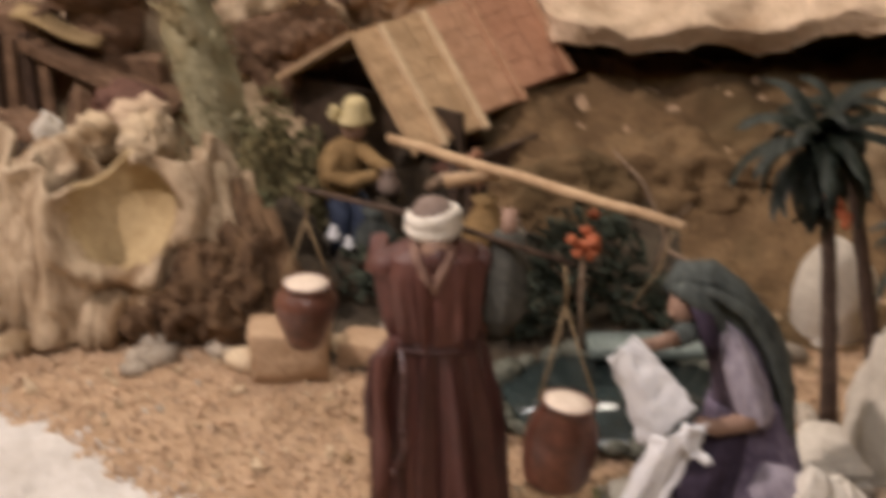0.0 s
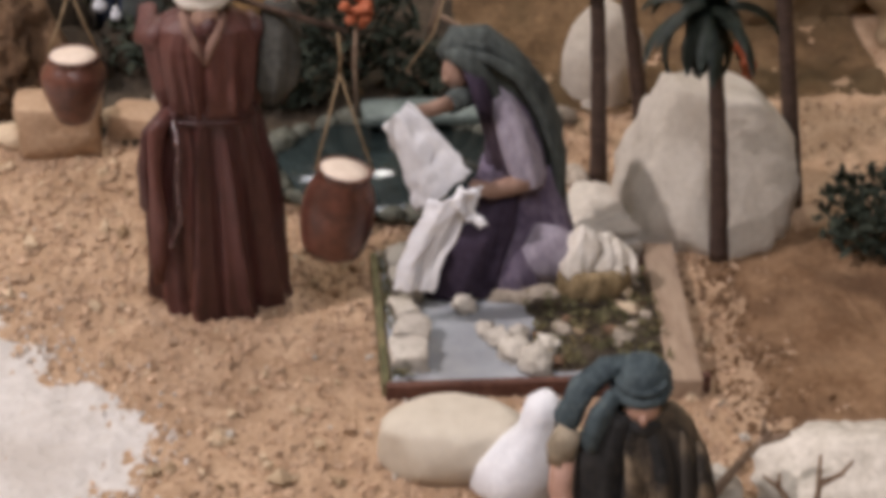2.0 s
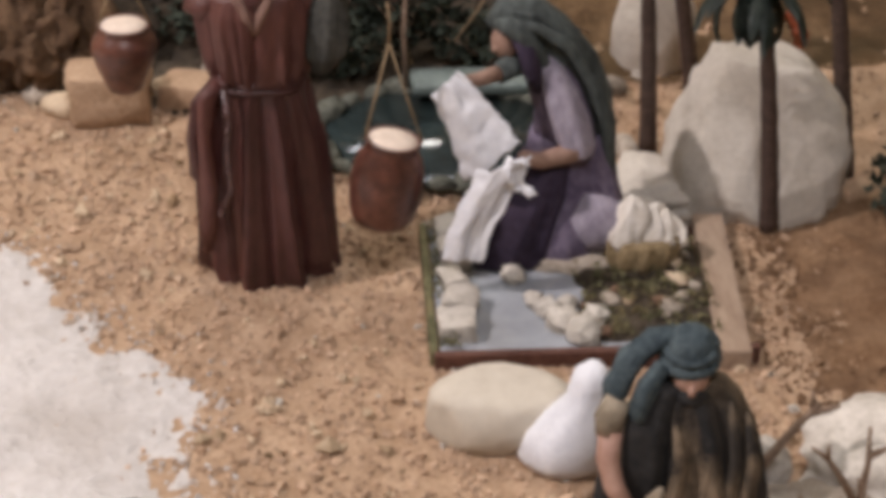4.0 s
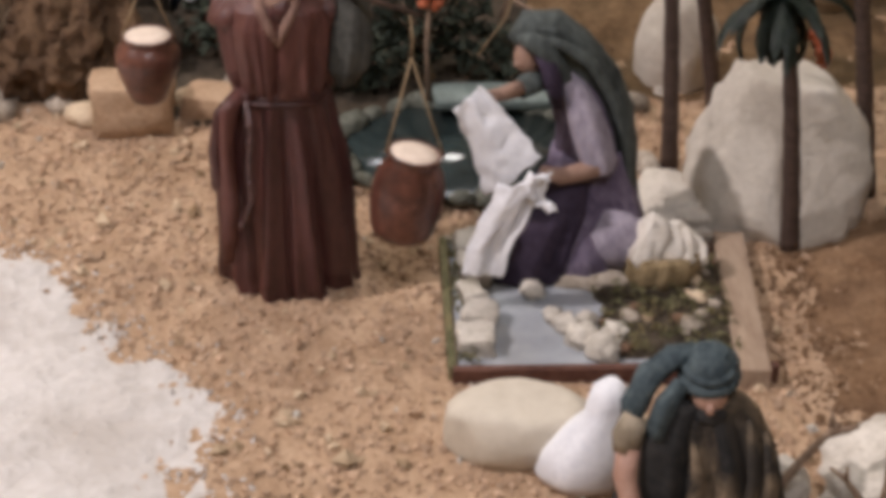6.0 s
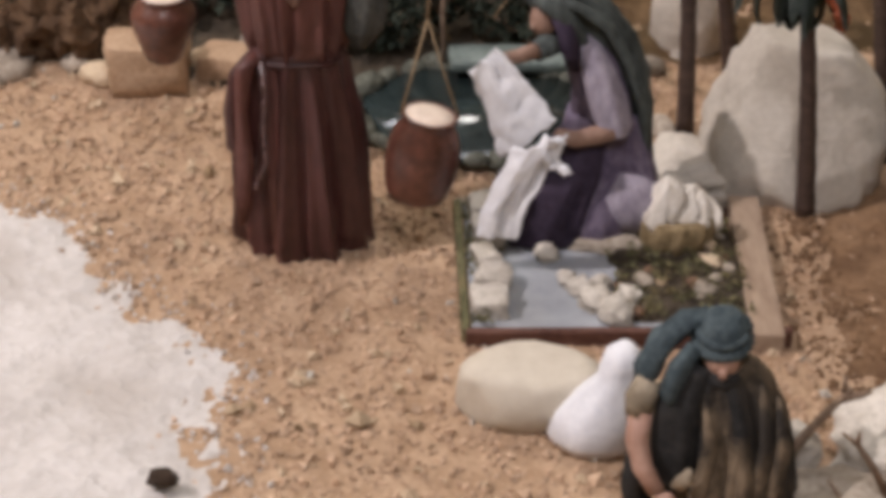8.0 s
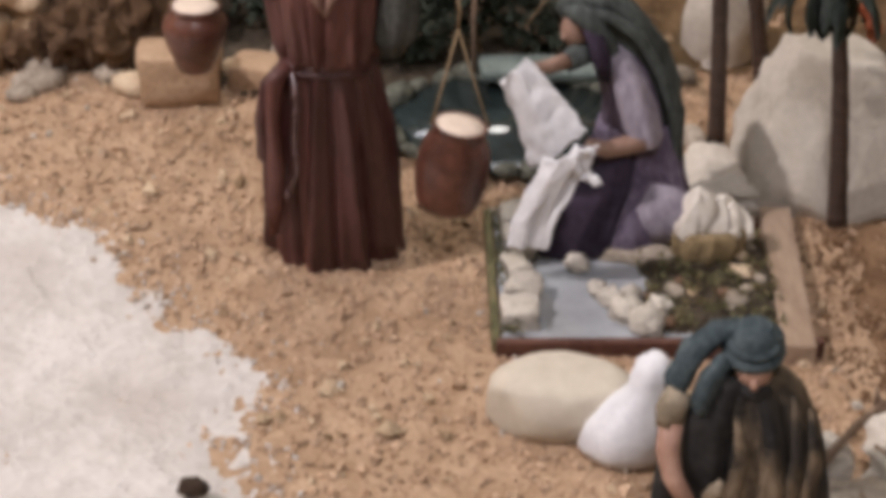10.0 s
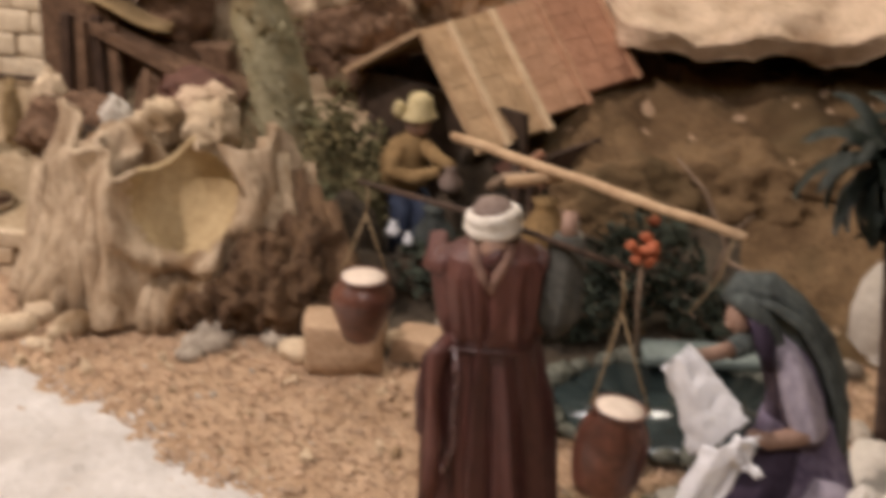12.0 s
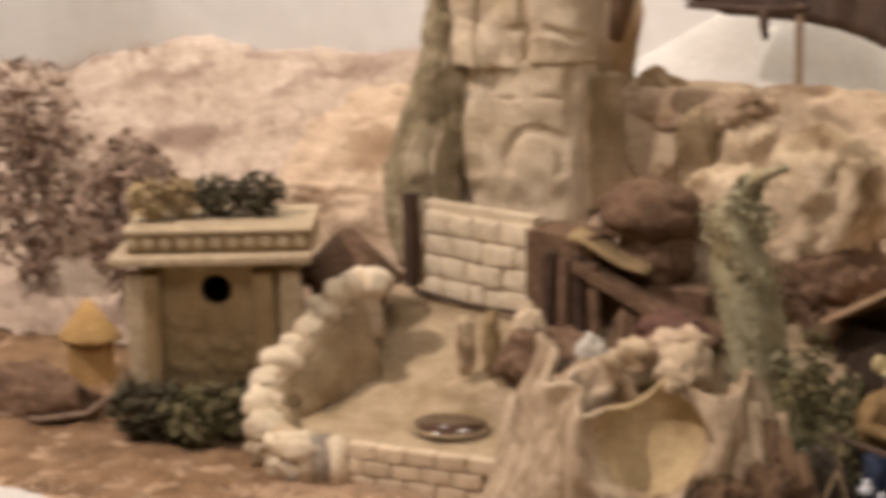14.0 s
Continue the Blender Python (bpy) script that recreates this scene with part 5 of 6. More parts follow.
# ---- the hut ----
def hut():
    a, r, s = Vector((-0.165, 1.480, 0.197)), Vector((0.144, 0.179, 0.0)), Vector((0.062, -0.075, -0.090))
    back = Vector((-0.078, 0.060, -0.058))
    up = r.cross(s).normalized()
    if up.z < 0:
        up = -up
    ob = holder("hut", (-0.06, 1.52, 0.0), "small dark hut with a stepped tan and terracotta board roof", "hut")
    def plank(name, p, along, across, thick, mat, label="", under=None):
        bm = bmesh.new()
        x, y = along, across
        z = x.cross(y).normalized()
        if z.z < 0:
            z = -z
        vs = [bm.verts.new(p + x * i + y * j + z * k * thick) for k in (0, 1) for i, j in ((0, 0), (1, 0), (1, 1), (0, 1))]
        for q in ((0, 3, 2, 1), (4, 5, 6, 7), (0, 1, 5, 4), (1, 2, 6, 5), (2, 3, 7, 6), (3, 0, 4, 7)):
            bm.faces.new([vs[i] for i in q])
        bmesh.ops.recalc_face_normals(bm, faces=bm.faces[:])
        return part(name, bm, mat, under or ob, label, smooth=False)
    cuts = ((0.0, 0.16, 0.0, 0.0, TILE_TAN), (0.16, 0.40, 0.004, 0.0, TILE_TAN), (0.40, 0.66, 0.009, -0.08, TILE_SALMON), (0.66, 1.0, 0.014, -0.14, TILE_RED))
    for f0, f1, lift, short, mat in cuts:
        base = a + r * f0 + up * lift
        span, fall = r * (f1 - f0), s * (1 + short)
        board = plank("roof_board", base - up * 0.004, span, fall, 0.003, mat)
        cols = 1 if f0 == 0 else 2
        for j in range(8):
            for i in range(cols):
                o = base + span * ((i + 0.03) / cols) + fall * (j / 8) + up * (0.0004 + 0.0004 * ((i * 3 + j) % 2))
                plank("shingle", o, span * (0.970 / cols), fall * (0.965 / 8), 0.0014, mat, under=board)
        plank("batten", base + span - r * 0.022 + up * 0.002, r * 0.026, fall * 1.03, 0.0055, BATTEN if f0 < 0.3 else TILE_SALMON)
    plank("roof_board", a - up * 0.002, r, back, 0.004, TILE_TAN, "back slope of the roof")
    plank("rake_board", a + Vector((-0.001, -0.002, -0.001)), back * 1.06, Vector((0.004, 0.005, 0)), 0.005, WOOD, "pale gable edge board")
    plank("wall", Vector((-0.235, 1.560, 0.0)), Vector((0.165, 0.20, 0)), Vector((0, 0, 0.135)), 0.006, DARK_WOOD)
    plank("wall", Vector((-0.055, 1.430, 0.0)) + r * 0.06, r * 0.88, Vector((0, 0, 0.094)), 0.006, DARK_WOOD)
    plank("wall", Vector((-0.075, 1.76, 0.0)), Vector((0.16, -0.16, 0)), Vector((0, 0, 0.14)), 0.006, DARK_WOOD)
    # the hut's inner shade is put into this panel's colour
    plank("gable", Vector((-0.225, 1.565, 0.0)), Vector((0.165, -0.125, 0)), Vector((0, 0.0, 0.135)), 0.006, CAVE, "dark panel for the shade at the back of the hut")
    for p in (Vector((-0.070, 1.418, 0.0)), Vector((-0.218, 1.532, 0.0))):
        bm = bmesh.new()
        tube(bm, [p, p + Vector((0.001, 0, 0.05)), p + Vector((0, 0, 0.098))], 0.005, 8, 0, 0.1)
        part("post", bm, DARK_WOOD, ob)
    for k, (p, along, across) in enumerate(((Vector((-0.092, 1.412, 0.090)), Vector((0.034, 0.006, -0.022)), Vector((0.012, 0.012, 0.006))), (Vector((-0.080, 1.415, 0.078)), Vector((0.030, 0.010, -0.016)), Vector((0.010, 0.010, 0.020))), (Vector((-0.058, 1.432, 0.092)), Vector((0.020, 0.020, -0.034)), Vector((0.012, 0.006, 0.008))))):
        plank("broken_board", p, along, across, 0.004, TILE_RED if k else BOX_WOOD, "broken red brown board at the eave")


hut()
for k, (x, y, z, r) in enumerate(((-0.115, 1.36, 0.02, 0.022), (-0.075, 1.33, 0.018, 0.018), (-0.045, 1.35, 0.03, 0.026), (-0.02, 1.30, 0.014, 0.02), (0.0, 1.34, 0.02, 0.03))):
    stone("boulder", (x, y, z), (r * 1.2, r, r * 1.1), 50 + k, DARK_ROCK, "dark brown stone in front of the hut", 0.25, 3)


def jug(x, y, z, s, mat, label):
    bm = bmesh.new()
    loft(bm, [(x, y, z, 0.6 * s, 0.6 * s, 0), (x, y, z + 0.5 * s, s, s, 0), (x, y, z + 1.1 * s, 0.95 * s, 0.95 * s, 0), (x, y, z + 1.7 * s, 0.5 * s, 0.5 * s, 0), (x, y, z + 2.0 * s, 0.45 * s, 0.45 * s, 0), (x, y, z + 2.2 * s, 0.6 * s, 0.6 * s, 0)], 24, 1)
    thing("jug", bm, mat, label, "jug", "jugs by the hut")


jug(-0.124, 1.36, 0.086, 0.0105, CAP, "small grey brown jug in front of the seated figurine")
jug(-0.133, 1.31, 0.050, 0.018, MANTLE, "dark grey green jug in front of the seated figurine")
jug(-0.172, 1.34, 0.050, 0.006, CLOTH, "tiny white jug at the figurine's feet")
jug(-0.156, 1.315, 0.052, 0.005, CLOTH, "tiny white jug at the figurine's feet")
jug(-0.036, 1.24, 0.086, 0.019, YELLOW, "round ochre jug behind the carrier figurine")
jug(-0.014, 1.225, 0.094, 0.0095, WHITE_STONE, "small pale jug behind the carrier figurine")
for k, (x, y, z, w, d, h) in enumerate(((-0.036, 1.245, 0.030, 0.040, 0.026, 0.058), (-0.135, 1.325, 0.012, 0.050, 0.034, 0.042), (-0.124, 1.368, 0.030, 0.020, 0.016, 0.058), (-0.215, 1.355, 0.030, 0.032, 0.028, 0.050), (-0.190, 1.30, 0.016, 0.032, 0.028, 0.034), (-0.095, 1.44, 0.04, 0.045, 0.03, 0.06))):
    stone("dark_rock", (x, y, z), (w, d, h), 230 + k, DARK_ROCK, "dark brown rough rock beneath the jugs by the hut", 0.22, 4, 0.1)
bm = bmesh.new()
tube(bm, [(-0.090, 1.335, 0.100), (-0.074, 1.338, 0.108), (-0.056, 1.342, 0.110)], [0.004, 0.006, 0.004], 8, 0, 0.2)
thing("broken_stick", bm, DEAD, "short grey brown broken stick under the sweep beam", "stick")


# ---- the plaster hill with a dark cave ----
def hill():
    bm = bmesh.new()
    def at(u, v):
        x = -0.95 + 2.35 * u
        cave = smooth(-0.03, 0.05, x)
        crest = 0.292 - 0.016 * smooth(-0.3, -0.6, x) - 0.060 * smooth(-0.14, 0.12, x) - 0.06 * smooth(0.12, 0.6, x)
        deep = 1.80
        lip = 1.535 + 0.02 * noise.noise((x * 7, 2, 0)) - 0.15 * smooth(0.22, 0.5, x)
        lipz = 0.168 + 0.012 * noise.noise((x * 11, 5, 0)) + 0.03 * smooth(0.2, 0.35, x)
        plain = ((1.66, -0.01), (1.67, 0.06), (1.68, 0.11), (1.70, 0.15), (1.74, 0.19), (1.86, 0.24), (2.0, crest), (2.35, crest - 0.06), (2.45, 0.0))
        holed = ((deep, 0.06), (deep + 0.01, 0.12), (deep - 0.05, lipz - 0.006), (lip + 0.012, lipz - 0.004), (lip, lipz + 0.018), (lip + 0.14, lipz + 0.045), (2.0, max(crest, lipz + 0.03)), (2.35, crest - 0.04), (2.45, 0.0))
        k = v * 8
        i = min(int(k), 7)
        f = smooth(0, 1, k - i) * 0.35 + (k - i) * 0.65
        def pick(pr):
            return Vector((0, pr[i][0] + (pr[i + 1][0] - pr[i][0]) * f, pr[i][1] + (pr[i + 1][1] - pr[i][1]) * f))
        p = pick(plain) * (1 - cave) + pick(holed) * cave
        n = 0.018 * lumps(x * 1.0, p.y + p.z, 7, 2) + 0.014 * lumps(x, p.y + 2 * p.z, 22, 6) + 0.008 * lumps(x, p.y + 2 * p.z, 60, 8)
        return (x, p.y - 0.6 * n, p.z + 0.6 * n)
    sheet(bm, 260, 130, at)
    thing("hillside", bm, HILL, "rough tan plaster hillside with a dark cave", "hill", kind="structure")
    # dark sheet that stands in for the shade inside the cave
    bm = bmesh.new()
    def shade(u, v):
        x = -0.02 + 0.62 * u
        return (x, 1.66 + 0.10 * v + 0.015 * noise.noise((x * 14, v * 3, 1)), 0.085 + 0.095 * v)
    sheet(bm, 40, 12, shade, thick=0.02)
    thing("cave_shade_back", bm, CAVE, "dark brown sheet for the shade at the back of the cave", "cave", kind="structure")


hill()
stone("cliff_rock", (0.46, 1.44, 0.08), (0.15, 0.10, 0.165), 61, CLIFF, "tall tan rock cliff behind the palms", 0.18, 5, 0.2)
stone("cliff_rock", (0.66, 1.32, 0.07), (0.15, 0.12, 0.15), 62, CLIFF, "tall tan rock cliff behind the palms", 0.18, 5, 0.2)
stone("bank_rock", (0.13, 1.47, 0.045), (0.095, 0.06, 0.055), 63, OCHRE, "ochre brown rock of the bank under the cave", 0.3, 5, 0.2)
stone("bank_rock", (0.24, 1.48, 0.05), (0.085, 0.05, 0.055), 64, OCHRE, "ochre brown rock below the cave", 0.35, 5, 0.2)
stone("bank_rock", (0.03, 1.43, 0.045), (0.07, 0.045, 0.055), 66, OCHRE, "ochre brown mound beside the hut", 0.25, 5, 0.2)
stone("hill_rock", (-0.265, 1.62, 0.235), (0.062, 0.055, 0.080), 67, ROCK, "rounded tan rock with hollows on the hillside", 0.2, 5, 0.0)
stone("hill_rock", (-0.150, 1.68, 0.215), (0.055, 0.045, 0.070), 68, HILL, "tan brown rock above the hut", 0.3, 5, 0.0)
stone("hill_rock", (-0.245, 1.60, 0.155), (0.055, 0.05, 0.055), 69, BROWN_ROCK, "dark brown rock beneath the tan one", 0.3, 5, 0.0)
stone("hill_rock", (-0.36, 1.68, 0.15), (0.08, 0.06, 0.11), 71, ROCK, "tan rock of the hillside", 0.18, 5, 0.0)
stone("hill_rock", (-0.385, 1.79, 0.245), (0.045, 0.03, 0.055), 72, ROCK, "pale rock spur beside the tower", 0.3, 4, 0.0)


# ---- the terrace with its walls ----
def terrace():
    bm = bmesh.new()
    def at(u, v):
        x, y = -0.765 + 0.54 * u, 1.336 + 0.40 * v
        z = 0.036 + 0.066 * smooth(1.43, 1.60, y) + 0.004 * lumps(x, y, 18, 3)
        return (x + 0.03 * v, y, z)
    sheet(bm, 70, 60, at, thick=0.045)
    thing("terrace", bm, TERRACE, "raised terrace of sandy plaster in front of the building", "terrace", kind="structure")
    # low brick wall
    wall = holder("brick_wall", (-0.58, 1.33, 0.0), "low retaining wall of pale bricks", "wall", kind="structure")
    bm = bmesh.new()
    box(bm, pose(-0.585, 1.336, 0.016), (0.165, 0.010, 0.050))
    part("mortar", bm, MORTAR, wall, smooth=False)
    meshes = []
    for k in range(4):
        bm = bmesh.new()
        box(bm, Matrix(), (0.0296, 0.012, 0.0150), 0.003)
        for v in bm.verts:
            v.co += 0.0009 * Vector((noise.noise(v.co * 200 + Vector((k, 0, 0))), noise.noise(v.co * 200 + Vector((0, k, 5))), noise.noise(v.co * 200 + Vector((7, 0, k)))))
        me = bpy.data.meshes.new("brick")
        bm.to_mesh(me)
        bm.free()
        me.materials.append(BRICK)
        meshes.append(me)
    rng = random.Random(4)
    bpy.context.view_layer.update()
    for j in range(4):
        for i in range(5):
            b = new("brick", rng.choice(meshes))
            b.parent = wall
            b.matrix_parent_inverse = wall.matrix_world.inverted()
            b.matrix_basis = pose(-0.652 + 0.0306 * i + (0.0150 if j % 2 else 0), 1.3295 + rng.uniform(-0.001, 0.001), -0.012 + 0.0157 * j, 0, rng.uniform(-2, 2), rng.uniform(-2, 2))
    # rough stone pier and climbing parapet
    rng = random.Random(9)
    par = holder("stone_parapet", (-0.73, 1.36, 0.0), "climbing parapet of rounded pale stones", "parapet", kind="structure")
    arc = [(-0.700, 1.328, 0.030), (-0.725, 1.332, 0.030), (-0.748, 1.345, 0.040), (-0.762, 1.365, 0.056), (-0.764, 1.385, 0.072), (-0.760, 1.405, 0.086), (-0.754, 1.425, 0.098), (-0.748, 1.445, 0.112), (-0.742, 1.462, 0.126), (-0.732, 1.480, 0.142), (-0.716, 1.492, 0.150), (-0.700, 1.500, 0.150)]
    bm = bmesh.new()
    for drop in (0.0, 0.020, 0.040):
        tube(bm, [(q[0] + 0.004 + 0.1 * drop, q[1] + 0.004, max(q[2] - 0.003 - drop, 0.004)) for q in arc], [0.0165 + 0.0020 * math.sin(2.1 * i + 60 * drop) for i in range(len(arc))], 12, 0, 0.12)
    part("core", bm, ROCK, par, "sandy plaster between the stones")
    for k, p in enumerate(arc):
        bm = bmesh.new()
        r = rng.uniform(0.014, 0.019)
        blob(bm, p, (r, r * 1.3, r * 1.0), k + 200, 0.30, 1.7, 3, turn=rng.uniform(0, 3))
        part("stone", bm, MASONRY, par)
        low = p[2] - 0.022
        while low > 0.0 and k < 10:
            bm = bmesh.new()
            blob(bm, (p[0] + rng.uniform(-0.004, 0.004), p[1] + 0.003, low), (0.016, 0.016, 0.014), k + int(low * 900), 0.5, 1.8, 3)
            part("stone", bm, MASONRY if rng.random() < 0.6 else GREY_STONE, par)
            low -= 0.022
    # inner face, its shade put in with the darker plaster
    bm = bmesh.new()
    def inner(u, v):
        k = u * 8
        i = min(int(k), 7)
        p = Vector(arc[i + 2]).lerp(Vector(arc[i + 3]), k - i)
        q = Vector((p.x + 0.022, p.y + 0.006, 0.034))
        return p.lerp(q, v) + Vector((0.006 * math.sin(v * 3.14), 0, 0)) + 0.004 * noise.noise_vector((u * 9, v * 6, 2))
    sheet(bm, 40, 14, inner, thick=0.012)
    part("inner_face", bm, CLIFF, par, "rough tan plaster on the inner face, darkened for shade")
    for k, x in enumerate((-0.695, -0.678, -0.662)):
        bm = bmesh.new()
        tube(bm, [(x, 1.326, -0.004), (x + 0.003, 1.324, 0.020), (x - 0.002, 1.328, 0.046)], [0.011, 0.010, 0.009], 10, 0, 0.15)
        part("pier_stone", bm, GREY_STONE if k == 1 else MASONRY, par)


terrace()


def pool():
    ob = holder("small_pool", (-0.575, 1.40, 0.04), "small brown water pool sunk in the terrace", "pool")
    bm = bmesh.new()
    loft(bm, [(-0.577, 1.402, 0.0425, 0.036, 0.030, 0.03), (-0.577, 1.402, 0.0435, 0.036, 0.030, 0.03)], 36, 3)
    part("water", bm, MUD_WATER, ob, "dark brown water")
    bm = bmesh.new()
    tube(bm, [(-0.577 + 0.038 * math.cos(a), 1.402 + 0.032 * math.sin(a), 0.042) for a in [2 * math.pi * i / 30 for i in range(31)]], 0.0018, 8, 0, 0.3)
    part("rim", bm, TERRACE, ob)


pool()


# ---- the limestone building ----
def building():
    ob = holder("limestone_building", (-0.62, 1.60, 0.10), "small ruined building of pale limestone blocks", "building")
    bpy.context.view_layer.update()
    face = pose(-0.625, 1.600, 0.158, 0, 0, -17)
    bm = bmesh.new()
    box(bm, face @ pose(0, 0.012, -0.01), (0.150, 0.016, 0.125))
    part("wall", bm, FACADE, ob, smooth=False)
    rng = random.Random(3)
    for j in range(4):
        x = -0.073
        while x < 0.062:
            w = rng.uniform(0.020, 0.048)
            w = min(w, 0.075 - x)
            bm = bmesh.new()
            box(bm, Matrix(), (w - 0.0015, 0.012, 0.0235), 0.0035)
            bmesh.ops.subdivide_edges(bm, edges=bm.edges[:], cuts=1, use_grid_fill=True)
            for v in bm.verts:
                v.co += 0.0022 * noise.noise_vector(v.co * 90 + Vector((j, x * 90, 0)))
            b = part("block", bm, MASONRY, ob, smooth=True)
            b.matrix_world = face @ pose(x + w / 2, 0.0046 + rng.uniform(-0.0022, 0.001), -0.043 + 0.0248 * j, 0, rng.uniform(-2, 2), 0)
            x += w
    bm = bmesh.new()
    box(bm, face @ pose(-0.083, -0.008, 0.010), (0.013, 0.014, 0.105), 0.001)
    part("post", bm, DARK_WOOD, ob, "dark wooden corner post", smooth=False)
    bm = bmesh.new()
    tube(bm, [face @ Vector((-0.08, -0.010, -0.046)), face @ Vector((0, -0.013, -0.050)), face @ Vector((0.085, -0.011, -0.048))], 0.0028, 8, 0, 0.1)
    part("sill_beam", bm, DARK_WOOD, ob, "thin dark beam along the foot")
    # dark stall beside it
    bm = bmesh.new()
    box(bm, pose(-0.515, 1.590, 0.146, 0, 0, -14), (0.080, 0.05, 0.108), 0.002)
    part("stall_wall", bm, BROWN_ROCK, ob, "dark brown timber stall", smooth=False)
    for k in range(4):
        bm = bmesh.new()
        box(bm, pose(-0.530 + 0.018 * k, 1.560 - 0.004 * k, 0.130, 0, 3 - 2 * k, -14), (0.011, 0.008, 0.105 - 0.012 * (k % 2)), 0.0015)
        part("stall_board", bm, BROWN_ROCK if k % 2 else DARK_WOOD, ob, smooth=False)
    bm = bmesh.new()
    box(bm, pose(-0.420, 1.560, 0.140, 0, 24, -8), (0.165, 0.06, 0.012), 0.002)
    part("lean_to_roof", bm, BROWN_ROCK, ob, "dark sloping lean-to roof", smooth=False)
    bm = bmesh.new()
    box(bm, pose(-0.425, 1.590, 0.105, 0, 0, -8), (0.12, 0.03, 0.09), 0.002)
    part("back_wall", bm, BROWN_ROCK, ob, smooth=False)
    bm = bmesh.new()
    sheet(bm, 8, 4, lambda u, v: (-0.505 + 0.085 * u, 1.545 + 0.04 * v, 0.202 - 0.032 * u + 0.003 * v + 0.003 * math.sin(7 * u)), thick=0.003)
    part("plaster_slab", bm, STUCCO, ob, "pale plaster strip over the stall")


building()

stone("bark_dome", (-0.435, 1.60, 0.222), (0.053, 0.045, 0.034), 81, BROWN_ROCK, "dark brown domed piece of bark on a stalk", 0.16, 4, 0.3)
stone("bark_dome", (-0.428, 1.605, 0.180), (0.040, 0.035, 0.045), 82, BROWN_ROCK, "dark brown bark block under the dome", 0.2, 4, 0.2)
stone("hollow_rock", (-0.496, 1.472, 0.092), (0.050, 0.030, 0.034), 83, BROWN_ROCK, "brown rock with a black hollow on the terrace", 0.4, 5, 0.2, freq=1.9)
# black lump that stands in for shade in the rock's hollow
stone("hollow_rock", (-0.476, 1.446, 0.092), (0.018, 0.010, 0.014), 84, CAVE, "black lump for the shade in the brown rock's hollow", 0.2, 3, 0.0)
for k, (x, y, z, sx, sz, m) in enumerate(((-0.452, 1.455, 0.092, 0.021, 0.036, WHITE_STONE), (-0.594, 1.49, 0.095, 0.010, 0.034, ROCK), (-0.566, 1.49, 0.098, 0.010, 0.036, STUCCO), (-0.425, 1.48, 0.10, 0.014, 0.05, BROWN_ROCK), (-0.40, 1.43, 0.11, 0.030, 0.030, ROCK), (-0.36, 1.44, 0.13, 0.030, 0.020, HILL), (-0.345, 1.40, 0.12, 0.026, 0.028, ROCK), (-0.47, 1.40, 0.06, 0.035, 0.030, GREY_STONE), (-0.53, 1.50, 0.11, 0.018, 0.03, ROCK), (-0.42, 1.37, 0.10, 0.04, 0.035, ROOT), (-0.38, 1.475, 0.135, 0.035, 0.018, BOX_WOOD))):
    stone("upright_rock", (x, y, z), (sx, sx * 0.9, sz), 85 + k, m, "rough upright lump of rock on the terrace", 0.3, 4, 0.1, group="rocks on the terrace")


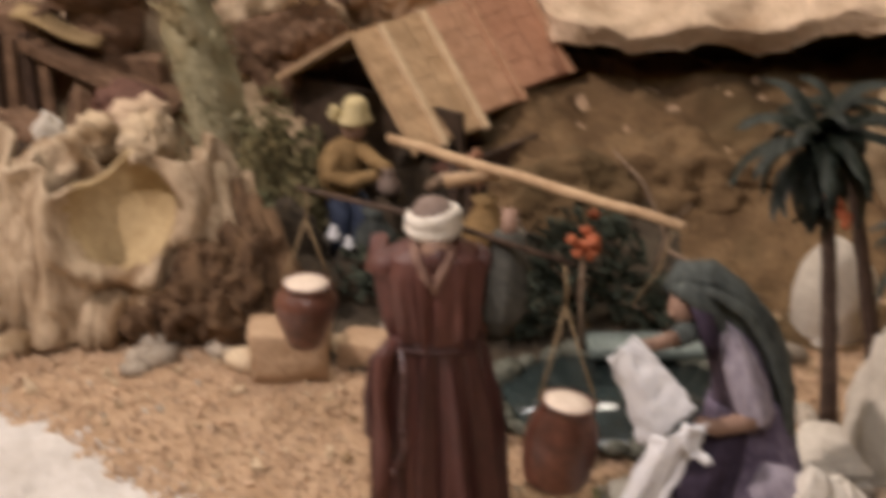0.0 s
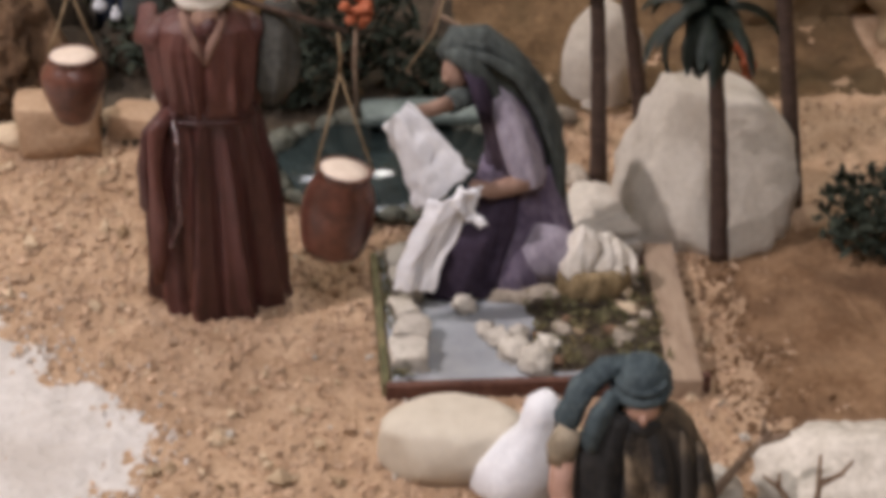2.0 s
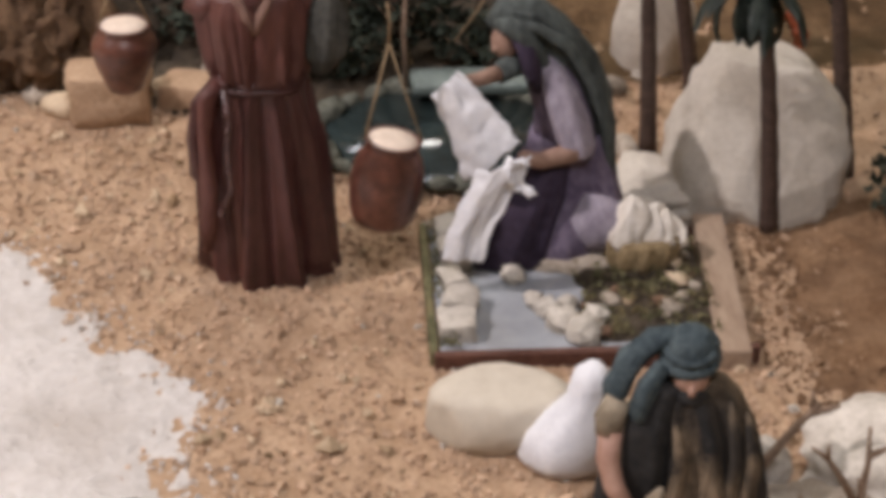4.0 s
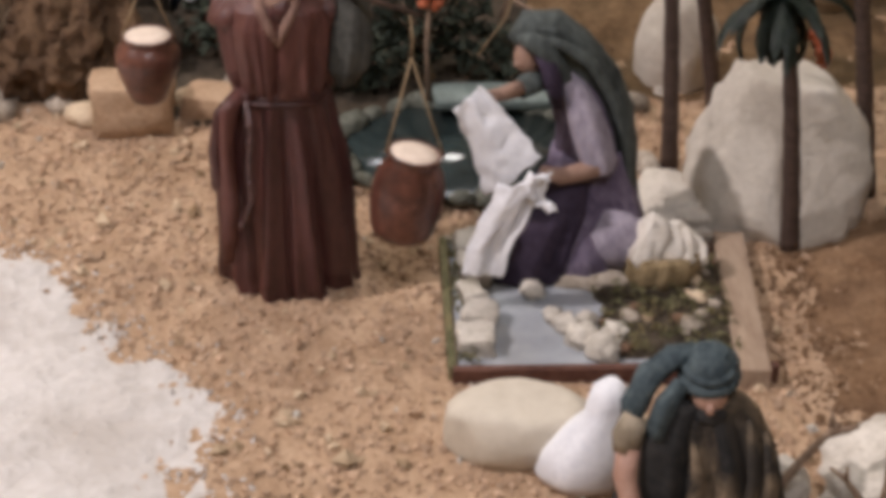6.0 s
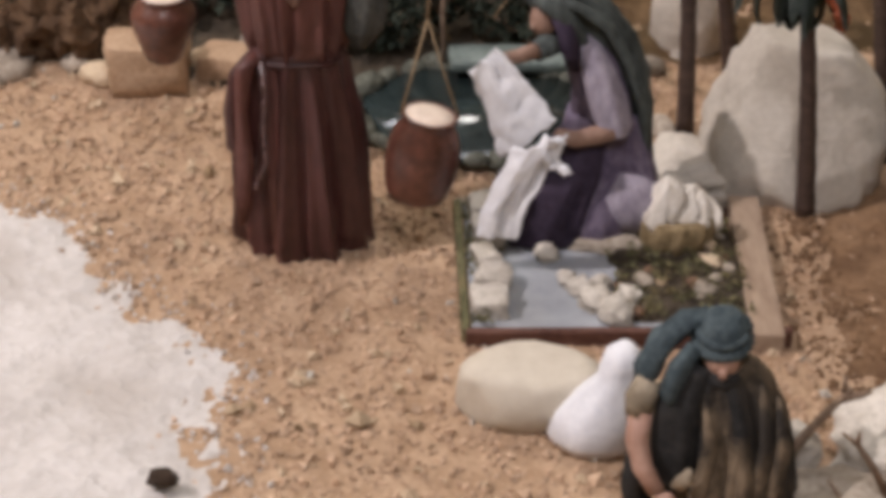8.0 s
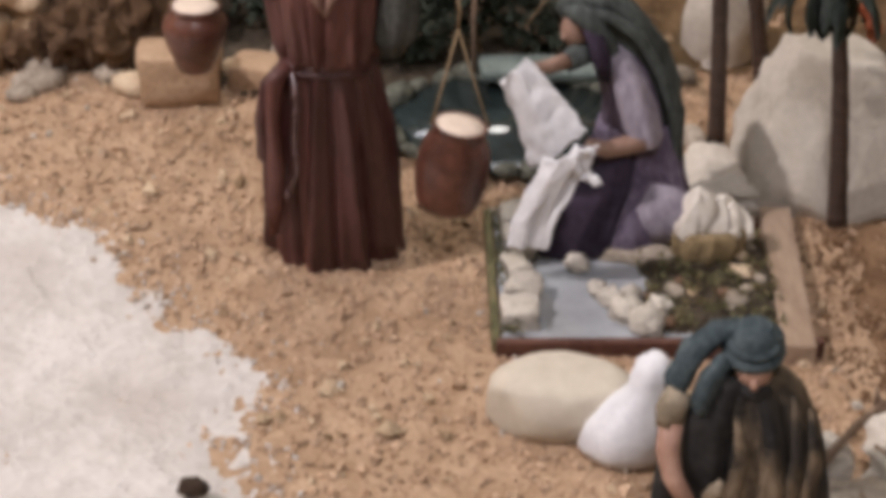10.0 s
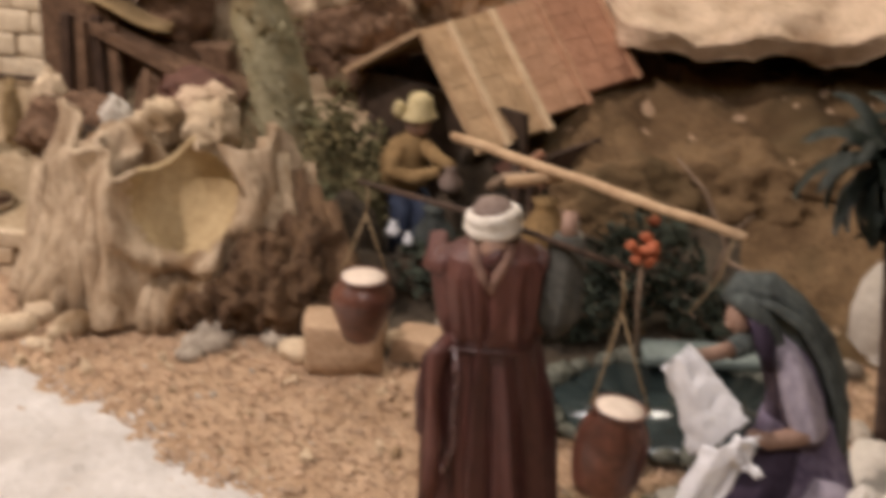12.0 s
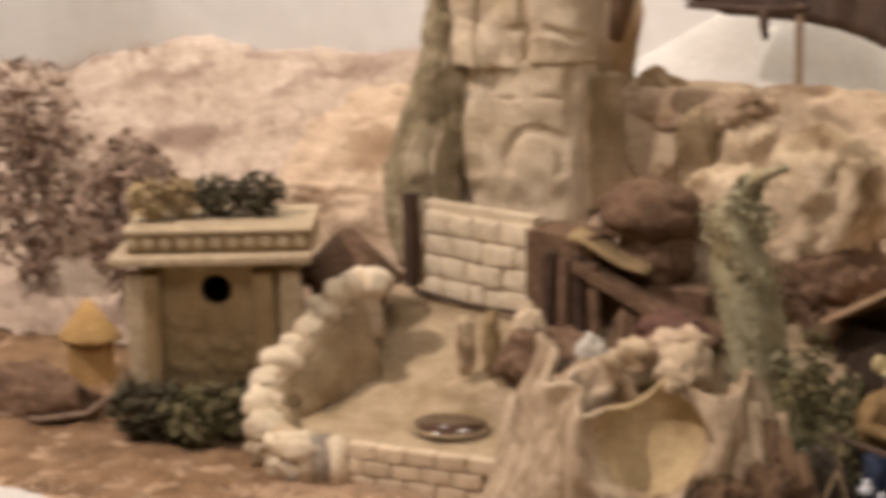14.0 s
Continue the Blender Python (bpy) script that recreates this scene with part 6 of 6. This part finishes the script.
# ---- the rock tower ----
def tower():
    ob = holder("rock_tower", (-0.63, 1.78, 0.0), "tall tan rock tower with an arch relief", "rock tower")
    bm = bmesh.new()
    def ring(z, x0, x1, depth):
        return ((x0 + x1) / 2, 1.80, z, (x1 - x0) / 2, depth, 0.02)
    loft(bm, [ring(0.0, -0.80, -0.45, 0.09), ring(0.10, -0.80, -0.46, 0.085), ring(0.17, -0.795, -0.47, 0.08), ring(0.26, -0.785, -0.50, 0.075), ring(0.33, -0.765, -0.51, 0.075), ring(0.40, -0.742, -0.50, 0.07), ring(0.47, -0.725, -0.51, 0.065), ring(0.56, -0.70, -0.53, 0.05)], 90, 7, 0.5)
    bmesh.ops.subdivide_edges(bm, edges=bm.edges[:], cuts=3, use_grid_fill=True)
    for v in bm.verts:
        n = 0.014 * noise.noise(v.co * 12) + 0.007 * noise.noise(v.co * 35) + 0.003 * noise.noise(v.co * 80)
        step = 0.005 * math.copysign(1, math.sin(v.co.z * 52 + 2 * noise.noise((v.co.x * 9, 0, 0))))
        v.co.y -= n + (step if v.co.y < 1.8 else 0)
        v.co.x += 0.5 * n
    for v in bm.verts:
        if v.co.z > 0.345 and v.co.y < 1.80:
            v.co.y -= 0.006 * smooth(0.340, 0.355, v.co.z)
    part("rock", bm, ROCK, ob)
    # carved front with a blind arch and a jutting upper storey
    bm = bmesh.new()
    def front(u, v):
        x, z = -0.700 + 0.170 * u, 0.150 + 0.205 * v
        r = math.hypot(x + 0.592, (z - 0.250) * (1.0 if z > 0.250 else 0.0))
        cut = 0.0045 * smooth(0.022, 0.027, r) * smooth(0.040, 0.034, r) * smooth(0.226, 0.236, z)
        cut += 0.004 * smooth(0.004, 0.0, abs(z - 0.316 - 0.006 * noise.noise((x * 30, 1, 0)))) * smooth(-0.1, 0.2, noise.noise((x * 22, 7, 0))) + 0.005 * smooth(0.007, 0.002, abs(x + 0.552 - 0.01 * noise.noise((z * 20, 0, 0)))) * smooth(0.28, 0.30, z)
        cut += 0.010 * smooth(0.225, 0.200, z) * smooth(-0.60, -0.66, x)
        y = 1.700 + 0.040 * abs(2 * u - 1) ** 6 + cut - 0.008 * noise.noise((x * 16, z * 16, 1)) - 0.004 * noise.noise((x * 45, z * 45, 3))
        return (x, y, z + 0.006 * noise.noise((x * 25, 2, z * 9)) * v)
    sheet(bm, 110, 110, front, thick=0.03)
    part("carved_front", bm, FACADE, ob, "pale tan carved front with a blind arch")
    bm = bmesh.new()
    def upper(u, v):
        x, z = -0.715 + 0.185 * u + 0.02 * v, 0.350 + 0.21 * v
        step = 0.009 * smooth(-0.2, 0.2, noise.noise((x * 26, 9, 0))) * smooth(0.008, 0.0, abs(z - 0.392 - 0.02 * noise.noise((x * 14, 3, 0)))) + 0.008 * smooth(0.009, 0.001, abs(x + 0.600 - 0.01 * noise.noise((z * 30, 4, 0)))) + 0.008 * smooth(0.004, 0.001, abs(x + 0.655 - 0.004 * math.sin(60 * z)))
        y = 1.693 + 0.040 * abs(2 * u - 1) ** 6 + step - 0.010 * noise.noise((x * 18, z * 18, 5)) - 0.004 * noise.noise((x * 50, z * 50, 6)) + 0.02 * smooth(0.03, 0.0, v) * smooth(0.5, 0.9, u)
        return (x, y, z)
    sheet(bm, 90, 80, upper, thick=0.05)
    part("upper_front", bm, FACADE, ob, "pale tan upper rock face that juts out")
    bm = bmesh.new()
    drape(bm, [(-0.730, 1.712, 0.120, 0.044, 0.030, 0.12), (-0.728, 1.708, 0.180, 0.046, 0.030, 0.14), (-0.727, 1.706, 0.235, 0.044, 0.028, 0.14), (-0.716, 1.708, 0.290, 0.034, 0.026, 0.14), (-0.706, 1.708, 0.345, 0.028, 0.024, 0.14), (-0.708, 1.712, 0.390, 0.017, 0.02, 0.14), (-0.704, 1.716, 0.430, 0.010, 0.014, 0.1)], creases(51, 7, 0.12, 0.25), 70, 7)
    for v in bm.verts:
        v.co += 0.008 * noise.noise_vector(v.co * 32) + 0.004 * noise.noise_vector(v.co * 90)
    part("lichen_column", bm, LICHEN, ob, "knobbly column of rock grown with olive lichen")
    # the side's shade is put into the browner plaster
    bm = bmesh.new()
    def flank(u, v):
        x, z = -0.535 + 0.030 * u, 0.190 + 0.150 * v
        return (x, 1.715 + 0.03 * u + 0.006 * noise.noise((x * 30, z * 20, 2)), z)
    sheet(bm, 14, 40, flank, thick=0.03)
    part("flank", bm, TERRACE, ob, "brown shaded flank of the tower")
    bm = bmesh.new()
    tube(bm, [(-0.505, 1.72, 0.38), (-0.498, 1.715, 0.43), (-0.50, 1.72, 0.47)], [0.008, 0.014, 0.016], 10, 0, 0.2)
    part("dark_spur", bm, BROWN_ROCK, ob, "dark brown spur at the top")


tower()
stone("ledge_rock", (-0.478, 1.79, 0.270), (0.052, 0.030, 0.070), 240, ROCK, "pale block of tan rock beside the tower", 0.14, 5, 0.0, 0.1, cuts=(((0, -1, 0.1), 0.018), ((-1, 0, 0), 0.040), ((1, -0.2, 0), 0.040)))
# two brown columns stand in for shaded crevices between the pale rocks
stone("ledge_rock", (-0.538, 1.755, 0.262), (0.021, 0.018, 0.080), 241, TERRACE, "narrow brown column standing in for a shaded crevice beside the tower", 0.2, 4, 0.0, cuts=(((0, -1, 0), 0.012),))
stone("ledge_rock", (-0.426, 1.768, 0.250), (0.024, 0.020, 0.055), 242, CLIFF, "narrow brown column standing in for a shaded crevice beside the tower", 0.22, 4, 0.0, cuts=(((0, -1, 0), 0.013),))
stone("ledge_rock", (-0.437, 1.80, 0.300), (0.085, 0.045, 0.034), 243, HILL, "flat overhanging ledge of tan rock", 0.2, 5, 0.0, cuts=(((0, -1, 0.15), 0.030), ((0, 0, 1), 0.022)))


# ---- the little stucco house ----
def stucco_house():
    # front runs from the near corner to the far corner, facing the open side
    face = pose(-0.842, 1.422, 0.0, 0, 0, 22)
    ob = holder("stucco_house", (-0.86, 1.46, 0.0), "small yellow stucco house with a round opening", "house")
    w, h, hole, hz = 0.158, 0.185, 0.0165, 0.150
    bm = bmesh.new()
    n = 40
    def ringof(y, square):
        out = []
        for i in range(n):
            a = 2 * math.pi * (i + 0.5) / n
            c, s = math.cos(a), math.sin(a)
            if square:
                k = 1 / max(abs(c), abs(s))
                x, z = c * k * w / 2, s * k
                z = hz + (z * (h - hz) if z > 0 else z * hz)
            else:
                x, z = hole * c, hz + hole * s
            out.append(bm.verts.new(face @ Vector((x, y, z))))
        return out
    o, i1, i2 = ringof(0, True), ringof(0, False), ringof(0.012, False)
    for k in range(n):
        j = (k + 1) % n
        bm.faces.new((o[k], o[j], i1[j], i1[k]))
        bm.faces.new((i1[k], i1[j], i2[j], i2[k]))
    bmesh.ops.recalc_face_normals(bm, faces=bm.faces[:])
    part("front_wall", bm, STUCCO, ob, "rough yellow stucco front with a round hole", smooth=False)
    # back wall and floor are near-black in place of shade behind the hole
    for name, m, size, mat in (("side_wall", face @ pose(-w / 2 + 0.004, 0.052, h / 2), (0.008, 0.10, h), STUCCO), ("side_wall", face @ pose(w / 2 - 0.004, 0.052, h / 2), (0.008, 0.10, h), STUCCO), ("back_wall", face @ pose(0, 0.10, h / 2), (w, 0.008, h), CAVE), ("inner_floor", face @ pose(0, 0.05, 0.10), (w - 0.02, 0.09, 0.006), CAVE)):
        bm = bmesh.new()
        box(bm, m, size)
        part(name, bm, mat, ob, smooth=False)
    for sx, mat in ((-0.080, PILLAR), (-0.066, STUCCO), (0.050, STUCCO), (0.078, PILLAR)):
        bm = bmesh.new()
        box(bm, face @ pose(sx, -0.008, h / 2 - 0.006), (0.021, 0.018, h - 0.012), 0.003)
        bmesh.ops.subdivide_edges(bm, edges=bm.edges[:], cuts=2, use_grid_fill=True)
        for v in bm.verts:
            v.co += 0.002 * noise.noise_vector(v.co * 70)
        part("pillar", bm, mat, ob, "pale rough pillar")
    rng = random.Random(15)
    for k in range(22):
        bm = bmesh.new()
        px, pz = -0.042 + 0.020 * (k % 5) + rng.uniform(-0.004, 0.004), 0.022 + 0.023 * (k // 5) + rng.uniform(-0.004, 0.004)
        blob(bm, (0, 0, 0), (rng.uniform(0.009, 0.013), 0.0042, rng.uniform(0.008, 0.012)), k + 300, 0.4, 2.0, 2)
        bmesh.ops.transform(bm, matrix=face @ pose(px, 0.0015, pz, 0, rng.uniform(-20, 20), 0), verts=bm.verts[:])
        part("stone", bm, STUCCO, ob)
    bm = bmesh.new()
    box(bm, face @ pose(0.0, 0.030, h + 0.004), (0.204, 0.130, 0.009), 0.003)
    part("roof_slab", bm, PILLAR, ob, "thin pale projecting roof slab", smooth=False)
    bm = bmesh.new()
    box(bm, face @ pose(0.006, 0.040, h + 0.019), (0.186, 0.110, 0.020), 0.002)
    para = part("parapet", bm, STUCCO, ob, "low carved parapet", smooth=False)
    for k in range(11):
        bm = bmesh.new()
        box(bm, face @ pose(-0.080 + 0.017 * k, -0.0165, h + 0.019, 0, 28, 0), (0.011, 0.004, 0.010), 0.0012)
        part("relief", bm, PILLAR, para, smooth=False)
    bm = bmesh.new()
    box(bm, face @ pose(0.006, 0.040, h + 0.0305), (0.192, 0.116, 0.004), 0.001)
    part("coping", bm, PILLAR, ob, smooth=False)


stucco_house()
top = pose(-0.842, 1.422, 0.0, 0, 0, 22)
for k, (x, y, s, mat, lab) in enumerate(((-0.068, 0.03, 0.020, HOLLOW, "pale straw coloured tuft on the roof of the small house"), (0.00, 0.05, 0.030, OLIVE_DARK, "dark olive tuft on the roof of the small house"), (0.042, 0.05, 0.026, OLIVE_DARK, "dark olive tuft on the roof of the small house"), (-0.038, 0.04, 0.018, HOLLOW, "pale straw coloured tuft on the roof of the small house"))):
    p = top @ Vector((x, y, 0.2165))
    tuft("roof_plant", tuple(p), (s * 1.15, s * 0.8, 0.023), 260, 0.007, mat, 60 + k, lab, "plant")
for k, (x, y, s) in enumerate(((-0.055, -0.038, 0.034), (0.000, -0.038, 0.036), (0.035, -0.03, 0.024), (-0.025, -0.055, 0.034), (-0.085, -0.030, 0.028))):
    p = top @ Vector((x, y, 0.004))
    tuft("dark_bush", tuple(p), (s, s * 0.7, 0.030), 300, 0.009, (OLIVE_DARK, OLIVE)[k % 2], 70 + k, "dark olive bush in front of the small house")
stone("white_rock", tuple(top @ Vector((0.055, -0.045, 0.012))), (0.012, 0.010, 0.015), 150, WHITE_STONE, "small pale stone beside the dark bushes", 0.3, 3)


def pyramid_roof(name, x, y, z0, z1, r, mat, label, base=None):
    ob = holder(name, (x, y, 0.0), label, "hut")
    bm = bmesh.new()
    loft(bm, [(x, y, z0, r, r * 0.8, 0.03), (x, y, z0 + 0.004, r, r * 0.8, 0.03), (x, y, (z0 + z1) / 2, r * 0.58, r * 0.46, 0.03), (x, y, z1, r * 0.12, r * 0.1, 0)], 40, 4)
    part("roof", bm, mat, ob)
    bm = bmesh.new()
    box(bm, pose(x, y, z0 / 2 + 0.002, 0, 0, 20), (r * 1.25, r * 1.0, z0 + 0.004), 0.003)
    part("wall", bm, base or mat, ob, smooth=False)


pyramid_roof("brown_hut", -0.755, 1.555, 0.135, 0.192, 0.060, BROWN_ROCK, "brown hut with a low pointed roof")
pyramid_roof("yellow_hut", -1.055, 1.50, 0.055, 0.100, 0.037, OCHRE_PAINT, "tiny ochre hut with a pointed roof")
stone("dark_mound", (-1.07, 1.40, 0.012), (0.085, 0.035, 0.042), 151, BROWN_ROCK, "dark brown mound beside the tiny hut", 0.3, 4)
bm = bmesh.new()
tube(bm, [(-1.09, 1.365, 0.006), (-1.03, 1.365, 0.007), (-0.985, 1.385, 0.012), (-0.955, 1.40, 0.035), (-0.945, 1.41, 0.060)], [0.003, 0.0035, 0.004, 0.004, 0.002], 8, 0, 0.15)
thing("dry_branch", bm, DEAD, "bent pale dry branch on the ground", "branch")


# ---- distance ----
def far_hills():
    bm = bmesh.new()
    def at(u, v):
        x, y = -2.35 + 1.75 * u, 1.62 + 1.1 * v
        crest = 0.205 + 0.030 * math.sin(x * 4.4 + 1) + 0.02 * math.sin(x * 11)
        z = 0.01 + crest * smooth(0.0, 0.85, v) - 0.10 * smooth(0.9, 1, v) + 0.020 * lumps(x, y, 8, 2) * smooth(0, 0.3, v) + 0.008 * lumps(x * 2, y, 30, 3)
        return (x, y, z)
    sheet(bm, 150, 90, at)
    thing("far_hills", bm, FAR_HILL, "dusty pink hills behind the village", "hills", kind="structure")
    rng = np.random.default_rng(17)
    verts, faces = [], []
    for k in range(5200):
        u, v = rng.random(), rng.random() * 0.82
        p = np.array(at(u, v))
        h, a, w = rng.uniform(0.010, 0.034), rng.uniform(0, 6.28), 0.0011
        tip = p + np.array((rng.normal(0, 0.35) * h, rng.normal(0, 0.35) * h, h))
        d = np.array((math.cos(a), math.sin(a), 0)) * w
        faces.append((3 * k, 3 * k + 1, 3 * k + 2))
        verts += [p - d, p + d, tip]
    me = bpy.data.meshes.new("dry_grass")
    me.from_pydata([tuple(map(float, q)) for q in verts], [], faces)
    me.materials.append(FAR_HILL)
    tagged(new("dry_grass", me), "dry pinkish grass on the far hills", "grass", kind="stuff")


far_hills()
for k, (x, y, h, s) in enumerate(((-1.13, 1.72, 0.20, 0.075), (-1.30, 1.75, 0.28, 0.09), (-1.06, 1.66, 0.11, 0.045))):
    ob = tuft("dry_tree", (x, y, 0.03), (s, s * 0.7, h * 0.55), 1500, 0.0105, FAR_TREE, 90 + k, "hazy pinkish brown leafless tree on the hills", "tree")


def backcloth():
    bm = bmesh.new()
    sheet(bm, 60, 12, lambda u, v: (-2.9 + 2.35 * u, 3.05 + 0.02 * math.sin(25 * u), 0.0 + 1.5 * v), thick=0.004)
    thing("backdrop", bm, SKY_CARD, "plain white backcloth behind the hills", "backdrop", kind="structure")


backcloth()


TENT = material("tent_canvas", (0.56, 0.53, 0.49), (0.64, 0.61, 0.57), 20, 0.9, 0.2)


def white_mounds():
    ob = holder("white_tent", (-0.45, 2.6, 0.0), "white cloth tent on thin dark posts", "tent")
    bm = bmesh.new()
    def at(u, v):
        x = -1.10 + 1.25 * u
        peak = max(0.312 - 0.48 * max(0, abs(x + 0.52) - 0.07) - 0.016 * math.exp(-((x + 0.517) / 0.03) ** 2), 0.05)
        z = peak * (1 - 0.9 * abs(2 * v - 1) ** 1.5) + 0.006 * math.sin(30 * u + 5 * v)
        return (x, 2.50 + 0.30 * v, max(z, 0.0))
    sheet(bm, 70, 24, at, thick=0.004)
    part("canvas", bm, TENT, ob, "white draped canvas")
    bm = bmesh.new()
    tube(bm, [(-0.435, 2.42, 0.0), (-0.434, 2.42, 0.18), (-0.436, 2.42, 0.350)], 0.0065, 8, 0, 0.1)
    part("post", bm, DEAD, ob, "thin brown post")
    bm = bmesh.new()
    tube(bm, [(-0.60, 2.41, 0.347), (-0.50, 2.41, 0.342), (-0.42, 2.41, 0.345)], 0.0055, 8, 0, 0.1)
    part("cross_beam", bm, DARK_WOOD, ob, "dark thin cross beam")
    bm = bmesh.new()
    tube(bm, [(-0.486, 2.41, 0.344), (-0.485, 2.41, 0.32), (-0.482, 2.41, 0.298)], [0.008, 0.007, 0.004], 8, 0, 0.15)
    part("hook", bm, DARK_WOOD, ob, "dark hook hanging from the beam")
    # sagging dark awning behind the posts
    hem = ((-0.617, 0.355), (-0.544, 0.331), (-0.460, 0.326), (-0.386, 0.315), (-0.309, 0.286))
    def awning(u, v):
        x = hem[0][0] + (hem[-1][0] - hem[0][0]) * u
        z = float(np.interp(x, [q[0] for q in hem], [q[1] for q in hem]))
        return (x, 2.44 + 0.05 * v + 0.006 * math.sin(24 * u), z + 0.16 * v)
    bm = bmesh.new()
    sheet(bm, 50, 10, awning, thick=0.006)
    part("awning", bm, DARK_WOOD, ob, "dark brown sagging awning")


white_mounds()
bm = bmesh.new()
box(bm, pose(-0.61, 3.72, 0.75), (0.78, 0.03, 1.5))
ob = thing("window_1", bm, PANEL, "dark olive green window panel in the wall", "window", kind="structure", smooth=False)
for x in (-1.00, -0.535, -0.215):
    bm = bmesh.new()
    box(bm, pose(x, 3.69, 0.75), (0.045, 0.05, 1.56), 0.004)
    part("window_frame", bm, ROOM, ob, "pale painted frame", smooth=False)
tuft("dry_tree", (-0.093, 2.35, 0.235), (0.030, 0.03, 0.052), 420, 0.006, OLIVE, 97, "small hazy olive tree on the hill crest", "tree")


# ---- the lamps ----
def lamp_bodies():
    ob = holder("spotlight", SPOT_AT, "black ceiling spotlight aimed at the display", "spotlight")
    d = (Vector((-0.15, 1.15, 0.0)) - Vector(SPOT_AT)).normalized()
    p = Vector(SPOT_AT) - d * 0.06
    bm = bmesh.new()
    tube(bm, [p - d * 0.12, p - d * 0.02], 0.05, 20)
    part("housing", bm, METAL, ob)
    bm = bmesh.new()
    tube(bm, [p - d * 0.08, (p.x, p.y, 2.61)], 0.012, 10)
    part("arm", bm, METAL, ob)
    bm = bmesh.new()
    box(bm, pose(0.1, -0.5, 2.552), (1.0, 1.0, 0.10), 0.01)
    # strip housing and rods made for the added backcloth fill
    strip = holder("backcloth_fill_lamp", (-1.75, 2.52, 1.62), "added unseen white strip lamp that brightens the backcloth", "lamp")
    b2 = bmesh.new()
    box(b2, pose(-1.75, 2.50, 1.63, 30), (0.7, 0.10, 0.04), 0.006)
    part("housing", b2, CEIL, strip, smooth=False)
    for x in (-2.0, -1.5):
        b2 = bmesh.new()
        tube(b2, [(x, 2.50, 1.64), (x, 2.50, 2.61)], 0.006, 8)
        part("rod", b2, METAL, strip)
    # housing made for the added rear fill
    b2 = bmesh.new()
    box(b2, pose(0.0, 2.45, 2.552), (0.7, 0.7, 0.10), 0.01)
    thing("ceiling_fill_lamp", b2, CEIL, "square white housing of the added rear fill lamp, out of view", "ceiling lamp", smooth=False)
    thing("ceiling_fill_lamp", bm, CEIL, "square white housing of the added ceiling fill lamp, out of view", "ceiling lamp", smooth=False)


lamp_bodies()
